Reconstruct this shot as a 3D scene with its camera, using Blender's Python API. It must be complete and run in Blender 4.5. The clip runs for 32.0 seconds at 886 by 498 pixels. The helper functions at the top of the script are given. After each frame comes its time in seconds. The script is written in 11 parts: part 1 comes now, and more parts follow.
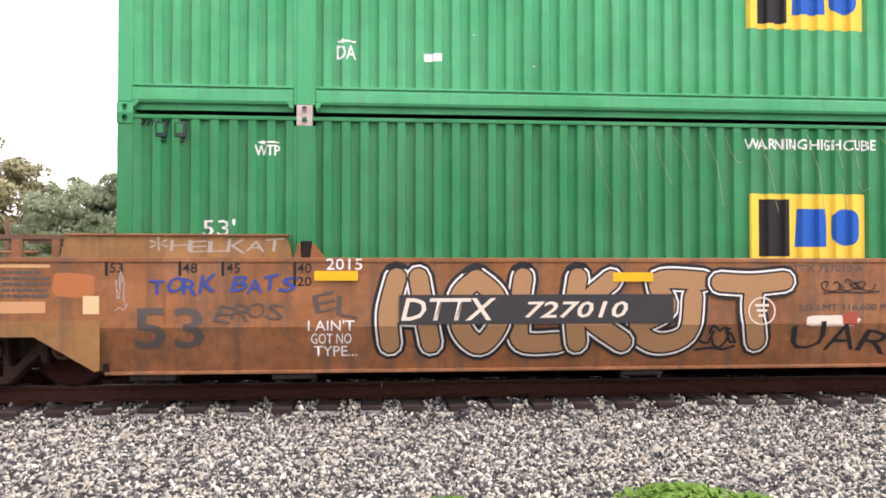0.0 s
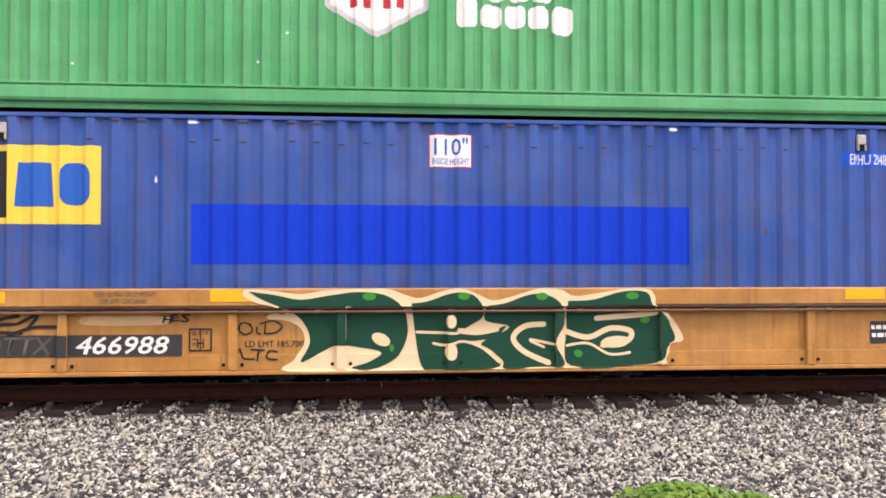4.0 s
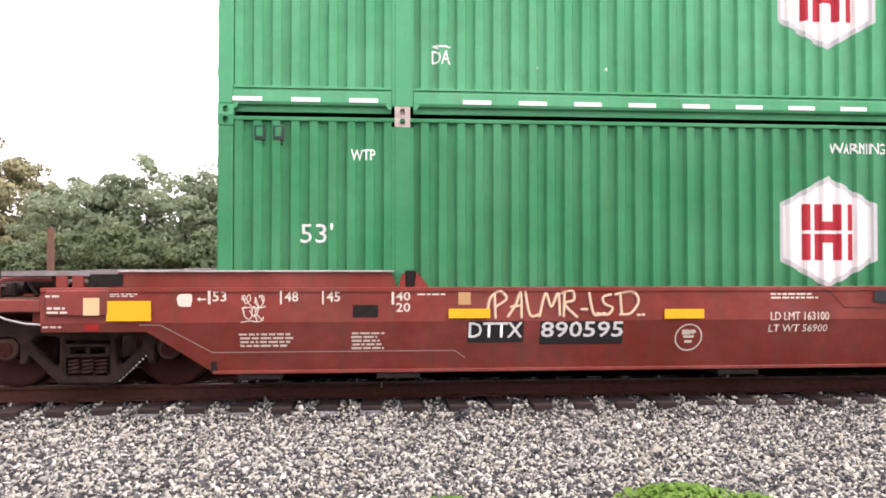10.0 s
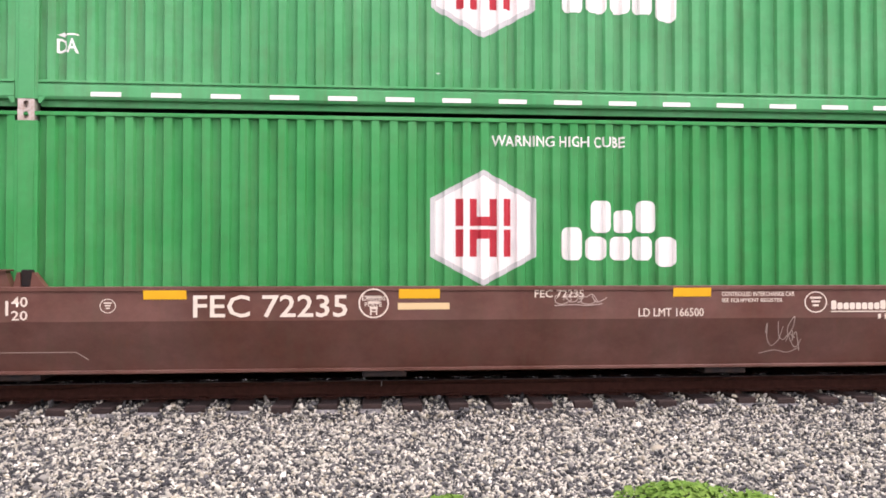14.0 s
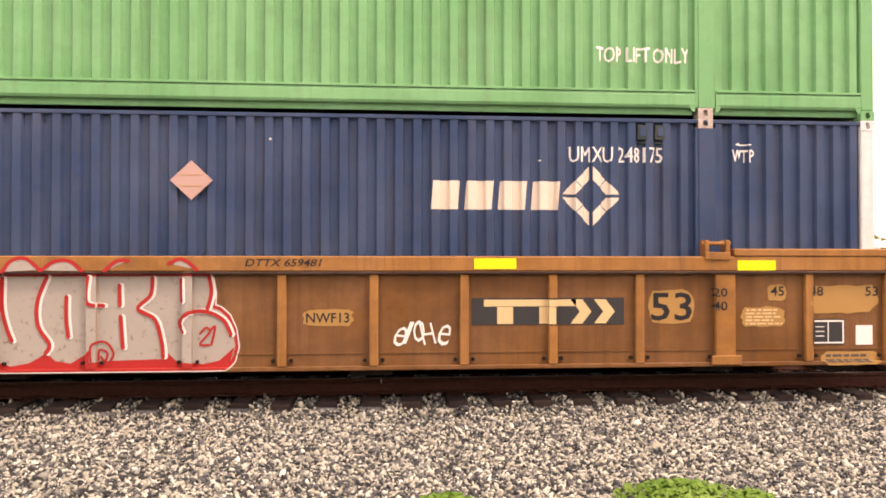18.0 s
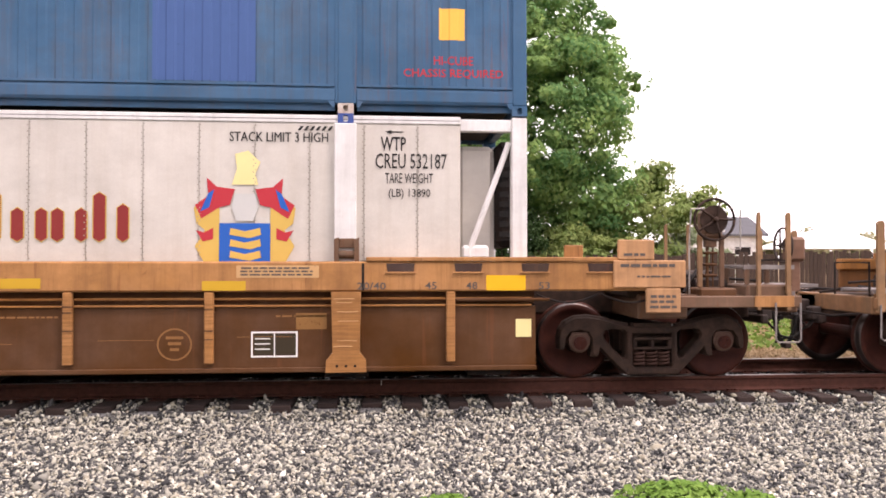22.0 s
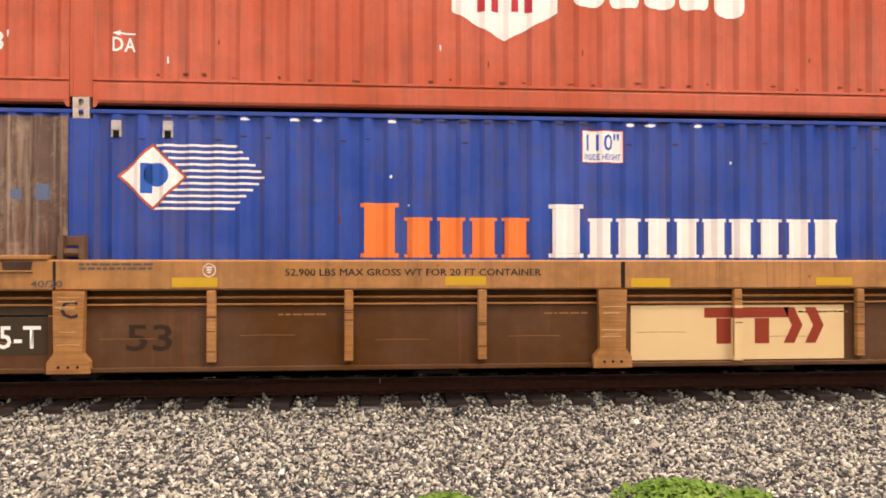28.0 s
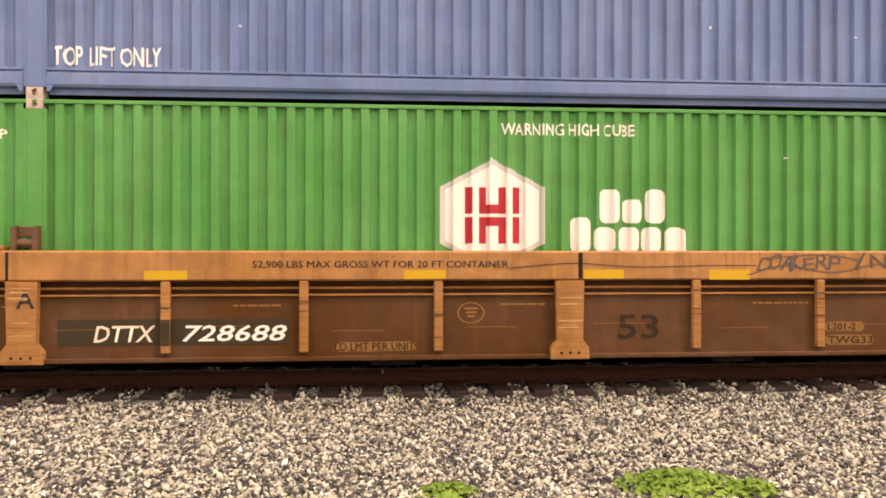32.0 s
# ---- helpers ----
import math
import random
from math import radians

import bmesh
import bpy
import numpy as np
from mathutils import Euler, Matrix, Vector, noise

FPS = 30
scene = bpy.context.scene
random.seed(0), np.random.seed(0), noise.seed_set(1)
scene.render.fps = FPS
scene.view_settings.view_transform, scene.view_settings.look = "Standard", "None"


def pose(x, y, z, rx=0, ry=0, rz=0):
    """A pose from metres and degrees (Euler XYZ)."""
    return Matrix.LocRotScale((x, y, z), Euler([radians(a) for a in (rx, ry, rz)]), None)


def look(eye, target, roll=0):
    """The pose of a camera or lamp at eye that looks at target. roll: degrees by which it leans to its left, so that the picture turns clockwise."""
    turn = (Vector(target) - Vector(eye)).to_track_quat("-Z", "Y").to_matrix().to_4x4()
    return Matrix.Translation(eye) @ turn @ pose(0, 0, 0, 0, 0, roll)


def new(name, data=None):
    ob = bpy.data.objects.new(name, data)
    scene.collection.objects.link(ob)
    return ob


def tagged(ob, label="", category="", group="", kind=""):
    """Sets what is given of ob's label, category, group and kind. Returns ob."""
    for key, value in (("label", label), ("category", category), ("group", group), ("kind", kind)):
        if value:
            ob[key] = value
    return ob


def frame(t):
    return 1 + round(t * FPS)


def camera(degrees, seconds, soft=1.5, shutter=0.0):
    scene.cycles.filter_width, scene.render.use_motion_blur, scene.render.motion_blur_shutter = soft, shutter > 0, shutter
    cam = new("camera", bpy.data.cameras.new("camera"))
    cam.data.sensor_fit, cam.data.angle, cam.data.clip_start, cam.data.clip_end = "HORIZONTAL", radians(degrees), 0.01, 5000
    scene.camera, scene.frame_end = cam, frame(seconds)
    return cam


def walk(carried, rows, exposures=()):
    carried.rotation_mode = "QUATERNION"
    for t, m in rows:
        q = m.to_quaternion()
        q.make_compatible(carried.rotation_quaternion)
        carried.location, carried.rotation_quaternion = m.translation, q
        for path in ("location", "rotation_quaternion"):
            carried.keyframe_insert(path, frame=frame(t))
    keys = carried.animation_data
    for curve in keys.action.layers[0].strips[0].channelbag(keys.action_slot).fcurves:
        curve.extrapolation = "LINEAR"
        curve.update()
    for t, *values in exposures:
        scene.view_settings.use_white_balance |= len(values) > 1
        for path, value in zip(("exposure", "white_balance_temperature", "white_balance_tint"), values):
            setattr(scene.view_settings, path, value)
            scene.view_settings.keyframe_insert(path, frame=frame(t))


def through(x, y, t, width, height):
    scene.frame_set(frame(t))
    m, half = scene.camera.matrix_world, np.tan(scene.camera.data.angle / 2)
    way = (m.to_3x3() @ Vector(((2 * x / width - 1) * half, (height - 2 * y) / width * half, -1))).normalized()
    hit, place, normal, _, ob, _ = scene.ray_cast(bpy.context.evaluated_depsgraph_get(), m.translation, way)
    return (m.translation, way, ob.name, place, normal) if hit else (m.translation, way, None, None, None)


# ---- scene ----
# ---------------------------------------------------------------- camera
CAM_H = 1.44                      # above the rail heads, which lie at z = 0
cam = camera(60.04, 32.0, soft=1.75)
SHAKE = ((0.0, 0.0, 0.0), (1.0, 0, 1.5), (2.0, 0, 0.3), (2.5, 0, 1.5), (4.5, 0, -1.0), (5.0, 0, 0.2), (6.0, 0, 1.5), (8.0, 0, 1.5),
         (9.5, 0, 0.2), (11.5, 0, 0), (12.5, 0, -1.5), (13.5, 0, -1.6), (15.5, 0, -6.1), (16.5, 0, -6.1), (17.0, -0.8, -7.3),
         (17.5, -1.5, -6.3), (18.0, -0.8, -6.3), (18.5, 0, -9.2), (19.0, -0.8, -10.7), (19.5, 0, -9.9), (20.0, -1.2, -4.6),
         (21.5, -1.0, -4.6), (22.5, 0, -3.3), (24.5, 0, -3.1), (26.5, 0, -3.0), (27.0, 0, -4.4), (27.5, -2.3, -1.6), (28.0, -3.0, -6.9),
         (28.5, -3.1, -15.3), (29.0, -3.1, -16.0), (29.5, -3.1, -14.8), (30.0, -3.1, -15.8), (30.5, -3.0, -13.2), (31.0, 0, -16.1),
         (31.5, 1.5, -19.9), (32.0, 1.5, -23.0))
TURN = math.degrees(1 / 1356.85)
EXPOSURES = [(0.0, 0.16, 6500, 26), (2.0, 0.24, 6450, 33), (5.0, 0.06, 6850, 26), (7.0, 0.24, 6700, 32), (8.0, 0.07, 6600, 31), (9.0, 0.03, 6450, 28), (10.0, 0.2, 6450, 28), (11.0, 0.24, 6500, 31),
             (12.0, 0.25, 6400, 32), (13.5, 0.16, 6500, 30), (15.5, 0.28, 6550, 34), (17.0, 0.22, 6900, 36), (18.5, 0.14, 8700, 31), (19.5, 0.2, 8500, 31), (21.0, 0.24, 7200, 34), (22.5, 0.03, 6900, 26),
             (24.5, 0.04, 7000, 24), (26.5, -0.04, 7900, 25), (28.0, -0.08, 8000, 26), (29.0, 0.06, 8100, 26), (30.0, 0.16, 8300, 27), (31.0, 0.14, 9600, 30), (32.0, 0.08, 9200, 30)]
walk(cam, [(t, pose(0, 0, CAM_H, 91.0355 + dy * TURN, -0.033, -4.729 + dx * TURN)) for t, dx, dy in SHAKE], EXPOSURES)

# ---------------------------------------------------------------- light
world = bpy.data.worlds.new("sky")
scene.world = world
world.use_nodes = True
wn, wl = world.node_tree.nodes, world.node_tree.links
wn.clear()
sky = wn.new("ShaderNodeTexSky")
sky.sky_type, sky.sun_disc = "NISHITA", False
sky.sun_elevation, sky.sun_rotation = radians(52), radians(60)
sky.air_density, sky.dust_density, sky.ozone_density = 1.0, 6.0, 0.6
haze = wn.new("ShaderNodeMix")
haze.data_type = "RGBA"
haze.inputs["Factor"].default_value = 0.8
haze.inputs["B"].default_value = (11.5, 11.6, 11.8, 1)
bg = wn.new("ShaderNodeBackground")
bg.inputs["Strength"].default_value = 0.235
wo = wn.new("ShaderNodeOutputWorld")
wl.new(sky.outputs["Color"], haze.inputs["A"])
wl.new(haze.outputs["Result"], bg.inputs["Color"])
wl.new(bg.outputs["Background"], wo.inputs["Surface"])
sun_data = bpy.data.lights.new("sun", "SUN")
sun_data.energy, sun_data.angle, sun_data.color = 2.6, radians(10), (1.0, 0.96, 0.9)
sun = new("sun", sun_data)
sun.matrix_world = look((20, -6, 40), (0, 10, 0))

# ---------------------------------------------------------------- materials
MATS = {}


def nodes_of(name):
    m = bpy.data.materials.new(name)
    m.use_nodes = True
    nt = m.node_tree
    return m, nt, nt.nodes, nt.links, nt.nodes["Principled BSDF"]


def noise_tex(nt, scale, detail=4.0, rough=0.6, stretch=(1, 1, 1), coord="Object"):
    tc = nt.nodes.new("ShaderNodeTexCoord")
    mp = nt.nodes.new("ShaderNodeMapping")
    mp.inputs["Scale"].default_value = stretch
    tx = nt.nodes.new("ShaderNodeTexNoise")
    tx.inputs["Scale"].default_value, tx.inputs["Detail"].default_value, tx.inputs["Roughness"].default_value = scale, detail, rough
    nt.links.new(tc.outputs[coord], mp.inputs["Vector"])
    nt.links.new(mp.outputs["Vector"], tx.inputs["Vector"])
    return tx.outputs["Fac"]


def ramp(nt, fac, lo, hi, a=(0, 0, 0), b=(1, 1, 1)):
    r = nt.nodes.new("ShaderNodeValToRGB")
    r.color_ramp.elements[0].position, r.color_ramp.elements[1].position = lo, hi
    r.color_ramp.elements[0].color, r.color_ramp.elements[1].color = (*a, 1), (*b, 1)
    nt.links.new(fac, r.inputs["Fac"])
    return r.outputs["Color"]


def mix(nt, fac, a, b, kind="MIX"):
    m = nt.nodes.new("ShaderNodeMix")
    m.data_type, m.blend_type = "RGBA", kind
    for key, v in (("Factor", fac), ("A", a), ("B", b)):
        if isinstance(v, (int, float)):
            m.inputs[key].default_value = v
        elif isinstance(v, tuple):
            m.inputs[key].default_value = (*v, 1)
        else:
            nt.links.new(v, m.inputs[key])
    return m.outputs["Result"]


def bump(nt, bsdf, height, strength=0.2, distance=0.01):
    b = nt.nodes.new("ShaderNodeBump")
    b.inputs["Strength"].default_value, b.inputs["Distance"].default_value = strength, distance
    nt.links.new(height, b.inputs["Height"])
    nt.links.new(b.outputs["Normal"], bsdf.inputs["Normal"])


def shade(c, k):
    return tuple(min(1.0, x * k) for x in c)


def paint(name, color, rough=0.5, fade=0.25, streak=0.3, rust=0.25, grime=(0.10, 0.07, 0.045), dust=0.0, spec=0.2, blotch=0.5, rub=0.0):
    """Weathered steel paint: faded patches, rain streaks, grime and rust specks."""
    if name in MATS:
        return MATS[name]
    m, nt, n, l, bs = nodes_of(name)
    pale = tuple(c + (0.6 - c) * 0.22 for c in color)
    col = mix(nt, ramp(nt, noise_tex(nt, 0.9, 5), 0.35, 0.75), shade(color, 0.85), mix(nt, fade, color, pale))
    wide = noise_tex(nt, 1.7, 9, 0.72, (1, 1, 1.4))
    col = mix(nt, blotch, col, ramp(nt, wide, 0.38, 0.62, (0.6, 0.57, 0.55), (1.2, 1.19, 1.17)), "MULTIPLY")
    st = ramp(nt, noise_tex(nt, 3.2, 6, 0.7, (2.2, 2.2, 0.10)), 0.47, 0.64)
    col = mix(nt, mix(nt, streak, (0, 0, 0), st), col, grime)
    dirt = ramp(nt, noise_tex(nt, 2.3, 9, 0.75), 0.50, 0.66)
    col = mix(nt, mix(nt, streak * 0.8, (0, 0, 0), dirt), col, grime)
    if dust:
        col = mix(nt, dust, col, (0.33, 0.25, 0.17))
    rs = ramp(nt, noise_tex(nt, 9, 8, 0.75), 0.70 - rust * 0.12, 0.76 - rust * 0.1)
    col = mix(nt, mix(nt, min(1.0, rust * 2), (0, 0, 0), rs), col, (0.10, 0.035, 0.015))
    drip = ramp(nt, noise_tex(nt, 5.0, 4, 0.6, (3.0, 3.0, 0.16)), 0.62, 0.69)
    col = mix(nt, mix(nt, min(1.0, rust * 0.9), (0, 0, 0), drip), col, (0.16, 0.06, 0.025))
    if rub:
        lines = ramp(nt, noise_tex(nt, 4.0, 6, 0.7, (0.35, 0.35, 9.0)), 0.45, 0.62)
        col = mix(nt, mix(nt, rub, (0, 0, 0), lines), col, shade(color, 0.45))
    fine = noise_tex(nt, 60, 3, 0.7)
    col = mix(nt, 0.18, col, mix(nt, fine, (0.3, 0.3, 0.3), (1, 1, 1)), "MULTIPLY")
    l.new(col, bs.inputs["Base Color"])
    rr = ramp(nt, noise_tex(nt, 5, 5), 0.3, 0.8, (rough * 0.8,) * 3, (min(1, rough * 1.35),) * 3)
    l.new(rr, bs.inputs["Roughness"])
    bs.inputs["Specular IOR Level"].default_value = spec
    bump(nt, bs, noise_tex(nt, 3.5, 4), 0.12, 0.02)
    MATS[name] = m
    return m


def flat_paint(name, color, rough=0.55, wear=0.35, under=(0.2, 0.15, 0.1)):
    """Thin stencilled or sprayed paint with chips that show what is below."""
    if name in MATS:
        return MATS[name]
    m, nt, n, l, bs = nodes_of(name)
    chips = ramp(nt, noise_tex(nt, 14, 8, 0.75), 0.66 - wear * 0.1, 0.74 - wear * 0.1)
    col = mix(nt, mix(nt, wear, (0, 0, 0), chips), color, under)
    col = mix(nt, 0.22, col, mix(nt, noise_tex(nt, 4, 6), (0.35, 0.35, 0.35), (1, 1, 1)), "MULTIPLY")
    l.new(col, bs.inputs["Base Color"])
    bs.inputs["Roughness"].default_value = rough
    bs.inputs["Specular IOR Level"].default_value = 0.14
    MATS[name] = m
    return m


def metal(name, color, rough=0.6, metallic=0.4, rust=(0.09, 0.04, 0.022), amount=0.5, scale=6):
    if name in MATS:
        return MATS[name]
    m, nt, n, l, bs = nodes_of(name)
    f = ramp(nt, noise_tex(nt, scale, 8, 0.7), 0.4, 0.65)
    col = mix(nt, mix(nt, amount, (0, 0, 0), f), color, rust)
    col = mix(nt, 0.3, col, mix(nt, noise_tex(nt, 40, 4, 0.7), (0.25, 0.25, 0.25), (1, 1, 1)), "MULTIPLY")
    l.new(col, bs.inputs["Base Color"])
    bs.inputs["Roughness"].default_value, bs.inputs["Metallic"].default_value = rough, metallic
    bs.inputs["Specular IOR Level"].default_value = 0.12
    bump(nt, bs, noise_tex(nt, 25, 5), 0.25, 0.01)
    MATS[name] = m
    return m


def stone_mat(name="ballast_stone", tone_scale=1.0):
    m, nt, n, l, bs = nodes_of(name)
    g = n.new("ShaderNodeNewGeometry")
    r = n.new("ShaderNodeValToRGB")
    r.color_ramp.interpolation = "LINEAR"
    stops = ((0.0, (0.017, 0.018, 0.0185)), (0.28, (0.043, 0.044, 0.0445)), (0.45, (0.105, 0.105, 0.10)), (0.60, (0.31, 0.30, 0.245)),
             (0.8, (0.58, 0.56, 0.455)), (0.92, (0.29, 0.258, 0.18)), (1.0, (0.86, 0.84, 0.71)))
    stops = [(p, shade(c, tone_scale)) for p, c in stops]
    while len(r.color_ramp.elements) < len(stops):
        r.color_ramp.elements.new(0.5)
    for e, (p, c) in zip(r.color_ramp.elements, stops):
        e.position, e.color = p, (*c, 1)
    l.new(g.outputs["Random Per Island"], r.inputs["Fac"])
    col = mix(nt, 0.45, r.outputs["Color"], mix(nt, noise_tex(nt, 55, 5, 0.7), (0.3, 0.3, 0.3), (1.2, 1.2, 1.2)), "MULTIPLY")
    l.new(col, bs.inputs["Base Color"])
    bs.inputs["Roughness"].default_value = 0.85
    bump(nt, bs, noise_tex(nt, 120, 4), 0.4, 0.004)
    return m


def ground_mat(name, a, b, c, s1=0.6, s2=30, bumpy=0.6):
    m, nt, n, l, bs = nodes_of(name)
    col = mix(nt, ramp(nt, noise_tex(nt, s1, 6), 0.35, 0.65), a, b)
    col = mix(nt, ramp(nt, noise_tex(nt, s2, 6, 0.7), 0.45, 0.62), col, c)
    l.new(col, bs.inputs["Base Color"])
    bs.inputs["Roughness"].default_value = 0.95
    bump(nt, bs, noise_tex(nt, s2, 6, 0.7), bumpy, 0.03)
    return m


def leaf_mat(name, dark, light, tip, through=0.25):
    m, nt, n, l, bs = nodes_of(name)
    g = n.new("ShaderNodeNewGeometry")
    r = n.new("ShaderNodeValToRGB")
    r.color_ramp.elements.new(0.5)
    for e, (p, c) in zip(r.color_ramp.elements, ((0.0, dark), (0.6, light), (1.0, tip))):
        e.position, e.color = p, (*c, 1)
    l.new(g.outputs["Random Per Island"], r.inputs["Fac"])
    calm = mix(nt, 0.5, r.outputs["Color"], light)
    col = mix(nt, ramp(nt, noise_tex(nt, 0.9, 3), 0.42, 0.64), mix(nt, 0.3, calm, dark), mix(nt, 0.42, calm, tip))
    l.new(col, bs.inputs["Base Color"])
    bs.inputs["Roughness"].default_value = 0.6
    bs.inputs["Specular IOR Level"].default_value = 0.14
    tr = n.new("ShaderNodeBsdfTranslucent")
    l.new(col, tr.inputs["Color"])
    ms = n.new("ShaderNodeMixShader")
    ms.inputs["Fac"].default_value = through
    out = n["Material Output"]
    l.new(bs.outputs["BSDF"], ms.inputs[1])
    l.new(tr.outputs["BSDF"], ms.inputs[2])
    l.new(ms.outputs["Shader"], out.inputs["Surface"])
    return m


def wood_mat(name, a, b, stretch=(9, 9, 0.7), scale=3.0):
    m, nt, n, l, bs = nodes_of(name)
    inf = n.new("ShaderNodeObjectInfo")
    col = mix(nt, ramp(nt, noise_tex(nt, scale, 7, 0.7, stretch), 0.3, 0.7), a, b)
    col = mix(nt, 0.5, col, ramp(nt, inf.outputs["Random"], 0, 1, (0.55, 0.5, 0.48), (1.15, 1.1, 1.05)), "MULTIPLY")
    l.new(col, bs.inputs["Base Color"])
    bs.inputs["Roughness"].default_value = 0.9
    bump(nt, bs, noise_tex(nt, scale * 3, 7, 0.7, stretch), 0.5, 0.01)
    return m


GREEN_A = paint("green_paint_emp", (0.022, 0.25, 0.085), streak=0.2, rust=0.15, blotch=0.2)
GREEN_B = paint("green_paint_pale", (0.06, 0.385, 0.135), streak=0.16, rust=0.2, fade=0.4, blotch=0.2)
GREEN_C = paint("green_paint_deep", (0.034, 0.268, 0.102), streak=0.14, rust=0.15, blotch=0.2)
GREEN_D = paint("green_paint_fresh", (0.025, 0.31, 0.075), streak=0.16, rust=0.1, blotch=0.2)
GREEN_E = paint("green_paint_light", (0.155, 0.44, 0.178), streak=0.16, rust=0.1, fade=0.4, blotch=0.2)
GREEN_H = paint("green_paint_leaf", (0.06, 0.32, 0.076), streak=0.18, rust=0.1, blotch=0.2)
BLUE_B = paint("blue_paint_bright", (0.021, 0.088, 0.345), streak=0.3, rust=0.3, fade=0.3, blotch=0.2)
BLUE_E = paint("blue_paint_navy", (0.027, 0.062, 0.138), streak=0.2, rust=0.15, fade=0.3, blotch=0.2)
BLUE_F = paint("blue_paint_petrol", (0.03, 0.11, 0.21), streak=0.25, rust=0.3, blotch=0.2)
BLUE_H = paint("blue_paint_slate", (0.12, 0.205, 0.40), streak=0.2, rust=0.15, fade=0.4, blotch=0.2)
BLUE_G = paint("blue_paint_royal", (0.008, 0.062, 0.345), streak=0.35, rust=0.35, blotch=0.2)
CORAL = paint("coral_paint", (0.72, 0.13, 0.125), streak=0.25, rust=0.3, blotch=0.2)
ORANGE = paint("orange_red_paint", (0.56, 0.105, 0.045), streak=0.28, rust=0.3, fade=0.3, blotch=0.2)
WHITE = paint("white_panel_paint", (0.62, 0.585, 0.52), streak=0.14, rust=0.02, rough=0.4, grime=(0.35, 0.28, 0.2), blotch=0.2)
WHITE_POST = paint("white_post_paint", (0.78, 0.77, 0.74), streak=0.15, rust=0.1, blotch=0.2)
# Lighter copies of the greens; stronger light on upper boxes is in the colour.
GREEN_A2 = paint("green_paint_lit_upper", (0.05, 0.40, 0.155), streak=0.16, rust=0.15, fade=0.35, blotch=0.2)
GREEN_C2 = paint("green_paint_deep_lit_upper", (0.07, 0.385, 0.165), streak=0.14, rust=0.15, fade=0.35, blotch=0.2)
GREEN_D2 = paint("green_paint_fresh_lit_upper", (0.055, 0.36, 0.12), streak=0.2, rust=0.1, fade=0.35, blotch=0.2)
DOOR_TEAL = paint("teal_green_door_paint", (0.025, 0.235, 0.12), streak=0.35, rust=0.4, grime=(0.3, 0.25, 0.2))
END_DARK = paint("dark_green_end_paint", (0.035, 0.12, 0.06), streak=0.5, rust=0.5, grime=(0.16, 0.12, 0.08))
DOOR_WORN = paint("worn_green_door_paint", (0.085, 0.19, 0.11), streak=0.7, rust=0.6, grime=(0.38, 0.36, 0.33))
DOOR_BLUE = paint("greyed_blue_door_paint", (0.06, 0.085, 0.24), streak=0.5, rust=0.35, grime=(0.2, 0.22, 0.3))
IRON_PAINT = paint("charcoal_end_paint", (0.03, 0.035, 0.045), streak=0.3, rust=0.3)
VENT_DARK = paint("dark_slate_vent_paint", (0.03, 0.055, 0.05), streak=0.3, rust=0.3)
TAN_A = paint("orange_brown_car_paint", (0.33, 0.125, 0.038), streak=0.6, rust=0.45, dust=0.05, blotch=0.7)
TAN_LOW = paint("dirty_ochre_plate_paint", (0.33, 0.16, 0.045), streak=0.4, rust=0.4, dust=0.05)
PINK_TAN = paint("pinkish_tan_plate_paint", (0.27, 0.115, 0.07), streak=0.4, rust=0.4)
YELLOW_B = paint("ochre_car_paint", (0.53, 0.25, 0.05), streak=0.32, rust=0.4, grime=(0.22, 0.10, 0.03), dust=0.06)
RED_C = paint("oxide_red_car_paint", (0.245, 0.038, 0.024), streak=0.25, rust=0.2, rough=0.4)
BROWN_D = paint("dark_brown_car_paint", (0.135, 0.055, 0.038), streak=0.25, rust=0.2, rough=0.4)
YELLOW_E = paint("dusty_ochre_car_paint", (0.40, 0.165, 0.032), streak=0.4, rust=0.4, grime=(0.14, 0.065, 0.025), dust=0.05)
TAN_F = paint("dusty_tan_car_paint", (0.45, 0.205, 0.06), streak=0.5, rust=0.5, grime=(0.19, 0.085, 0.03), dust=0.05)
TAN_POST = paint("rubbed_tan_post_paint", (0.42, 0.185, 0.05), streak=0.25, rust=0.4, grime=(0.19, 0.085, 0.03), dust=0.04, rub=0.6)
# Dark red that carries the shade under chord lips and inside rail pockets.
RECESS_SHADE = paint("dark_red_recess_shade", (0.045, 0.019, 0.012), streak=0.3, rust=0.4)
SIGN_TAN = paint("pale_tan_sign_paint", (0.50, 0.265, 0.12), streak=0.3, rust=0.3)
# Web paints are darker mixes than the cars' chord and rib paints.
WEB_E = paint("dark_rusty_ochre_web_paint", (0.21, 0.083, 0.017), streak=0.5, rust=0.5, grime=(0.10, 0.045, 0.016), dust=0.03)
WEB_F = paint("dark_brown_web_paint", (0.098, 0.037, 0.008), streak=0.3, rust=0.4, grime=(0.075, 0.034, 0.012), spec=0.1, blotch=0.35)
TRUCK = metal("truck_iron", (0.027, 0.018, 0.014), 0.7, 0.0, (0.075, 0.043, 0.03), 0.7)
SPRING_RUST = metal("rusty_spring", (0.055, 0.03, 0.024), 0.75, 0.0, (0.1, 0.05, 0.035), 0.6, 14)
JOURNAL = metal("dusty_journal", (0.10, 0.06, 0.044), 0.8, 0.0, (0.05, 0.026, 0.019), 0.6)
WHEEL = metal("wheel_iron", (0.042, 0.013, 0.0095), 0.65, 0.0, (0.075, 0.022, 0.013), 0.7)
TREAD = metal("polished_steel", (0.10, 0.085, 0.08), 0.32, 0.9, (0.2, 0.15, 0.12), 0.3)
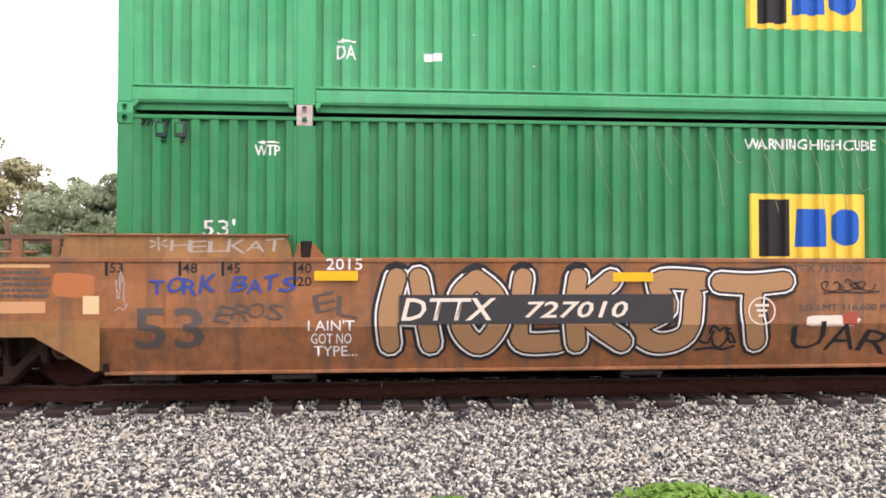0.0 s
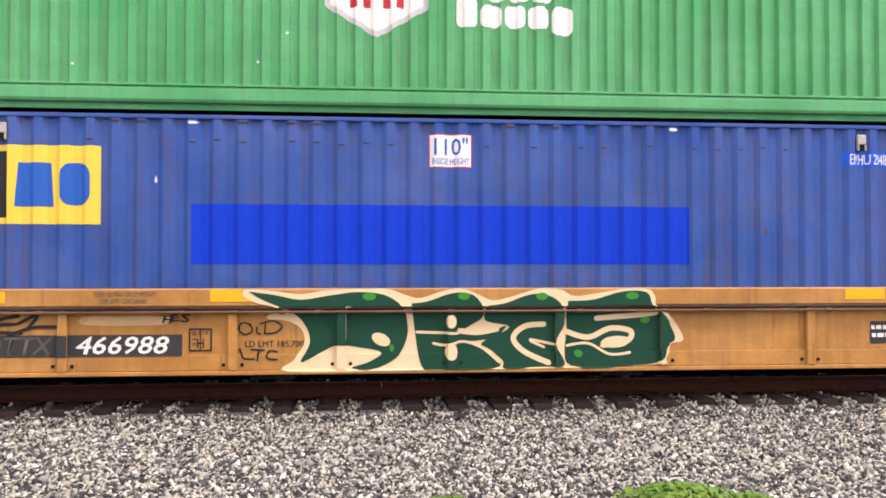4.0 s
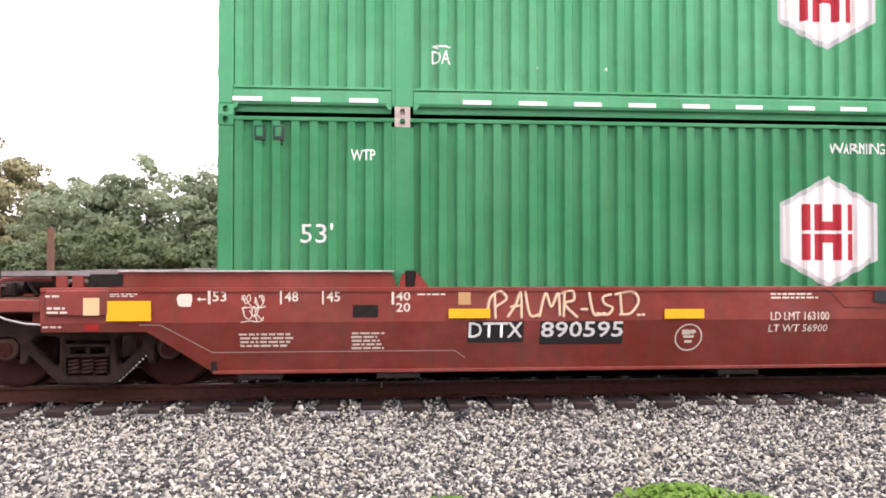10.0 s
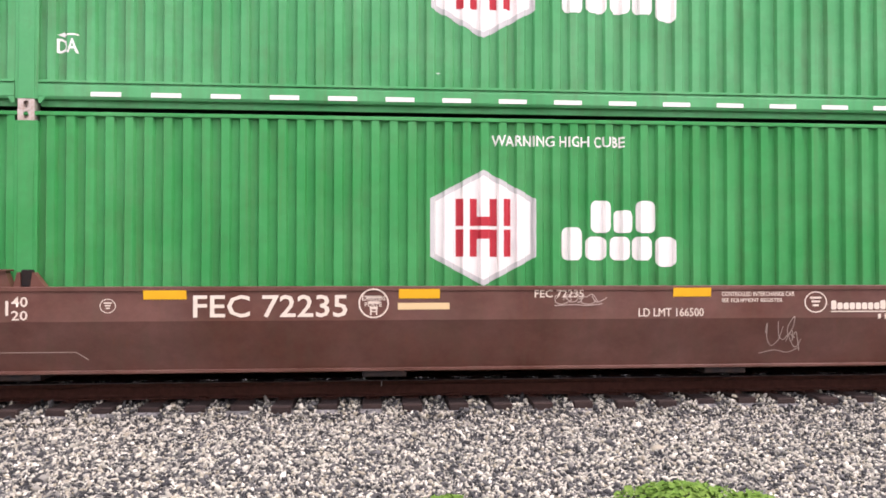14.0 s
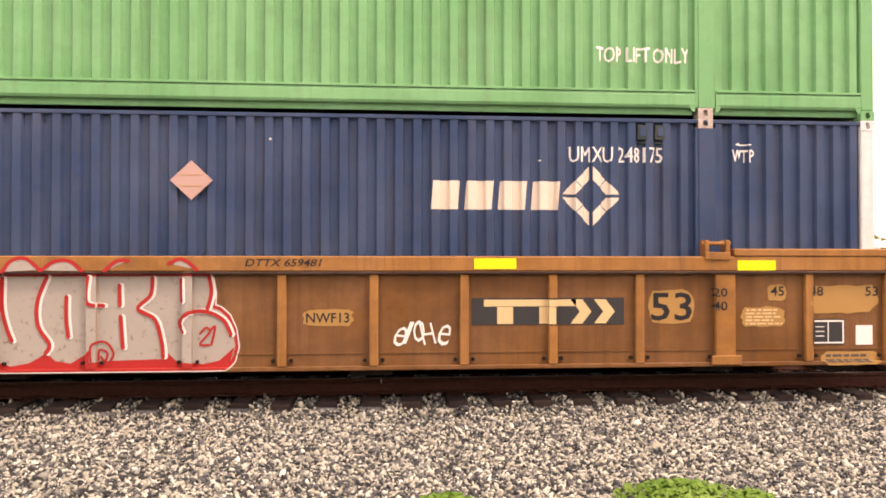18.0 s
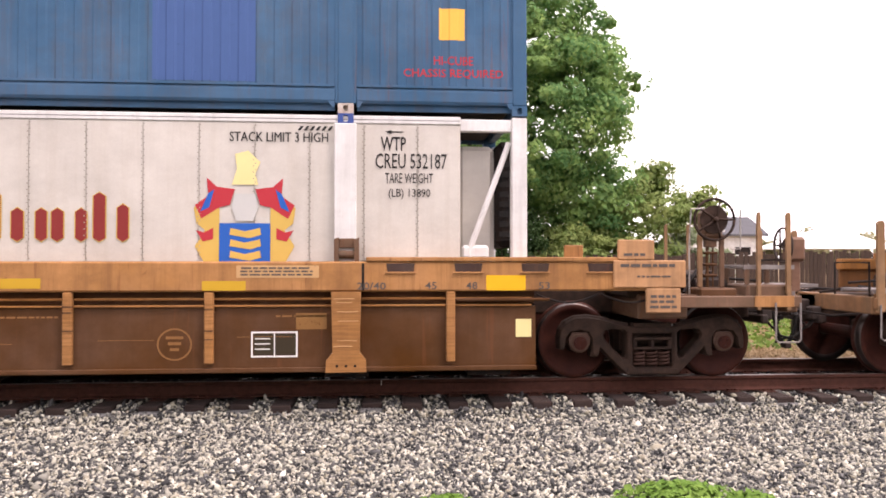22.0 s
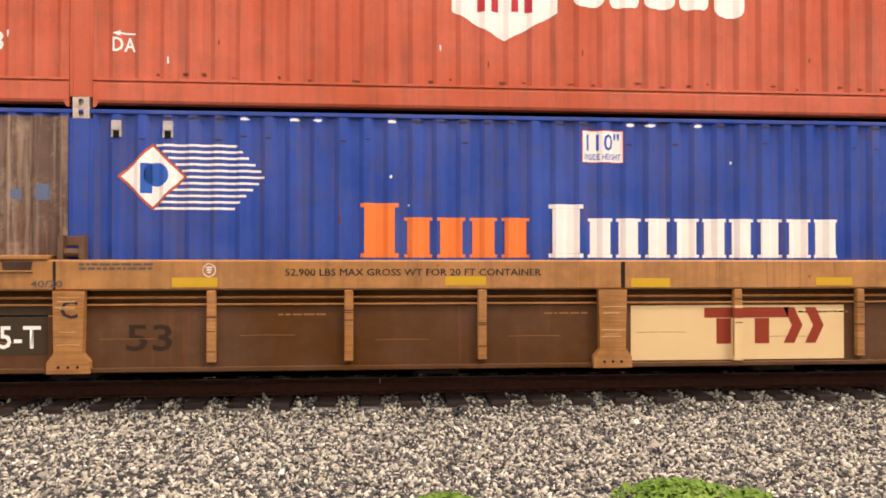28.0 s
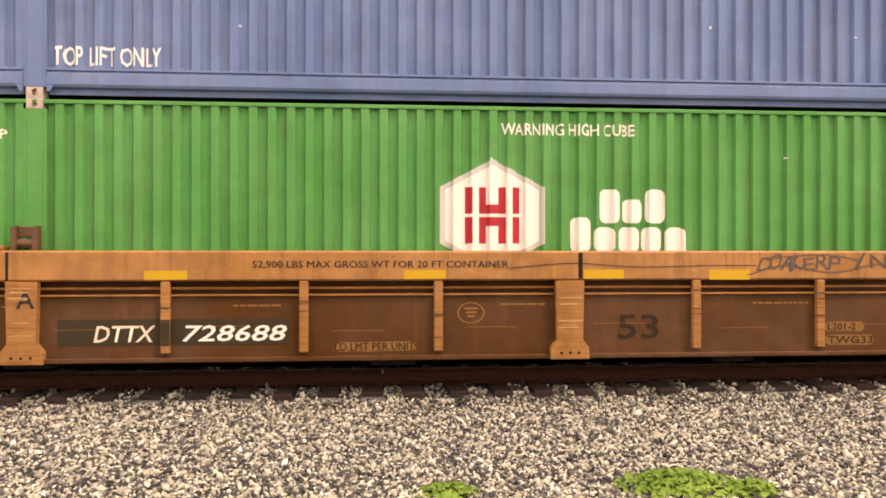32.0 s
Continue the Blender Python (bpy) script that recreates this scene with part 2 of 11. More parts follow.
RAIL_RUST = metal("rail_rust", (0.095, 0.038, 0.027), 0.8, 0.0, (0.05, 0.022, 0.016), 0.7, 12)
RAIL_TOP = metal("rail_head_steel", (0.30, 0.26, 0.24), 0.4, 0.8, (0.16, 0.11, 0.09), 0.4)
IRON = metal("black_iron", (0.014, 0.0125, 0.0125), 0.7, 0.0, (0.05, 0.028, 0.018), 0.5)
CASTING = metal("worn_casting", (0.55, 0.5, 0.44), 0.6, 0.2, (0.28, 0.13, 0.07), 0.55, 14)
HOLE = metal("dark_hole", (0.012, 0.011, 0.01), 0.9, 0.0, (0.02, 0.015, 0.01), 0.3)
GALV = metal("galvanised_bar", (0.5, 0.49, 0.46), 0.5, 0.7, (0.25, 0.15, 0.1), 0.4)
RUBBER = metal("black_rubber", (0.02, 0.02, 0.02), 0.7, 0.0, (0.05, 0.04, 0.03), 0.4)
TIE = wood_mat("creosoted_tie", (0.042, 0.023, 0.017), (0.017, 0.0095, 0.0075), (1.5, 12, 12))
FENCE = wood_mat("fence_wood", (0.085, 0.052, 0.034), (0.022, 0.013, 0.010))
BARK = wood_mat("bark", (0.13, 0.095, 0.07), (0.05, 0.035, 0.026), (6, 6, 1), 2)
PALM_BARK = wood_mat("palm_bark", (0.085, 0.052, 0.042), (0.022, 0.014, 0.013), (3, 3, 9), 3)
STONE = stone_mat()
# Darker stones between the rails: oil dirt and the train's shade in one colour.
OIL_SHADE_STONE = stone_mat("oil_and_shade_stone", 0.4)
INK_W = flat_paint("white_stencil", (0.8, 0.78, 0.72), wear=0.25)
INK_K = flat_paint("black_stencil", (0.028, 0.027, 0.027), wear=0.2)
INK_GREY = flat_paint("grey_stencil", (0.10, 0.085, 0.075), wear=0.4)
INK_FAINT = flat_paint("faint_chalk", (0.42, 0.33, 0.27), wear=0.6)
INK_Y = flat_paint("yellow_reflector", (0.80, 0.43, 0.02), wear=0.3, rough=0.4)
INK_LEMON = flat_paint("lemon_reflector", (0.92, 0.82, 0.03), wear=0.05, rough=0.4)
INK_R = flat_paint("crimson_paint", (0.46, 0.04, 0.05), wear=0.2)
INK_BLUE = flat_paint("blue_spray", (0.04, 0.075, 0.27), wear=0.6)
INK_CREAM = flat_paint("cream_panel", (0.68, 0.50, 0.26), wear=0.35)
INK_GREYPATCH = flat_paint("grey_patch_paint", (0.075, 0.06, 0.05), wear=0.4)
# Sky glare on the grating tops is put into this lighter colour.
WALK = metal("glare_pale_grating", (0.29, 0.265, 0.25), 0.65, 0.2, (0.13, 0.08, 0.06), 0.45)
COUPLER = metal("coupler_iron", (0.05, 0.04, 0.036), 0.7, 0.0, (0.075, 0.042, 0.03), 0.5)
STAND = paint("slate_grey_stand", (0.06, 0.063, 0.08), streak=0.3, rust=0.3)
POLE = paint("worn_brown_pole", (0.20, 0.105, 0.065), streak=0.4, rust=0.5)
RUST_TAN = paint("rusty_tan_deck", (0.165, 0.085, 0.045), streak=0.5, rust=0.5)
DULL_POLE = paint("dull_tan_pole", (0.30, 0.165, 0.075), streak=0.5, rust=0.4)
DULL_E = paint("dull_ochre_deck", (0.27, 0.13, 0.05), streak=0.5, rust=0.5)
SHADE_MUSTARD = paint("shaded_face_mustard", (0.26, 0.14, 0.02), streak=0.4, rust=0.4)
# Pale for the lit top edge of the red car's chord; also sill rails.
PALE_EDGE = paint("pale_edge_paint", (0.5, 0.46, 0.42), streak=0.4, rust=0.3)
INK_TANCARD = flat_paint("faded_tan_card", (0.55, 0.33, 0.15), wear=0.6)
INK_DIM = flat_paint("dim_ochre_stencil", (0.26, 0.125, 0.045), wear=0.7, under=(0.11, 0.045, 0.014))
INK_DRIP = flat_paint("pale_tan_drip", (0.26, 0.33, 0.16), wear=0.7, under=(0.03, 0.26, 0.09))
INK_OCHRE = flat_paint("ochre_stencil", (0.55, 0.30, 0.14), wear=0.5)

# ---------------------------------------------------------------- mesh helpers


def mesh_of(name, bm, mat, smooth=False):
    bmesh.ops.recalc_face_normals(bm, faces=bm.faces)
    me = bpy.data.meshes.new(name)
    bm.to_mesh(me)
    bm.free()
    me.materials.append(mat)
    if smooth:
        for p in me.polygons:
            p.use_smooth = True
    return me


def link(name, me, parent=None, label="", m=None):
    ob = new(name, me)
    if parent is not None:
        ob.parent = parent
    if m is not None:
        ob.matrix_basis = m
    if label:
        ob["label"] = label
    return ob


def part(name, bm, mat, parent, label="", smooth=False, m=None):
    return link(name, mesh_of(name, bm, mat, smooth), parent, label, m)


def box(bm, x0, x1, y0, y1, z0, z1, bevel=0.0):
    v = [bm.verts.new((x, y, z)) for x in (x0, x1) for y in (y0, y1) for z in (z0, z1)]
    f = [bm.faces.new([v[i] for i in q]) for q in ((0, 1, 3, 2), (4, 6, 7, 5), (0, 4, 5, 1), (2, 3, 7, 6), (0, 2, 6, 4), (1, 5, 7, 3))]
    if bevel:
        edges = list({e for g in f for e in g.edges})
        bmesh.ops.bevel(bm, geom=edges, offset=bevel, segments=1, affect="EDGES")
    return bm


def cube(x0, x1, y0, y1, z0, z1, bevel=0.0):
    return box(bmesh.new(), x0, x1, y0, y1, z0, z1, bevel)


def prism(bm, poly, y0, y1):
    """An outline in x, z, extruded from y0 to y1."""
    a = [bm.verts.new((x, y0, z)) for x, z in poly]
    b = [bm.verts.new((x, y1, z)) for x, z in poly]
    bm.faces.new(a)
    bm.faces.new(b[::-1])
    for i in range(len(poly)):
        j = (i + 1) % len(poly)
        bm.faces.new((a[i], b[i], b[j], a[j]))
    return bm


def prism_x(bm, poly, x0, x1):
    """An outline in y, z, extruded along x."""
    a = [bm.verts.new((x0, y, z)) for y, z in poly]
    b = [bm.verts.new((x1, y, z)) for y, z in poly]
    bm.faces.new(a)
    bm.faces.new(b[::-1])
    for i in range(len(poly)):
        j = (i + 1) % len(poly)
        bm.faces.new((a[i], b[i], b[j], a[j]))
    return bm


def rod(bm, p0, p1, r, n=8, r1=None):
    p0, p1 = Vector(p0), Vector(p1)
    d = (p1 - p0).normalized()
    u = d.orthogonal().normalized()
    w = d.cross(u)
    rings = []
    for p, rr in ((p0, r), (p1, r if r1 is None else r1)):
        rings.append([bm.verts.new(p + (u * math.cos(2 * math.pi * i / n) + w * math.sin(2 * math.pi * i / n)) * rr) for i in range(n)])
    for i in range(n):
        j = (i + 1) % n
        bm.faces.new((rings[0][i], rings[0][j], rings[1][j], rings[1][i]))
    bm.faces.new(rings[0][::-1])
    bm.faces.new(rings[1])
    return bm


def tube(bm, pts, r, n=6):
    pts = [Vector(p) for p in pts]
    rings = []
    up = Vector((0.3, 0.9, 0.2)).normalized()
    for i, p in enumerate(pts):
        d = (pts[min(i + 1, len(pts) - 1)] - pts[max(i - 1, 0)]).normalized()
        u = d.cross(up).normalized()
        w = d.cross(u)
        rings.append([bm.verts.new(p + (u * math.cos(2 * math.pi * k / n) + w * math.sin(2 * math.pi * k / n)) * r) for k in range(n)])
    for a, b in zip(rings, rings[1:]):
        for k in range(n):
            bm.faces.new((a[k], a[(k + 1) % n], b[(k + 1) % n], b[k]))
    bm.faces.new(rings[0][::-1])
    bm.faces.new(rings[-1])
    return bm


def lathe_y(bm, prof, n=32, at=(0, 0, 0)):
    """A closed profile of (radius, y), turned round the y axis."""
    rings = [[bm.verts.new((at[0] + r * math.cos(2 * math.pi * k / n), at[1] + y, at[2] + r * math.sin(2 * math.pi * k / n)))
              for k in range(n)] for r, y in prof]
    for a, b in zip(rings, rings[1:]):
        for k in range(n):
            bm.faces.new((a[k], a[(k + 1) % n], b[(k + 1) % n], b[k]))
    return rings


# ---------------------------------------------------------------- train motion
SPEEDS = ((0.0, 4.755), (5.5, 4.768), (12.5, 4.782), (18.5, 4.780), (22.5, 4.757), (28.0, 4.732), (32.0, 4.72))
_tt = np.linspace(0, 32, 3201)
_vv = np.interp(_tt, [a for a, b in SPEEDS], [b for a, b in SPEEDS])
_ss = np.concatenate([[0], np.cumsum((_vv[1:] + _vv[:-1]) * 0.005)])


def run(t):
    """How far the train has gone at t."""
    return float(np.interp(t, _tt, _ss))


Y_TRACK = 10.10
HALF = 1.295          # half the width of a container
SIDE = 1.495          # half the width of a car
MOVERS, ROLLERS = [], []
SURF = {}             # how deep the side of each thing lies, for the paint on it


def train_thing(name, u, z, label, category, group):
    ob = new(name)
    ob.empty_display_size = 0.3
    ob.matrix_basis = pose(u, Y_TRACK, z)
    tagged(ob, label, category, group)
    MOVERS.append((ob, u, z))
    return ob


# ---------------------------------------------------------------- containers
POST = 6.085          # outer face of the lifting posts, from the middle
RAIL_LOW, RAIL_HIGH = 0.32, 2.84


def wave(pitch, depth, flat_out=0.41, flat_in=0.38, mid=0.0):
    """Depth of a corrugated wall behind its outer face, and its break points within one pitch.
    An outer fold is centred mid pitches from the middle."""
    s = (1 - flat_out - flat_in) / 2
    off = mid - flat_out / 2
    br = tuple(off + v for v in (0.0, flat_out, flat_out + s, flat_out + s + flat_in))

    def f(x):
        q = (x / pitch - off) % 1.0
        if q < flat_out:
            return 0.0
        if q < flat_out + s:
            return depth * (q - flat_out) / s
        if q < flat_out + s + flat_in:
            return depth
        return depth * (1 - (q - flat_out - s - flat_in) / s)
    return f, br


def wall_breaks(x0, x1, pitch, br):
    xs = [x0, x1]
    k = math.floor(x0 / pitch) - 2
    while (k - 1) * pitch < x1:
        xs += [k * pitch + b * pitch for b in br if x0 + 1e-4 < k * pitch + b * pitch < x1 - 1e-4]
        k += 1
    return sorted(xs)


def corrugated(bm, x0, x1, z0, z1, y, pitch, depth, flat_out=0.41, flat_in=0.38, mid=0.0):
    f, br = wave(pitch, depth, flat_out, flat_in, mid)
    xs = wall_breaks(x0, x1, pitch, br)
    lo = [bm.verts.new((x, y + f(x if x < x1 else x - 1e-5), z0)) for x in xs]
    hi = [bm.verts.new((x, y + f(x if x < x1 else x - 1e-5), z1)) for x in xs]
    for i in range(len(xs) - 1):
        bm.faces.new((lo[i], lo[i + 1], hi[i + 1], hi[i]))


def casting(bm, x, y, z, sy):
    """A corner casting with a slotted hole in its outer face; y is that face, sy the way out."""
    w, h, d = 0.089, 0.059, 0.16
    hole = [(0.032 * math.cos(a), 0.012 * (1 if math.sin(a) > 0 else -1) + 0.028 * math.sin(a)) for a in [math.pi / 4 + k * math.pi / 4 for k in range(8)]]
    rect = [(w, h), (0, h), (-w, h), (-w, 0), (-w, -h), (0, -h), (w, -h), (w, 0)]
    ro = [bm.verts.new((x + a, y, z + b)) for a, b in rect]
    ho = [bm.verts.new((x + a, y, z + b)) for a, b in hole]
    hi = [bm.verts.new((x + a, y - sy * 0.05, z + b)) for a, b in hole]
    rb = [bm.verts.new((x + a, y - sy * d, z + b)) for a, b in rect]
    for i in range(8):
        j = (i + 1) % 8
        bm.faces.new((ro[i], ro[j], ho[j], ho[i]))
        bm.faces.new((ho[i], ho[j], hi[j], hi[i]))
        bm.faces.new((ro[j], ro[i], rb[i], rb[j]))
    bm.faces.new(hi)
    bm.faces.new(rb)


def container(u0, u1, z, label, mat, pitch=0.2112, depth=0.046, post_mat=None, door_mat=None, end_wall=True, tape=False, vents=(),
              lift_mat=None, cast_mat=None, foot=0.125, end_mat=None, ribs_flat=False, vent_mat=None, vent_z=2.61, mid=0.0):
    """A 53-foot box between the train places u0 < u1: corrugated walls, four corner and four lifting posts, doors at its u0 end."""
    uc, hl = (u0 + u1) / 2, (u1 - u0) / 2
    thing = train_thing("container", uc, z, label, "container", "containers of the train")
    post_mat, lift_mat = post_mat or mat, lift_mat or mat
    y = -HALF
    flats = (0.41, 0.38) if pitch < 0.25 else (0.29, 0.31)
    fold, breaks = wave(pitch, depth, *flats, mid)
    SURF[thing.name] = (wall_breaks(-hl, hl, pitch, breaks), [],
                        lambda x, zz: y + 0.012 + fold(x) if abs(x) < POST - 0.25 or POST < abs(x) < hl - 0.17 else y - 0.007)
    walls = bmesh.new()
    for a, b in ((-hl + 0.17, -POST), (-POST + 0.25, POST - 0.25), (POST, hl - 0.17)):
        corrugated(walls, a, b, RAIL_LOW - 0.01, RAIL_HIGH + 0.005, y + 0.012, pitch, depth, *flats, mid)
    me = mesh_of("side_wall", walls, mat)
    link("side_wall", me, thing)
    link("side_wall", me, thing, "", pose(0, 0, 0, 0, 0, 180))
    # rails
    top = bmesh.new()
    box(top, -hl + 0.16, hl - 0.16, y + 0.004, y + 0.07, RAIL_HIGH, 2.885, 0.006)
    tm = mesh_of("top_rail", top, mat)
    link("top_rail", tm, thing)
    link("top_rail", tm, thing, "", pose(0, 0, 0, 0, 0, 180))
    for a, b in ((-hl + 0.17, -POST - 0.002), (-POST + 0.252, POST - 0.252), (POST + 0.002, hl - 0.17)):
        low = bmesh.new()
        prof = [(y + 0.012, 0.305), (y - 0.002, 0.27), (y - 0.004, foot + 0.03), (y + 0.012, foot), (y + 0.075, foot), (y + 0.075, 0.05), (y + 0.12, 0.05), (y + 0.12, 0.305)]
        prism_x(low, prof, a, b)
        lm = mesh_of("bottom_rail", low, mat)
        link("bottom_rail", lm, thing)
        link("bottom_rail", lm, thing, "", pose(0, 0, 0, 0, 0, 180))
        lip = mesh_of("rail_lip", cube(a + 0.004, b - 0.004, y - 0.010, y + 0.03, 0.306, RAIL_LOW + 0.014, 0.003), mat)
        link("rail_lip", lip, thing)
        for s in (1, -1):
            e = a if s > 0 else b
            link("gusset", mesh_of("gusset", prism(bmesh.new(), [(e, foot - 0.05), (e, 0.29), (e + s * 0.16, 0.275), (e + s * 0.03, foot - 0.05)], y + 0.0, y + 0.014), mat), thing)
    # posts
    pc = mesh_of("corner_post", cube(-0.085, 0.085, 0, 0.16, 0.12, 2.78, 0.012), post_mat)
    pl = mesh_of("lifting_post", box(box(bmesh.new(), -0.125, 0.125, 0.004, 0.12, 0.12, 2.78, 0.004), -0.085, 0.085, -0.006, 0.02, 0.121, 2.779, 0.004), lift_mat)
    cb = bmesh.new()
    casting(cb, 0, 0, 0, -1)
    cm = mesh_of("corner_casting", cb, cast_mat or CASTING)
    cb = bmesh.new()
    casting(cb, 0, 0, 0, -1)
    cp = mesh_of("corner_casting", cb, post_mat)
    for s in (1, -1):
        for x, pm, cmat in ((hl - 0.088, pc, cp), (-hl + 0.088, pc, cp), (POST - 0.125, pl, cm), (-POST + 0.125, pl, cm)):
            m = pose(s * x, s * (y), 0, 0, 0, 0 if s > 0 else 180)
            link("lifting_post" if pm is pl else "corner_post", pm, thing, "", m)
            for zz in (0.06, 2.84):
                link("corner_casting", cmat, thing, "worn pale casting" if cmat is cm else "", pose(s * x, s * (y - 0.006), zz, 0, 0, 0 if s > 0 else 180))
    # roof and floor
    roof = bmesh.new()
    f, br = wave(0.3, 0.02)
    xs = wall_breaks(-hl + 0.17, hl - 0.17, 0.3, br)
    vs = [[roof.verts.new((x, yy, 2.87 - f(x))) for x in xs] for yy in (-1.23, 1.23)]
    for i in range(len(xs) - 1):
        roof.faces.new((vs[0][i], vs[0][i + 1], vs[1][i + 1], vs[1][i]))
    part("roof", roof, mat, thing)
    part("underframe", cube(-hl + 0.17, hl - 0.17, -1.2, 1.2, 0.10, 0.2), IRON, thing)
    # plain end, at the front
    if end_wall:
        e = bmesh.new()
        if ribs_flat:
            poly = [(hl - 0.1, 0.22), (hl - 0.1, 1.62)]
            for k in range(6):
                zt = 1.62 - k * 0.235
                poly += [(hl - 0.025, zt), (hl - 0.025, zt - 0.1), (hl - 0.07, zt - 0.135), (hl - 0.07, zt - 0.20)]
            prism(e, poly, -1.13, 1.13)
            part("end_wall", e, end_mat or mat, thing)
            part("end_panel", cube(hl - 0.06, hl - 0.02, -1.13, 1.13, 1.63, 2.74, 0.006), end_mat or mat, thing)
        else:
            corrugated(e, -1.13, 1.13, 0.22, 2.74, 0, 0.28, 0.045)
            part("end_wall", e, end_mat or mat, thing, "", False, pose(hl - 0.03, 0, 0, 0, 0, 90))
    for zz0, zz1 in ((0.06, 0.24), (2.72, 2.88)):
        part("end_sill", cube(hl - 0.12, hl - 0.01, -1.14, 1.14, zz0, zz1, 0.01), mat, thing)
        part("end_sill", cube(-hl + 0.01, -hl + 0.12, -1.14, 1.14, zz0, zz1, 0.01), mat, thing)
    # doors, at the rear
    for s in (-1, 1):
        d = bmesh.new()
        ya, yb = (-1.13, -0.01) if s < 0 else (0.01, 1.13)
        box(d, -hl + 0.05, -hl + 0.09, ya, yb, 0.25, 2.71)
        door = part("door", d, door_mat or mat, thing)
        for k in range(5):
            zz = 0.42 + k * 0.46
            part("door_panel", cube(-hl + 0.02, -hl + 0.049, ya + 0.06, yb - 0.06, zz, zz + 0.26, 0.012), door_mat or mat, door)
        for yy in (ya + 0.28, yb - 0.28):
            r = bmesh.new()
            rod(r, (-hl - 0.02, yy, 0.12), (-hl - 0.02, yy, 2.82), 0.021)
            part("locking_rod", r, GALV, door, "galvanised rod")
            for zz in (0.3, 0.9, 2.1, 2.65):
                part("rod_bracket", cube(-hl - 0.045, -hl + 0.02, yy - 0.045, yy + 0.045, zz, zz + 0.05, 0.006), GALV, door)
            y2 = yy + 0.34 * (1 if s < 0 else -1)
            part("rod_handle", cube(-hl - 0.05, -hl - 0.03, min(yy - 0.02, y2), max(yy - 0.02, y2), 1.15, 1.19, 0.004), GALV, door)
        for k in range(4):
            yh = ya - 0.01 if s < 0 else yb + 0.01
            part("hinge", cube(-hl - 0.02, -hl + 0.05, yh - 0.07, yh + 0.05, 0.45 + k * 0.62, 0.57 + k * 0.62, 0.006), post_mat, door)
    for x in vents:
        v = bmesh.new()
        if vent_mat:
            box(v, x - 0.055, x + 0.055, y - 0.016, y + 0.03, vent_z + 0.075, vent_z + 0.19, 0.008)
            box(v, x - 0.055, x - 0.035, y - 0.016, y + 0.03, vent_z, vent_z + 0.074, 0.003)
            box(v, x + 0.035, x + 0.055, y - 0.016, y + 0.03, vent_z, vent_z + 0.074, 0.003)
            vent = part("vent", v, vent_mat, thing)
            part("vent_slot", cube(x - 0.034, x + 0.034, y - 0.004, y + 0.02, vent_z + 0.005, vent_z + 0.073), HOLE, vent)
        else:
            box(v, x - 0.062, x + 0.062, y + 0.005, y + 0.06, vent_z, vent_z + 0.175, 0.01)
            box(v, x - 0.05, x + 0.05, y + 0.012, y + 0.06, vent_z - 0.04, vent_z - 0.028, 0.003)
            vent = part("vent", v, VENT_DARK, thing, "dark framed vent")
            part("vent_cover", cube(x - 0.034, x + 0.034, y - 0.004, y + 0.004, vent_z + 0.045, vent_z + 0.15, 0.003), mat, vent)
    if tape:
        xs = [-hl + 0.33 + 0.655 * k for k in range(int((2 * hl - 0.4) / 0.655) + 1)]
        tp = mesh_of("reflector_tape", cube(-0.165, 0.165, y - 0.0085, y - 0.0045, 0.156, 0.206), INK_W)
        for x in xs:
            if abs(abs(x) - POST + 0.125) > 0.3:
                link("reflector_tape", tp, thing, "", pose(x, 0, 0))
    return thing


# lower and upper boxes, from the head of the train to its tail
GAP = 0.22            # height of the well floor over the rails
UP = GAP + 2.90
box_a = container(-2.93, 13.14, GAP, "green corrugated steel container standing low in the well", GREEN_A, vents=(-7.56, -7.35,), vent_z=2.63)
box_a2 = container(-2.93, 13.14, UP, "green corrugated steel container stacked on a green one", GREEN_A2)
box_b = container(-26.27, -10.17, GAP, "bright blue corrugated container with coral corner posts", BLUE_B, 0.2785, 0.045, CORAL, mid=0.5, vents=(-5.54, -4.98, 4.99, 5.55,), vent_z=2.575, vent_mat=GALV, door_mat=DOOR_BLUE)
box_b2 = container(-26.27, -10.17, UP, "faded green corrugated container stacked on a blue one", GREEN_B, ribs_flat=True, door_mat=DOOR_WORN)
box_c = container(-49.49, -33.40, GAP, "green corrugated container with a white hexagon sign", GREEN_C, vents=(7.16, 7.37, 7.58, -7.58, -7.37,), ribs_flat=True)
box_c2 = container(-49.49, -33.40, UP, "green container with white reflector dashes along its foot", GREEN_C2, tape=True, ribs_flat=True)
box_d = container(-72.78, -56.67, GAP, "fresh green corrugated container with a white hexagon sign", GREEN_D, vents=(7.18, 7.40, 7.61, -7.61, -7.40,), ribs_flat=True)
box_d2 = container(-72.78, -56.67, UP, "fresh green container with white reflector dashes", GREEN_D2, tape=True, ribs_flat=True)
box_e = container(-96.08, -79.93, GAP, "navy blue corrugated container with white corner posts", BLUE_E, post_mat=WHITE_POST, vents=(5.20, 5.41, -5.45, -5.23,), vent_z=2.63)
box_e2 = container(-96.08, -79.93, UP, "light green corrugated container stacked on a navy one", GREEN_E, door_mat=DOOR_TEAL, end_mat=END_DARK)
box_f2 = container(-119.40, -103.28, UP, "petrol blue container with rusty lifting posts", BLUE_F, 0.2, 0.014, ribs_flat=True, end_mat=IRON_PAINT)
box_g = container(-138.83, -122.76, GAP, "royal blue container with coral posts and a patched brown panel", BLUE_G, 0.2792, 0.045, CORAL, vents=(-5.58, -5.02, 5.00, 5.54,), foot=0.09, vent_z=2.575, vent_mat=GALV)
box_g2 = container(-138.83, -122.76, UP, "orange-red corrugated container stacked on a blue one", ORANGE, 0.2792, 0.042, foot=0.06)
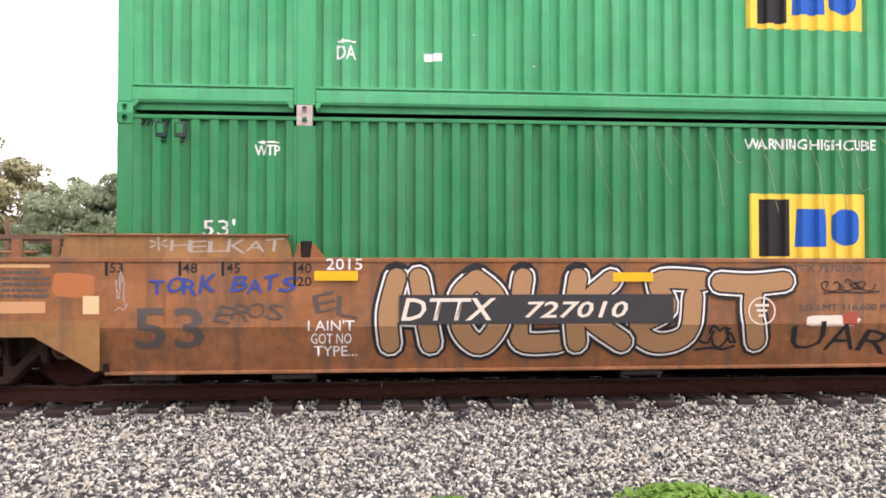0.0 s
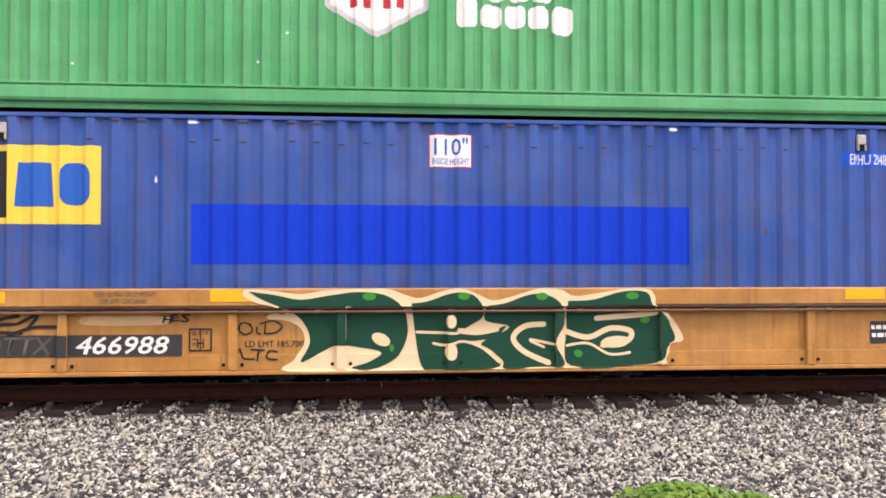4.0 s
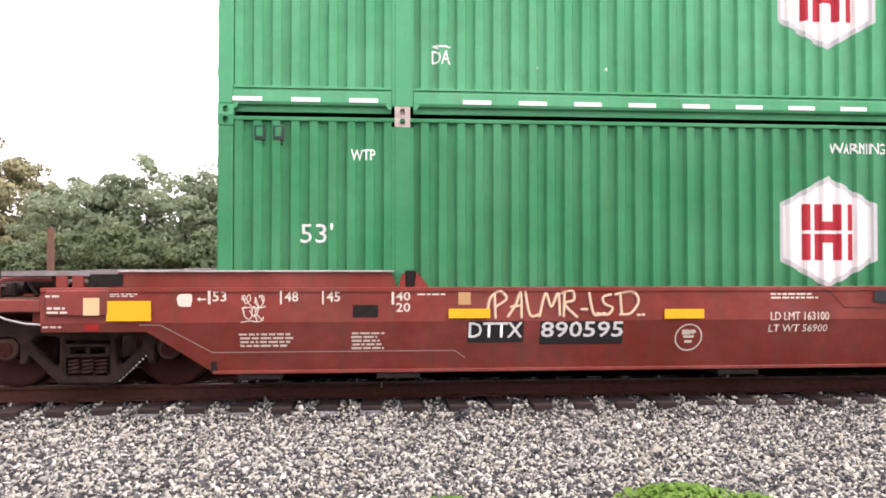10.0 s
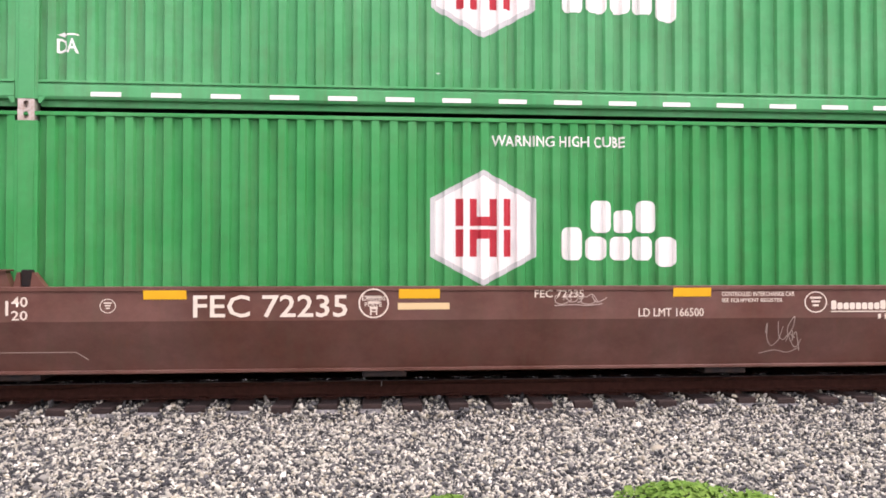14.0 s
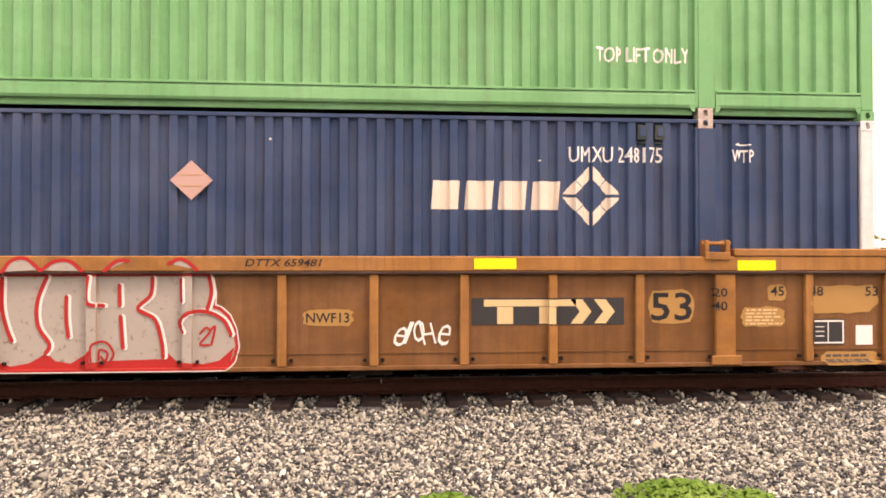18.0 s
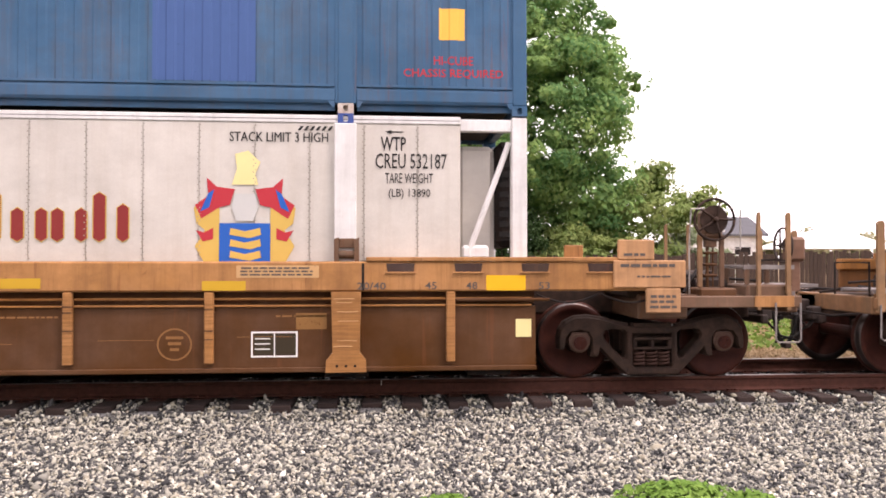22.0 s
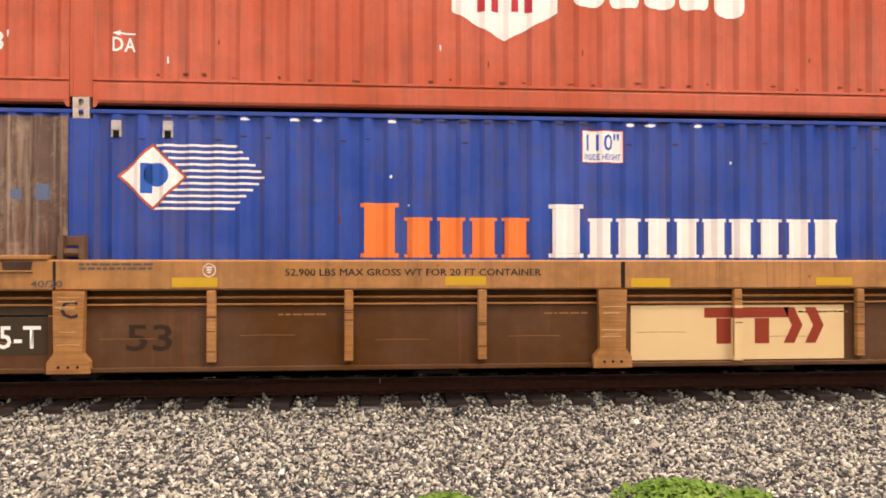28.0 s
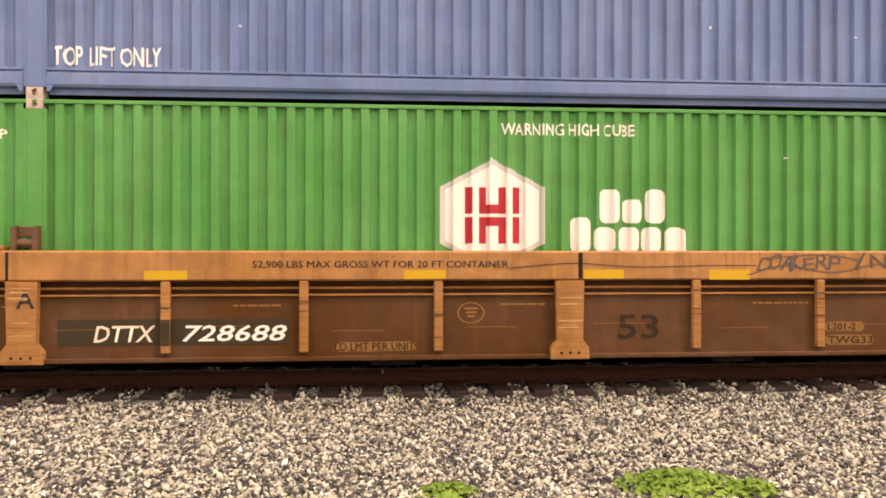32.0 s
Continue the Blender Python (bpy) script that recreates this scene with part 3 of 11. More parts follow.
box_h = container(-158.27, -142.17, GAP, "leaf green corrugated container with a white hexagon sign", GREEN_H, vents=(7.20, 7.62,), ribs_flat=True)
box_h2 = container(-158.27, -142.17, UP, "slate blue corrugated container with white end posts", BLUE_H, post_mat=WHITE_POST)


SEAM = paint("dusty_seam_paint", (0.40, 0.36, 0.30), streak=0.3, rust=0.1)


def panel_container(u0, u1, z):
    """A white refrigerated box: smooth riveted panels, lifting posts, and an open steel frame with a cooling unit at its front."""
    uc, hl = (u0 + u1) / 2, (u1 - u0) / 2
    thing = train_thing("refrigerated_container", uc, z, "white riveted refrigerated container with a crest and a cooling unit", "container", "containers of the train")
    y = -HALF
    SURF[thing.name] = ([], [], lambda x, zz: -HALF - 0.004)
    front = hl - 0.78
    body = part("body", cube(-hl + 0.03, front, y + 0.012, -y - 0.012, 0.16, 2.83, 0.01), WHITE, thing)
    x = -hl + 0.05
    edges = [-hl + 0.05]
    k = -11
    while True:
        e = -5.5 + 0.614 * (k + 0)
        k += 1
        if e > front - 0.1:
            break
        if e > -hl + 0.3 and abs(abs(e) - POST + 0.12) > 0.16:
            edges.append(e)
    edges.append(front - 0.02)
    for a, b in zip(edges, edges[1:]):
        part("panel", cube(a + 0.004, b - 0.004, y + 0.002, y + 0.011, 0.30, 2.78, 0.002), WHITE, body)
    for e in edges[1:-1]:
        s = bmesh.new()
        for i in range(34):
            zz = 0.34 + i * 0.072
            box(s, e - 0.018, e - 0.006, y - 0.010, y - 0.004, zz, zz + 0.012)
            box(s, e + 0.006, e + 0.018, y - 0.010, y - 0.004, zz + 0.03, zz + 0.042)
        tagged(part("rivets", s, SEAM, body), kind="stuff")
    part("top_rail", cube(-hl + 0.03, front, y - 0.008, y + 0.06, 2.79, 2.88, 0.008), WHITE_POST, thing)
    part("rail_groove", cube(-hl + 0.03, front, y - 0.010, y - 0.007, 2.83, 2.836), IRON, thing)
    part("bottom_rail", cube(-hl + 0.03, front, y - 0.008, y + 0.06, 0.06, 0.29, 0.008), WHITE_POST, thing)
    blue = paint("blue_post_cap", (0.03, 0.08, 0.3))
    for s in (-1, 1):
        for x in (-POST + 0.125, POST - 0.125):
            part("lifting_post", cube(x - 0.125, x + 0.125, s * (HALF + 0.012) - 0.06, s * (HALF + 0.012) + 0.06, 0.06, 2.78, 0.01), WHITE_POST, thing)
            cb = bmesh.new()
            casting(cb, x, s * (HALF + 0.03), 2.84, s)
            part("corner_casting", cb, blue, thing, "blue painted casting")
        for x in (-hl + 0.09, hl - 0.09):
            part("corner_post", cube(x - 0.09, x + 0.09, s * (HALF - 0.07) - 0.075, s * (HALF - 0.07) + 0.075, 0.06, 2.88, 0.012), WHITE_POST, thing)
        # open frame at the front
        part("frame_rail", cube(front, hl - 0.18, s * (HALF - 0.07) - 0.05, s * (HALF - 0.07) + 0.05, 2.72, 2.86, 0.01), WHITE_POST, thing)
        part("frame_rail", cube(front, hl - 0.18, s * (HALF - 0.07) - 0.05, s * (HALF - 0.07) + 0.05, 0.06, 0.26, 0.01), WHITE_POST, thing)
        b = bmesh.new()
        tube(b, [(front + 0.10, s * (HALF - 0.08), 1.3), (hl - 0.2, s * (HALF - 0.08), 2.6)], 0.035, 8)
        part("frame_brace", b, WHITE_POST, thing)
        b = bmesh.new()
        tube(b, [(front + 0.10, s * (HALF - 0.08), 1.3), (hl - 0.25, s * (HALF - 0.08), 0.5)], 0.035, 8)
        box(b, front + 0.02, front + 0.34, s * (HALF - 0.08) - 0.03, s * (HALF - 0.08) + 0.03, 1.24, 1.4, 0.03)
        part("frame_brace", b, WHITE_POST, thing)
    unit = part("cooling_unit", cube(front + 0.002, front + 0.45, -0.95, 0.95, 0.4, 2.6, 0.06), WHITE, thing, "white cooling unit with a black louvred hood")
    hood = part("hood", cube(front + 0.453, hl - 0.03, -0.98, 0.98, 1.38, 2.66, 0.08), IRON, unit, "black louvred hood")
    for i in range(9):
        part("louvre", cube(hl - 0.028, hl - 0.012, -0.85, 0.85, 1.5 + 0.12 * i, 1.57 + 0.12 * i, 0.004), RUBBER, hood)
    for i in range(9):
        part("louvre", cube(front + 0.5, hl - 0.1, -0.996, -0.982, 1.5 + 0.12 * i, 1.57 + 0.12 * i, 0.003), RUBBER, hood)
    part("roof", cube(-hl + 0.05, front - 0.02, -1.24, 1.24, 2.832, 2.87), WHITE_POST, thing)
    for s in (-1, 1):
        ya, yb = (-1.14, -0.01) if s < 0 else (0.01, 1.14)
        door = part("door", cube(-hl + 0.0, -hl + 0.029, ya, yb, 0.22, 2.74, 0.006), WHITE, thing)
        for yy in (ya + 0.3, yb - 0.3):
            r = bmesh.new()
            rod(r, (-hl - 0.03, yy, 0.14), (-hl - 0.03, yy, 2.82), 0.021)
            part("locking_rod", r, GALV, door)
    return thing


box_f = panel_container(-119.40, -103.28, GAP)

# ---------------------------------------------------------------- rail cars
WHEEL_R = 0.457


def truck_meshes():
    w = bmesh.new()
    for s in (-1, 1):
        y = s * 0.75
        prof = [(0.10, y - s * 0.07), (0.14, y + s * 0.06), (0.2, y + s * 0.03), (0.36, y + s * 0.05), (0.385, y + s * 0.075), (WHEEL_R - 0.012, y + s * 0.078),
                (WHEEL_R - 0.002, y + s * 0.06), (WHEEL_R + 0.004, y - s * 0.03), (WHEEL_R + 0.028, y - s * 0.042), (WHEEL_R + 0.028, y - s * 0.06),
                (0.39, y - s * 0.066), (0.36, y - s * 0.04), (0.2, y - s * 0.06), (0.10, y - s * 0.07)]
        lathe_y(w, prof, 40)
        rod(w, (0, s * 0.8, 0), (0, s * 1.02, 0), 0.075, 12)
        rod(w, (0, s * 1.02, 0), (0, s * 1.135, 0), 0.08, 14)
        for k in range(3):
            a = k * 2.094
            rod(w, (0.05 * math.cos(a), s * 1.135, 0.05 * math.sin(a)), (0.05 * math.cos(a), s * 1.155, 0.05 * math.sin(a)), 0.019, 6)
    rod(w, (0, -0.8, 0), (0, 0.8, 0), 0.085, 14)
    wheelset = mesh_of("wheelset", w, WHEEL, True)
    wheelset.materials.append(TREAD)
    for p in wheelset.polygons:
        c = p.center
        r = math.hypot(c.x, c.z)
        if 0.428 < r < 0.462 and 0.68 < abs(c.y) < 0.84:
            p.material_index = 1
        p.use_smooth = r > 0.12
    f = bmesh.new()
    # cast side frame: arched top over the bearings, slanting arms, spring seat, all with raised rims
    half = [(0.0, 0.655), (0.28, 0.655), (0.44, 0.69), (0.62, 0.745), (0.80, 0.772), (0.95, 0.762), (1.06, 0.71), (1.125, 0.62), (1.145, 0.50), (1.14, 0.385), (1.085, 0.37), (1.06, 0.41),
            (1.05, 0.51), (1.0, 0.58), (0.89, 0.605), (0.79, 0.58), (0.748, 0.51), (0.742, 0.33), (0.705, 0.285), (0.66, 0.30), (0.635, 0.385), (0.55, 0.30), (0.41, 0.155), (0.32, 0.078), (0.0, 0.078)]
    outer = half[:-1] + [(-x, z) for x, z in half[::-1] if x > 0]
    eye = [(0.315, 0.575), (0.35, 0.602), (0.50, 0.615), (0.57, 0.60), (0.60, 0.55), (0.575, 0.49), (0.37, 0.28), (0.33, 0.275), (0.315, 0.31)]
    holes = (eye, [(-x, z) for x, z in eye[::-1]], [(-0.25, 0.56), (0.25, 0.56), (0.25, 0.20), (0.21, 0.165), (-0.21, 0.165), (-0.25, 0.20)])
    es = []
    for loop in (outer, *holes):
        lv = [f.verts.new((x, -0.085, z)) for x, z in loop]
        es += [f.edges.new((lv[i], lv[(i + 1) % len(lv)])) for i in range(len(lv))]
    r = bmesh.ops.triangle_fill(f, use_beauty=True, use_dissolve=False, edges=es)
    faces = [g for g in r["geom"] if isinstance(g, bmesh.types.BMFace)]
    bmesh.ops.recalc_face_normals(f, faces=faces)
    if faces[0].normal.y > 0:
        bmesh.ops.reverse_faces(f, faces=faces)
    e = bmesh.ops.extrude_face_region(f, geom=faces)
    moved = [g for g in e["geom"] if isinstance(g, bmesh.types.BMFace)]
    bmesh.ops.translate(f, verts=list({v for g in moved for v in g.verts}), vec=(0, 0.17, 0))
    front = [g for g in f.faces if all(v.co.y < -0.08 for v in g.verts)]
    bmesh.ops.inset_region(f, faces=front, thickness=0.017, depth=-0.03, use_boundary=True, use_even_offset=True)
    # rounded upper rims, spring seat and column guides
    for s in (-1, 1):
        tube(f, [(s * 0.30, -0.05, 0.655), (s * 0.45, -0.05, 0.688), (s * 0.62, -0.05, 0.74), (s * 0.80, -0.05, 0.765), (s * 0.95, -0.05, 0.752), (s * 1.06, -0.05, 0.70), (s * 1.12, -0.05, 0.61)], 0.035, 8)
        box(f, s * 0.26 - 0.02, s * 0.26 + 0.02, -0.105, 0.10, 0.19, 0.57, 0.008)
        box(f, s * 0.72 - 0.03, s * 0.72 + 0.03, -0.10, 0.08, 0.29, 0.36, 0.012)
        for q in (0.2, 0.8):
            x, z = 0.35 + 0.26 * q, 0.14 + 0.25 * q
            rod(f, (s * (x + 0.03), -0.06, z + 0.05), (s * (x + 0.03), -0.082, z + 0.05), 0.018, 8)
    box(f, -0.33, 0.33, -0.12, 0.12, 0.07, 0.16, 0.02)
    prism(f, [(-0.24, 0.69), (0.24, 0.69), (0.2, 0.585), (-0.2, 0.585)], -0.105, 0.02)
    frame_me = mesh_of("side_frame", f, TRUCK)
    sp = bmesh.new()
    pts = [(0.064 * math.cos(a), 0.064 * math.sin(a), 0.175 + 0.19 * a / (2 * math.pi * 4.5)) for a in np.linspace(0, 2 * math.pi * 4.5, 46)]
    tube(sp, pts, 0.0165, 5)
    spring = mesh_of("spring", sp, SPRING_RUST, True)
    b = bmesh.new()
    box(b, -0.2, 0.2, -1.0, 1.0, 0.42, 0.58, 0.02)
    box(b, -0.30, 0.30, -0.80, 0.80, 0.30, 0.66, 0.03)
    # Added block that hides bright ground seen through the side frame.
    box(b, -0.62, 0.62, -0.5, 0.5, 0.17, 0.60, 0.03)
    for yy in (-1.07, 1.07):
        box(b, -0.235, 0.235, yy - 0.05, yy + 0.05, 0.372, 0.405, 0.008)
        box(b, -0.235, 0.235, yy - 0.05, yy + 0.05, 0.485, 0.52, 0.008)
        for x in (-0.215, 0.0, 0.215):
            box(b, x - 0.02, x + 0.02, yy - 0.045, yy + 0.045, 0.405, 0.486)
    rod(b, (0, 0, 0.66), (0, 0, 0.78), 0.2, 16)
    bolster = mesh_of("truck_bolster", b, TRUCK)
    a = bmesh.new()
    prism(a, [(-0.125, -0.02), (-0.13, 0.06), (-0.09, 0.125), (0.09, 0.125), (0.13, 0.06), (0.125, -0.02)], -0.10, 0.02)
    lathe_y(a, [(0.0, -0.115), (0.10, -0.115), (0.118, -0.10), (0.122, -0.06), (0.122, 0.02)], 22)
    adapter = mesh_of("bearing_adapter", a, JOURNAL)
    brake = mesh_of("brake_beam", cube(-0.06, 0.06, -0.65, 0.65, 0.30, 0.38, 0.02), TRUCK)
    return wheelset, frame_me, spring, bolster, adapter, brake


WHEELSET, SIDE_FRAME, SPRING, BOLSTER, ADAPTER, BRAKE = truck_meshes()


FRAME_MARK = mesh_of("frame_mark", cube(-0.04, 0.04, -0.0905, -0.0865, 0.66, 0.688), INK_W)


def truck(car, x):
    t = link("truck", BOLSTER, car, "dusty dark cast-iron truck", pose(x, 0, 0))
    for s in (-1, 1):
        link("side_frame", SIDE_FRAME, t, "", pose(0, s * 1.0, 0))
        for k in (-0.15, 0, 0.15):
            for dy in (-0.07, 0.07):
                link("spring", SPRING, t, "", pose(k, s * 1.0 + dy, 0))
        for k in (-0.889, 0.889):
            link("bearing_adapter", ADAPTER, t, "", pose(k, s * 1.0, WHEEL_R))
    for k in (-0.889, 0.889):
        w = link("wheelset", WHEELSET, t, "", pose(k, 0, WHEEL_R))
        ROLLERS.append((w, k))
    for k in (-0.56, 0.56):
        link("brake_beam", BRAKE, t, "", pose(k, 0, 0))
    for k in (-1, 1):
        link("frame_mark", FRAME_MARK, t, "", pose(k * 0.86, -1.0, 0))
    return t


def coupler(car, x, s, reach=0.61):
    """Draft sill, coupler head and air hose at the car's end x; s is the way out."""
    b = bmesh.new()
    box(b, min(x - s * 1.6, x), max(x - s * 1.6, x), -0.2, 0.2, 0.68, 1.0, 0.02)
    part("draft_sill", b, TRUCK, car)
    c = bmesh.new()
    box(c, min(x, x + s * 0.42), max(x, x + s * 0.42), -0.08, 0.08, 0.74, 0.92, 0.02)
    prism(c, [(x + s * 0.20, 0.72), (x + s * 0.20, 0.96), (x + s * 0.36, 1.0), (x + s * 0.47, 0.98), (x + s * 0.49, 0.84), (x + s * 0.45, 0.70)], -0.2, 0.12)
    yk = 0.13 if s > 0 else -0.30
    box(c, min(x + s * 0.36, x + s * 0.66), max(x + s * 0.36, x + s * 0.66), yk, yk + 0.09, 0.73 + 0.01 * s, 0.95 + 0.01 * s, 0.03)
    rod(c, (x + s * 0.40, -0.02, 0.64), (x + s * 0.40, -0.02, 1.04), 0.045, 10)
    box(c, x + s * 0.3 - 0.1, x + s * 0.3 + 0.1, -0.225, -0.205, 0.79, 0.83)
    box(c, x + s * 0.3 - 0.1, x + s * 0.3 + 0.1, -0.225, -0.205, 0.88, 0.92)
    head = part("coupler", c, COUPLER, car, "grimy cast-iron coupler")
    h = bmesh.new()
    pts = [(x + s * (0.30 + (reach - 0.28) * (1 - math.cos(math.pi / 2 * q))), -0.27 - 0.03 * s, 0.76 - 0.44 * math.sin(math.pi / 2 * q)) for q in np.linspace(0, 1, 14)]
    tube(h, pts, 0.028, 8)
    part("air_hose", h, RUBBER, car, "black rubber hose", True)
    gl = bmesh.new()
    box(gl, x + s * reach - 0.05, x + s * reach + 0.05, -0.33 - 0.03 * s, -0.23 - 0.03 * s, 0.28, 0.36, 0.02)
    part("hose_clamp", gl, COUPLER, car)
    h = bmesh.new()
    tube(h, [(x + s * 0.08, -0.34, 0.80), (x + s * 0.18, -0.36, 0.62), (x + s * 0.36, -0.35, 0.45), (x + s * 0.55, -0.32, 0.40), (x + s * 0.63, -0.3, 0.36)], 0.016, 7)
    part("brake_cable", h, RUBBER, car, "thin black cable", True)
    h = bmesh.new()
    for k in range(9):
        q = k / 8
        rod(h, (x + s * (0.12 + 0.2 * q), -0.4, 0.70 - 0.13 * math.sin(math.pi * q)), (x + s * (0.155 + 0.2 * q), -0.4, 0.69 - 0.13 * math.sin(math.pi * (q + 0.1))), 0.014, 6)
    part("safety_chain", h, IRON, car)
    h = bmesh.new()
    box(h, min(x + s * 0.02, x + s * 0.12), max(x + s * 0.02, x + s * 0.12), -0.5, 0.5, 0.62, 0.74, 0.02)
    box(h, min(x + s * 0.05, x + s * 0.2), max(x + s * 0.05, x + s * 0.2), -0.44, -0.3, 0.66, 0.84, 0.02)
    part("carrier_iron", h, COUPLER, car)
    l = bmesh.new()
    tube(l, [(x + s * 0.02, -1.2, 0.80), (x + s * 0.25, -1.0, 0.76), (x + s * 0.45, -0.4, 0.8), (x + s * 0.58, -0.1, 0.98)], 0.014)
    part("uncoupling_lever", l, IRON, car)


def grating(bm, x0, x1, y0, y1, z, step=0.09):
    box(bm, x0, x1, y0, y0 + 0.03, z - 0.05, z)
    box(bm, x0, x1, y1 - 0.03, y1, z - 0.05, z)
    n = max(2, int(abs(x1 - x0) / step))
    for i in range(n):
        x = x0 + (x1 - x0) * (i + 0.5) / n
        box(bm, x - 0.02, x + 0.02, y0 + 0.031, y1 - 0.031, z - 0.03, z - 0.003)


def stirrup(car, x0, x1, z0, z1, y=-SIDE - 0.02, mat=None):
    b = bmesh.new()
    tube(b, [(x0, y, z1), (x0, y, z0 + 0.03), (x0 + 0.03 * (1 if x1 > x0 else -1), y, z0), (x1 - 0.03 * (1 if x1 > x0 else -1), y, z0), (x1, y, z0 + 0.03), (x1, y, z1)], 0.011 if mat is None else 0.016)
    part("step", b, mat or WALK, car)


def legs_table(car, x0, x1, z, deck, y0, y1, mat, legs=2):
    """A raised walkway grating on upright legs."""
    lo, hi = min(x0, x1), max(x0, x1)
    g = bmesh.new()
    grating(g, lo, hi, y0, y1, z, 0.07)
    table = part("walkway_grating", g, WALK, car, "weathered steel grating")
    for k in range(legs):
        x = lo + 0.05 + (hi - lo - 0.1) * k / (legs - 1)
        for y in (y0 + 0.03, y1 - 0.03):
            part("leg", cube(x - 0.03, x + 0.03, y - 0.012, y + 0.012, deck, z - 0.041, 0.004), mat, table)


def brake_stand(car, x, y, base, top, s, mat, side_on):
    """A hand brake: pedestal, gear box and a spoked wheel that faces along the car or, side_on, out to its side."""
    stand = part("brake_stand", cube(x - 0.07, x + 0.07, y - 0.05, y + 0.05, base, top - 0.2, 0.015), mat, car)
    part("gear_box", cube(x - 0.13, x + 0.13, y - 0.1, y + 0.1, top - 0.35, top, 0.04), mat, stand)
    w = bmesh.new()
    n, r = 24, 0.245
    cz = top - 0.12

    def at(rr, a, d):
        return (x + rr * math.cos(a), y - 0.13 - d, cz + rr * math.sin(a)) if side_on else (x + s * (0.16 + d), y + rr * math.cos(a), cz + rr * math.sin(a))
    tube(w, [at(r, 2 * math.pi * k / n, 0) for k in range(n + 1)], 0.017)
    for k in range(5):
        a = 2 * math.pi * k / 5
        tube(w, [at(0.03, a, 0.03), at(r * 0.6, a, 0.02), at(r, a, 0)], 0.013)
    rod(w, at(0, 0, -0.06), at(0, 0, 0.05), 0.035, 10)
    part("brake_wheel", w, COUPLER if not side_on else TRUCK, stand, "spoked hand-brake wheel", True)
    if side_on:
        d = bmesh.new()
        rod(d, (x, y - 0.105, cz), (x, y - 0.125, cz), 0.17, 24)
        part("brake_disc", d, TRUCK, stand)


def air_tank(car, x0, x1, y, z, r, mat):
    """A domed air reservoir lying along the car, with two straps and a pipe."""
    b = bmesh.new()
    prof = [(0.01, x0 - 0.05), (r * 0.6, x0 - 0.03), (r * 0.92, x0 + 0.03), (r, x0 + 0.1), (r, x1 - 0.1), (r * 0.92, x1 - 0.03), (r * 0.6, x1 + 0.03), (0.01, x1 + 0.05)]
    lathe_y(b, prof, 24)
    bmesh.ops.rotate(b, verts=b.verts, matrix=Matrix.Rotation(radians(-90), 3, "Z"))
    bmesh.ops.translate(b, verts=b.verts, vec=(0, y, z))
    tank = part("air_tank", b, mat, car, "domed air reservoir", True)
    for x in (x0 + (x1 - x0) * 0.28, x0 + (x1 - x0) * 0.72):
        st = bmesh.new()
        tube(st, [(x, y + (r + 0.008) * math.cos(a), z + (r + 0.008) * math.sin(a)) for a in np.linspace(0, 2 * math.pi, 21)], 0.012)
        part("strap", st, IRON, tank)


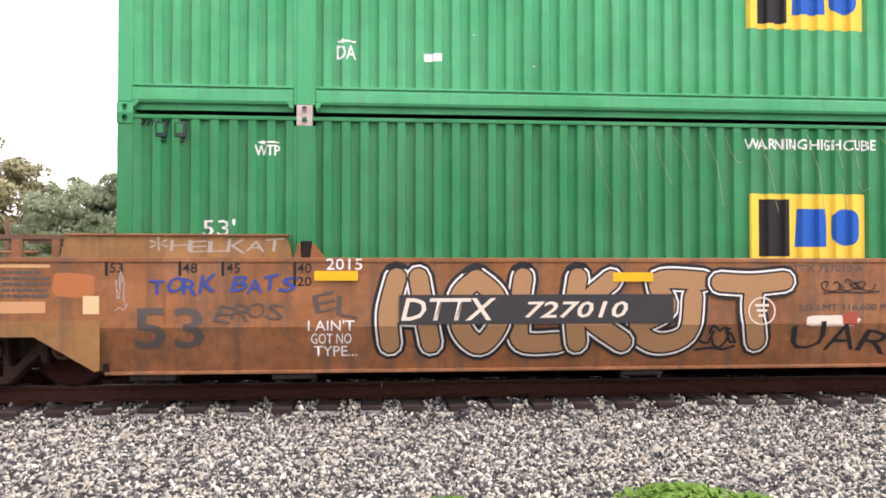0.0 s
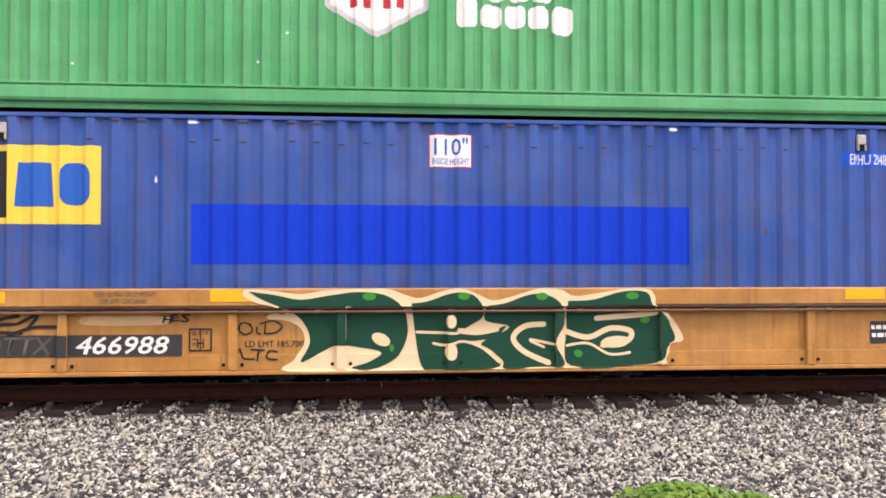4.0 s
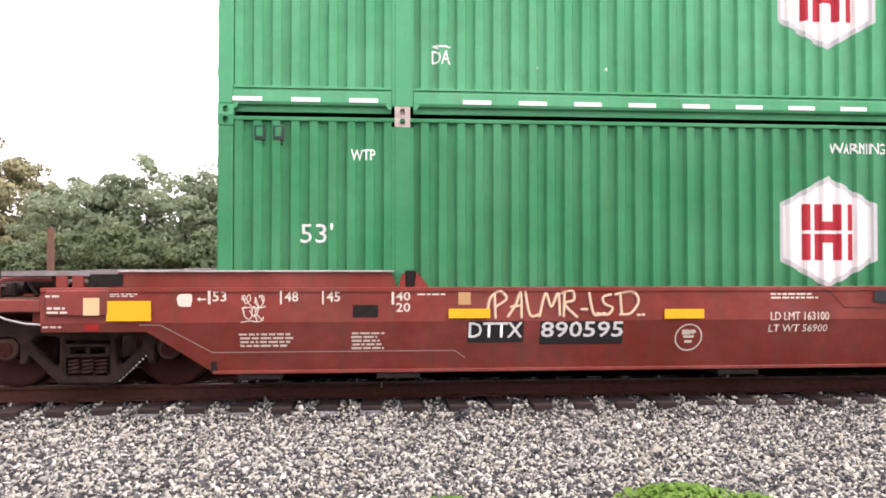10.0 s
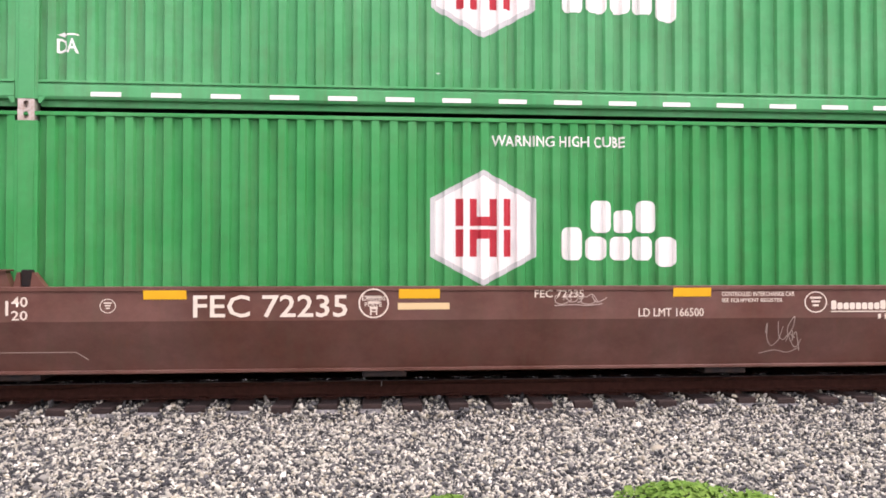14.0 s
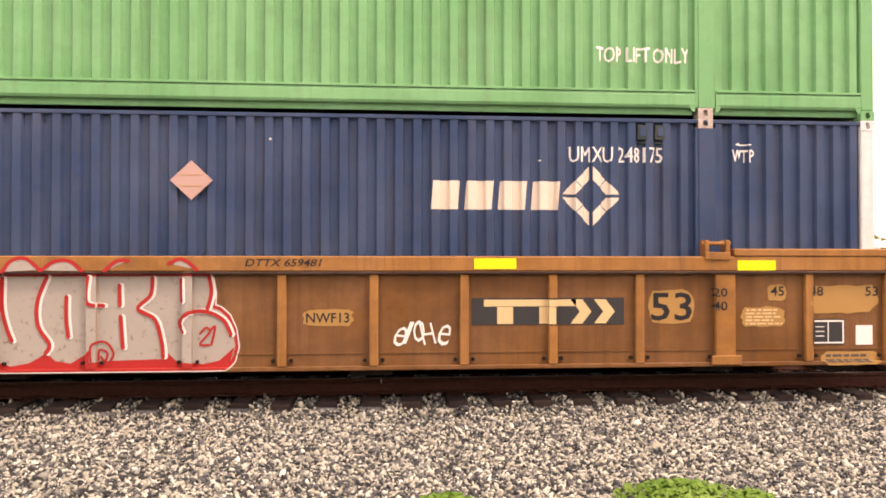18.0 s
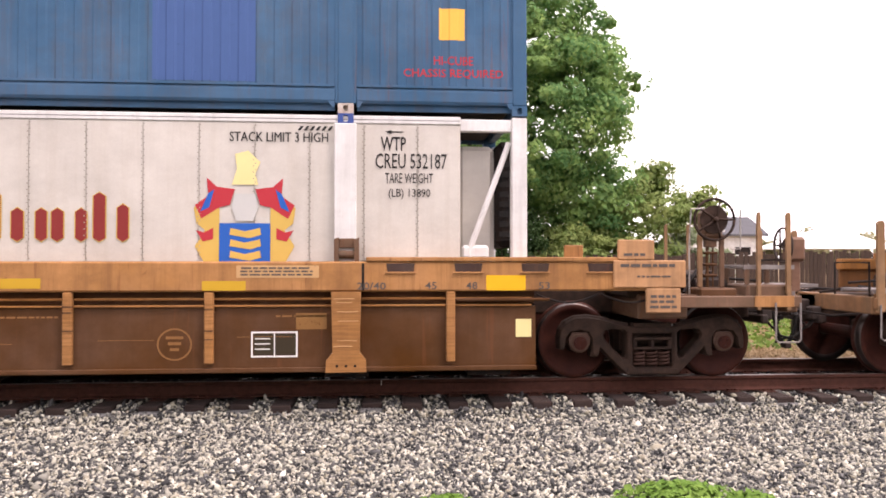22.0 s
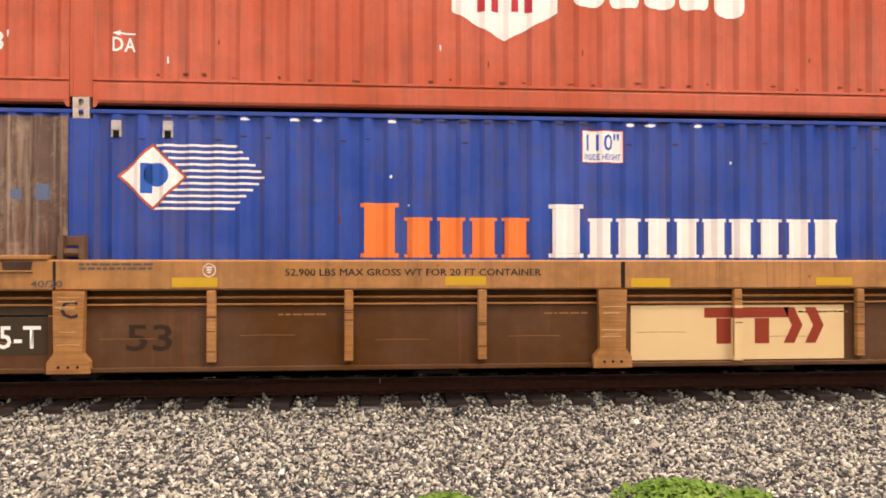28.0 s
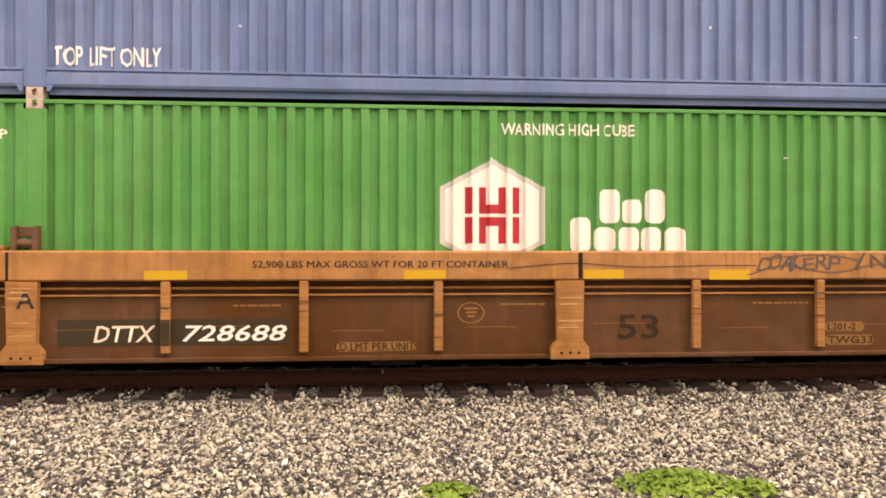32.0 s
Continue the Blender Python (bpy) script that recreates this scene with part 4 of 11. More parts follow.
def car_end(car, x_in, x_out, s, mat, post_h, deck=0.98, poles=((0.05, 0.045), (0.62, 0.045)), grate=1.02, pole_mat=None, step_w=0.61, step_z=0.50, tank=None, step_mat=None, platform=0.56, hose=False, reach=0.61):
    """The open platform between the well and the coupler: end sill, deck, poles, grabs, steps, gratings. s is the way out."""
    lo, hi = min(x_in, x_out), max(x_in, x_out)
    for y in (-SIDE, SIDE - 0.08):
        part("side_sill", cube(lo, hi, y, y + 0.08, deck - 0.135, deck, 0.01), mat, car)
    part("end_sill", cube(min(x_out, x_out - s * 0.14), max(x_out, x_out - s * 0.14), -1.40, 1.40, deck - 0.2, deck + 0.01, 0.012), mat, car)
    part("bolster", cube(x_in - s * 0.15 - 0.3, x_in - s * 0.15 + 0.3, -1.35, 1.35, 0.76, deck + 0.02, 0.02), mat, car)
    # end platform: a low box with a slotted front and a pale grating on top
    xa, xb = min(x_out - s * 0.03, x_out - s * (0.03 + platform)), max(x_out - s * 0.03, x_out - s * (0.03 + platform))
    for y0, y1 in ((-1.40, -0.72), (0.72, 1.40)):
        g = bmesh.new()
        grating(g, xa, xb, y0, y1, grate + 0.03, 0.055)
        pg = part("walkway_grating", g, WALK, car, "weathered steel grating")
        if grate - deck > 0.05:
            yf = y0 if y0 < 0 else y1 - 0.02
            part("platform_front", cube(xa, xb, yf, yf + 0.02, deck + 0.002, grate - 0.022, 0.004), mat, pg)
            part("front_slot", cube(xa + 0.07, xb - 0.07, yf - 0.004, yf - 0.001, deck + 0.03, grate - 0.045), HOLE, pg)
        inner = (min(x_in, x_out - s * (0.06 + platform)), max(x_in, x_out - s * (0.06 + platform)))
        if inner[1] - inner[0] > 0.2:
            g = bmesh.new()
            grating(g, inner[0], inner[1], y0 + 0.05, y1 - 0.05, deck + 0.015, 0.07)
            part("deck_grating", g, RUST_TAN, car)
    pm = pole_mat or mat
    for y in (-SIDE + 0.02, SIDE - 0.06):
        for d, w in poles:
            x = x_out - s * d
            p = bmesh.new()
            prism(p, [(x - w, deck - 0.16), (x + w, deck - 0.16), (x + w, post_h - 0.02), (x + w * 0.4, post_h + 0.01), (x - w * 0.5, post_h), (x - w, post_h - 0.03)], y - 0.026, y + 0.014)
            if w > 0.03:
                box(p, x + w - 0.012, x + w, y + 0.015, y + 0.07, deck - 0.1, post_h - 0.04)
            part("pole", p, pm, car)
    stirrup(car, x_out - s * 0.03, x_out - s * (0.03 + step_w), step_z, deck - 0.08, mat=step_mat)
    b = bmesh.new()
    tube(b, [(x_out - s * 0.03, -1.30, deck), (x_out - s * 0.03, -1.30, deck + 0.42), (x_out - s * 0.03, -0.6, deck + 0.42), (x_out - s * 0.03, -0.6, deck)], 0.014)
    part("grab_iron", b, IRON, car)
    # pipes and rigging under the walkway
    for y, z in ((-0.5, deck + 0.08), (-0.3, deck - 0.05), (0.42, deck + 0.05), (0.55, deck - 0.1)):
        r = bmesh.new()
        tube(r, [(x_in - s * 0.3, y, z), (x_in + s * 0.4, y + 0.04, z - 0.03), (x_out - s * 0.3, y * 0.8, z), (x_out, y * 0.6, z - 0.06)], 0.022)
        part("brake_pipe", r, IRON, car)
    v = bmesh.new()
    xv = x_in + s * 0.62
    box(v, xv - 0.13, xv + 0.13, -1.02, -0.74, deck + 0.0, deck + 0.2, 0.03)
    rod(v, (xv - 0.2, -0.88, deck + 0.12), (xv + 0.2, -0.88, deck + 0.12), 0.07, 12)
    rod(v, (xv, -0.88, deck + 0.19), (xv, -0.88, deck + 0.28), 0.05, 10)
    part("brake_valve", v, COUPLER, car, "grimy brake valve")
    v = bmesh.new()
    rod(v, (x_in + s * 0.1, -0.9, deck + 0.24), (x_out - s * 0.15, -0.7, deck + 0.16), 0.018, 6)
    rod(v, (x_in + s * 0.2, -1.1, deck + 0.02), (x_in + s * 0.5, -0.8, deck + 0.3), 0.022, 6)
    rod(v, (x_in + s * 0.8, -1.15, deck + 0.04), (x_in + s * 0.8, -0.3, deck + 0.1), 0.02, 6)
    part("brake_lever", v, IRON, car)
    if tank:
        air_tank(car, min(tank), max(tank), -0.95, deck + 0.2, 0.17, DULL_E)
    else:
        r = bmesh.new()
        rod(r, (x_in + s * 0.15, -0.65, deck + 0.16), (x_in + s * 0.75, -0.65, deck + 0.16), 0.13, 14)
        part("brake_cylinder", r, COUPLER, car)
    if hose:
        h = bmesh.new()
        xm = x_in + s * 0.35
        tube(h, [(xm - s * 0.55, -1.40, 0.75), (xm - s * 0.40, -1.47, 0.765), (xm - s * 0.2, -1.50, 0.78), (xm, -1.505, 0.83), (xm + s * 0.14, -1.50, 0.89), (xm + s * 0.33, -1.40, 0.90)], 0.014)
        part("brake_hose", h, GALV, car, "pale brake hose", True)
    coupler(car, x_out, s, reach)


def well_floor(car, hl, z=0.2):
    for x in (-hl + 0.5, -6.0, -2.0, 2.0, 6.0, hl - 0.5):
        part("cross_member", cube(x - 0.25, x + 0.25, -1.36, 1.36, z - 0.07, z + 0.018, 0.01), IRON, car)
    for s in (-1, 1):
        part("well_bulkhead", cube(s * hl - 0.03, s * hl + 0.03, -1.36, 1.36, z, 0.95), IRON, car)


def smooth_car(uc, label, mat, top, raised, bend, post_h, solid=9.45, poles=((0.05, 0.028), (0.62, 0.028)), brakes=()):
    """A well car with plain plate sides, a fold along the side, slanted ends and raised chords over its ends."""
    car = train_thing("well_car", uc, 0, label, "rail car", "well cars of the train")
    SURF[car.name] = ([], [bend], lambda x, z: -SIDE - 0.001 if z >= bend and z < top - 0.045 else (-SIDE + 0.02 if z > top + 0.012 else (-SIDE - 0.012 if z >= bend else -SIDE + 0.17 * (bend - z) / (bend - 0.225))))
    for s in (-1, 1):
        lo = bmesh.new()
        # folded side plate: upright above the fold, leaning in below it
        outline = [(-9.86, top), (-9.86, bend - 0.10), (-8.75, bend - 0.10), (-8.08, 0.225), (8.08, 0.225), (8.75, bend - 0.10), (9.86, bend - 0.10), (9.86, top)]
        xs = sorted({x for x, z in outline} | {float(x) for x in np.linspace(-8.08, 8.08, 21)})

        def low_edge(x):
            a = abs(x)
            return 0.225 if a <= 8.08 else (0.225 + (bend - 0.325) * (a - 8.08) / 0.67 if a < 8.75 else bend - 0.10)
        rows = []
        for x in xs:
            zb = low_edge(x)
            yb = -SIDE + 0.17 * (bend - zb) / (bend - 0.225)
            rows.append([lo.verts.new((x, -SIDE, top)), lo.verts.new((x, -SIDE, bend)), lo.verts.new((x, yb, zb)), lo.verts.new((x, yb + 0.06, zb)), lo.verts.new((x, -SIDE + 0.06, top))])
        for a, b in zip(rows, rows[1:]):
            for k in range(5):
                lo.faces.new((a[k], b[k], b[(k + 1) % 5], a[(k + 1) % 5]))
        lo.faces.new(rows[0])
        lo.faces.new(rows[-1][::-1])
        side = part("side_plate", lo, mat, car, "", False, pose(0, 0, 0, 0, 0, 0 if s < 0 else 180))
        part("top_chord", cube(-9.86, 9.86, -SIDE - 0.012, -SIDE + 0.16, top - 0.04, top + 0.012, 0.006), mat, side)
        part("bottom_flange", cube(-8.06, 8.06, -SIDE + 0.12, -SIDE + 0.26, 0.20, 0.235, 0.005), mat, side)
        for e in (-1, 1):
            part("raised_chord", prism(bmesh.new(), [(e * 6.02, top + 0.013), (e * 6.08, raised), (e * solid, raised), (e * (solid + 0.05), top + 0.013)], -SIDE + 0.02, -SIDE + 0.14), TAN_LOW if mat is TAN_A else mat, side)
            # Red car's cap is pale to paint the light along its top edge.
            part("chord_cap", cube(min(e * 6.05, e * solid), max(e * 6.05, e * solid), -SIDE - 0.005, -SIDE + 0.17, raised + 0.001, raised + 0.022, 0.004), PALE_EDGE if mat is RED_C else mat, side)
            st = part("chord_stop", prism(bmesh.new(), [(e * 5.66, top + 0.013), (e * 5.78, top + 0.17), (e * 5.80, top + 0.17), (e * 5.82, top + 0.013)], -SIDE + 0.03, -SIDE + 0.12), mat, side)
            part("stop_cheek", prism(bmesh.new(), [(e * 5.92, top + 0.013), (e * 5.93, top + 0.17), (e * 5.96, top + 0.17), (e * 6.0, top + 0.013)], -SIDE + 0.03, -SIDE + 0.12), mat, st)
            part("stop_pin", cube(min(e * 5.805, e * 5.925), max(e * 5.805, e * 5.925), -SIDE + 0.04, -SIDE + 0.11, top + 0.013, top + 0.2, 0.01), IRON, st)
    for e in (-1, 1):
        truck(car, e * 9.5)
        car_end(car, e * 9.86, e * 11.02, e, mat, post_h - (0.16 if mat is not TAN_A and e > 0 else 0), deck=0.99 if mat is TAN_A else 1.04, grate=1.17, poles=poles, pole_mat=POLE, hose=mat is not TAN_A, step_mat=POLE if mat is TAN_A else None)
        for y in (-1.25, 1.17):
            f = bmesh.new()
            tube(f, [(e * 9.84, y, top + 0.1), (e * 10.36, y, top + 0.1), (e * 10.41, y, top + 0.05), (e * 10.41, y, 0.95)], 0.024)
            part("handrail", f, mat, car)
        for y0, y1 in ((-1.42, -0.75), (0.75, 1.42)):
            g = bmesh.new()
            grating(g, min(e * solid, e * (9.82 if raised > 1.5 else 10.3)), max(e * solid, e * (9.82 if raised > 1.5 else 10.3)), y0, y1, raised + 0.012, 0.07)
            ug = part("upper_grating", g, RUST_TAN if raised > 1.5 else WALK, car)
            for d in ((0.12, 0.53, 0.79, 1.27) if raised > 1.5 else (0.08, 0.45, 0.62)):
                if solid + d < 9.95:
                    w = 0.06 if 0.4 < d < 0.7 else 0.045
                    x = e * (solid + d)
                    part("upright", cube(x - w, x + w, (y0 if y0 < 0 else y1 - 0.04), (y0 + 0.04 if y0 < 0 else y1), top - 0.06, raised - 0.03, 0.006), mat, ug)
        px0 = 9.03 if mat is RED_C and e > 0 else 9.14
        plate = part("end_plate", cube(min(e * px0, e * (px0 + 0.66)), max(e * px0, e * (px0 + 0.66)), -SIDE - 0.03, -SIDE - 0.004, bend + 0.08, top - 0.01, 0.012), PINK_TAN if mat is TAN_A else mat, car)
        if raised > 1.5:
            fr = bmesh.new()
            xa, xb, za, zb = min(e * 9.19, e * 9.46), max(e * 9.19, e * 9.46), top - 0.30, top - 0.15
            for a, b, c, d in ((xa, xb, za, za + 0.02), (xa, xb, zb - 0.02, zb), (xa, xa + 0.02, za + 0.02, zb - 0.02), (xb - 0.02, xb, za + 0.02, zb - 0.02)):
                box(fr, a, b, -SIDE - 0.04, -SIDE - 0.031, c, d)
            part("slot_frame", fr, GALV, plate)
            part("slot", cube(xa + 0.021, xb - 0.021, -SIDE - 0.034, -SIDE - 0.031, za + 0.021, zb - 0.021), HOLE, plate)
            for za, zb in ((bend + 0.1, bend + 0.26), (top - 0.29, top - 0.03)):
                part("touched_up_patch", cube(min(e * 9.52, e * 9.80), max(e * 9.52, e * 9.80), -SIDE - 0.0335, -SIDE - 0.031, za, zb), INK_GREYPATCH, plate, "grey touched-up patch")
            part("gear_case", cube(min(e * 9.76, e * 10.02), max(e * 9.76, e * 10.02), -1.38, -1.1, top - 0.13, top + 0.1, 0.04), mat, car)
            pp = bmesh.new()
            tube(pp, [(e * 10.27, -1.40, 1.17), (e * 9.86, -1.44, 0.80)], 0.02)
            part("brace_pipe", pp, GALV, car)
            part("corner_plate", prism(bmesh.new(), [(e * 8.07, 0.81), (e * 8.07, 0.27), (e * 8.12, 0.26), (e * 8.76, bend - 0.09), (e * 9.3, bend - 0.09), (e * 9.62, 0.81)], -SIDE - 0.014, -SIDE - 0.002), TAN_LOW, car)
            sr = bmesh.new()
            tube(sr, [(e * 10.42, -SIDE - 0.03, 0.965), (e * 10.99, -SIDE - 0.03, 0.965)], 0.014)
            part("sill_rail", sr, PALE_EDGE, car)
        else:
            part("chord_plate", cube(min(e * 9.0, e * 9.35), max(e * 9.0, e * 9.35), -SIDE + 0.012, -SIDE + 0.019, top + 0.03, raised - 0.02), IRON, car)
        if mat is RED_C and e > 0:
            part("notice", cube(9.50, 9.67, -SIDE - 0.034, -SIDE - 0.0305, 0.85, 1.04, 0.001), INK_CREAM, plate, "cream notice plate")
            part("notice_print", cube(9.58, 9.63, -SIDE - 0.0365, -SIDE - 0.0345, 0.93, 0.99), INK_GREY, plate)
            block = part("jack_pad", cube(9.74, 10.02, -SIDE + 0.0, -SIDE + 0.2, 1.0, 1.30, 0.02), mat, car)
            part("slot", cube(9.88, 9.97, -SIDE - 0.008, -SIDE - 0.002, 1.12, 1.25, 0.002), HOLE, block)
            part("slot_edge", cube(9.972, 9.992, -SIDE - 0.012, -SIDE - 0.002, 1.10, 1.27, 0.002), GALV, block)
            part("slot_edge", cube(9.858, 9.878, -SIDE - 0.012, -SIDE - 0.002, 1.10, 1.27, 0.002), GALV, block)
        if mat is RED_C:
            for k in range(9):
                c = bmesh.new()
                box(c, -0.0125, 0.0125, -1.094, -1.09, -0.036, 0.036)
                part("stencil_bar", c, INK_W, car, "white stencilled mark", False, pose(e * 9.5 + 0.33 + 0.036 * k, 0, 0.125 + 0.034 * k, 0, -43, 0))
        if e in brakes:
            red = mat is RED_C
            brake_stand(car, e * (10.95 if red else 10.82), 0.35 if red else -0.95, 0.95, 1.82, e, STAND if red else mat, False)
            if red:
                part("brake_housing", cube(10.86, 11.04, 0.27, 0.43, 1.0, 1.48, 0.03), STAND, car, "dark slate brake housing")
                for x, y, z in ((10.84, -1.36, 1.8), (11.06, -1.1, 1.78), (10.99, 1.3, 1.84)):
                    r = bmesh.new()
                    tube(r, [(x, y, 0.96), (x, y, z - 0.02), (x + 0.02, y, z), (x + 0.1, y, z), (x + 0.12, y, z - 0.02), (x + 0.12, y, z - 0.42), (x + 0.02, y, z - 0.44)], 0.012)
                    part("hand_hold", r, GALV, car, "bent pale hand hold")
    well_floor(car, 8.05)
    return car


def arch(x_top, x_bot, z_top, z_bot, n=10):
    """Points of a quarter arch from (x_bot, z_bot) up to (x_top, z_top)."""
    return [(x_bot + (x_top - x_bot) * (1 - math.cos(a)), z_bot + (z_top - z_bot) * math.sin(a)) for a in np.linspace(0, math.pi / 2, n)]


def ribbed_car(uc, label, mat, web_mat, top, lip, posts, wide, arch_b, arch_t, arch_z, sill_end, raised, post_h, post_w=0.10):
    """A well car with a box top chord, upright ribs over a recessed web, and arches over its trucks."""
    car = train_thing("well_car", uc, 0, label, "rail car", "well cars of the train")
    ribs = [(x, 0.12 if any(abs(x - q) < 0.05 for q in wide) else post_w / 2) for x in posts]
    SURF[car.name] = ([x + d * w + e for x, w in ribs for d in (-1, 1) for e in (-0.001, 0.001)], [lip - 0.033, lip - 0.001, lip + 0.001, 0.249, 0.243],
                      lambda x, z: -SIDE - 0.011 if z > lip else (-SIDE - 0.03 if z > lip - 0.032 else (
                          -SIDE if z < 0.246 else (-SIDE - 0.006 if any(abs(x - c) < w + 0.0004 for c, w in ribs) else -SIDE + 0.058))))
    for s in (-1, 1):
        right = arch(arch_t, arch_b, arch_z, 0.21)
        left = [(-x, z) for x, z in right][::-1]
        outline = [(-sill_end, lip)] + [(-sill_end, arch_z)] + left + right + [(sill_end, arch_z), (sill_end, lip)]
        web = part("web_plate", prism(bmesh.new(), outline, -SIDE + 0.06, -SIDE + 0.085), web_mat, car, "", False, pose(0, 0, 0, 0, 0, 0 if s < 0 else 180))
        part("top_chord", cube(-sill_end, sill_end, -SIDE - 0.01, -SIDE + 0.17, lip, top, 0.012), mat, web)
        # Lip is dark red to paint the shadow line under the chord.
        part("chord_lip", cube(-sill_end + 0.02, sill_end - 0.02, -SIDE - 0.03, -SIDE + 0.03, lip - 0.03, lip - 0.002, 0.006), RECESS_SHADE, web)
        part("bottom_chord", cube(-arch_b, arch_b, -SIDE + 0.0, -SIDE + 0.2, 0.2, 0.245, 0.006), web_mat, web)
        if s < 0:
            part("stiffener", cube(-arch_b, arch_b, -SIDE + 0.05, -SIDE + 0.058, 0.38, 0.395), web_mat, web)
        for x in posts:
            w = 0.12 if any(abs(x - q) < 0.05 for q in wide) else post_w / 2
            p = bmesh.new()
            box(p, x - w, x + w, -SIDE - 0.005, -SIDE + 0.059, 0.247, lip - 0.032, 0.01)
            part("rib", p, mat, web)
            if s < 0:
                for d in (-1, 1):
                    bo = bmesh.new()
                    rod(bo, (x + d * (w + 0.05), -SIDE + 0.059, 0.31), (x + d * (w + 0.05), -SIDE + 0.025, 0.31), 0.022, 6)
                    part("bolt", bo, IRON, web)
            if w > 0.1:
                part("rib_foot", cube(x - 0.18, x + 0.18, -SIDE - 0.035, -SIDE - 0.008, 0.22, 0.33, 0.01), mat, web)
        for e in (-1, 1):
            arc = bmesh.new()
            pts = [(e * x, z) for x, z in right] + [(e * sill_end, arch_z)]
            for (xa, za), (xb, zb) in zip(pts, pts[1:]):
                v = [arc.verts.new(q) for q in ((xa, -SIDE - 0.01, za), (xb, -SIDE - 0.01, zb), (xb, -SIDE + 0.14, zb), (xa, -SIDE + 0.14, za))]
                arc.faces.new(v)
            bmesh.ops.remove_doubles(arc, verts=arc.verts, dist=0.0005)
            bmesh.ops.solidify(arc, geom=arc.faces[:], thickness=0.018)
            part("arch_flange", arc, mat, web)
        for e in (-1, 1):
            part("guide_rail", cube(min(e * raised[0], e * raised[1]), max(e * raised[0], e * raised[1]), -SIDE - 0.02, -SIDE + 0.2, top + 0.002, raised[2], 0.01), mat, web)
            g = bmesh.new()
            box(g, e * 6.0 - 0.15, e * 6.0 + 0.15, -SIDE - 0.03, -SIDE - 0.012, top - 0.04, top + 0.05, 0.006)
            box(g, e * 6.0 - 0.15, e * 6.0 - 0.10, -SIDE - 0.02, -SIDE + 0.14, top + 0.003, top + 0.19, 0.01)
            box(g, e * 6.0 + 0.10, e * 6.0 + 0.15, -SIDE - 0.02, -SIDE + 0.14, top + 0.003, top + 0.19, 0.01)
            rod(g, (e * 6.0 - 0.17, -SIDE + 0.03, top + 0.15), (e * 6.0 + 0.17, -SIDE + 0.03, top + 0.15), 0.025)
            part("locking_bracket", g, mat, web)
    for e in (-1, 1):
        truck(car, e * 9.575)
        if post_h < 1.7:
            car_end(car, e * sill_end, e * 11.05, e, mat, post_h, deck=1.01, grate=1.08, poles=((0.07, 0.036),), step_w=0.6, step_z=0.30, step_mat=DULL_POLE)
            rg = bmesh.new()
            tube(rg, [(e * 10.42, -SIDE - 0.02, 0.52), (e * 11.02, -SIDE - 0.02, 0.52)], 0.011)
            tube(rg, [(e * 10.42, -SIDE - 0.02, 0.70), (e * 11.02, -SIDE - 0.02, 0.70)], 0.011)
            part("rung", rg, DULL_POLE, car)
            for y0, y1 in ((-1.3, -0.7), (0.7, 1.3)):
                legs_table(car, e * 9.15, e * 10.6, 1.40, 1.0, y0, y1, mat, 2)
            gh = bmesh.new()
            tube(gh, [(e * 10.55, -SIDE - 0.01, 0.85), (e * 10.55, -SIDE - 0.01, 1.40)], 0.05, 4)
            part("short_post", gh, mat, car)
            if e > 0:
                brake_stand(car, e * 11.12, -0.55, 0.9, 1.66, e, STAND, False)
        else:
            car_end(car, e * sill_end, e * 11.13, e, DULL_E, post_h, deck=1.0, grate=1.07, tank=(9.95, 10.4) if e > 0 else None, pole_mat=DULL_POLE, reach=0.46 if e < 0 else 0.56)
            for x in (e * 9.55,):
                pk = part("pin_pocket", cube(x - 0.19, x + 0.19, -SIDE - 0.045, -SIDE - 0.012, 0.86, 1.3, 0.015), mat, car)
                part("pocket_hole", cube(x - 0.08, x + 0.08, -SIDE - 0.05, -SIDE - 0.046, 0.93, 1.12), HOLE, pk)
                part("pocket_sill", cube(x - 0.22, x + 0.22, -SIDE - 0.07, -SIDE - 0.012, 0.82, 0.855, 0.01), mat, pk)
            hr = bmesh.new()
            tube(hr, [(e * 9.8, -SIDE + 0.1, 1.36), (e * 10.4, -SIDE + 0.1, 1.36)], 0.02)
            part("handrail", hr, GALV, car)
            if e < 0:
                brake_stand(car, -11.12, 0.35, 1.0, 1.78, e, POLE, False)
    well_floor(car, 8.02)
    return car


car_a = smooth_car(5.05, "orange-brown plate-sided well car covered in graffiti", TAN_A, 1.485, 1.735, 0.73, 2.06, 8.45)
car_b = ribbed_car(-18.22, "ochre ribbed well car with dark green graffiti", YELLOW_B, YELLOW_B, 1.15, 0.955,
                   [-6.05, -4.24, -2.43, -1.24, 0, 1.23, 2.46, 4.22, 6.03], (), 8.1, 9.35, 0.79, 9.75, (8.0, 8.01, 1.16), 1.55)
for x0, x1, z0, z1, m in ((-6.64, -6.15, 1.155, 1.33, YELLOW_B), (-6.05, -5.9, 1.30, 1.45, WALK), (6.15, 6.64, 1.155, 1.33, YELLOW_B)):
    part("stop_block", cube(x0, x1, -SIDE + 0.0, -SIDE + 0.15, z0, z1, 0.012), m, car_b)
part("doubler_plate", cube(-6.40, -5.65, -SIDE + 0.048, -SIDE + 0.057, 0.25, 0.60, 0.004), YELLOW_B, car_b)
part("doubler_plate", cube(5.65, 6.40, -SIDE + 0.048, -SIDE + 0.057, 0.25, 0.60, 0.004), YELLOW_B, car_b)
part("lower_band", cube(-8.1, 8.1, -SIDE + 0.035, -SIDE + 0.047, 0.25, 0.42, 0.004), YELLOW_B, car_b)
b = bmesh.new()
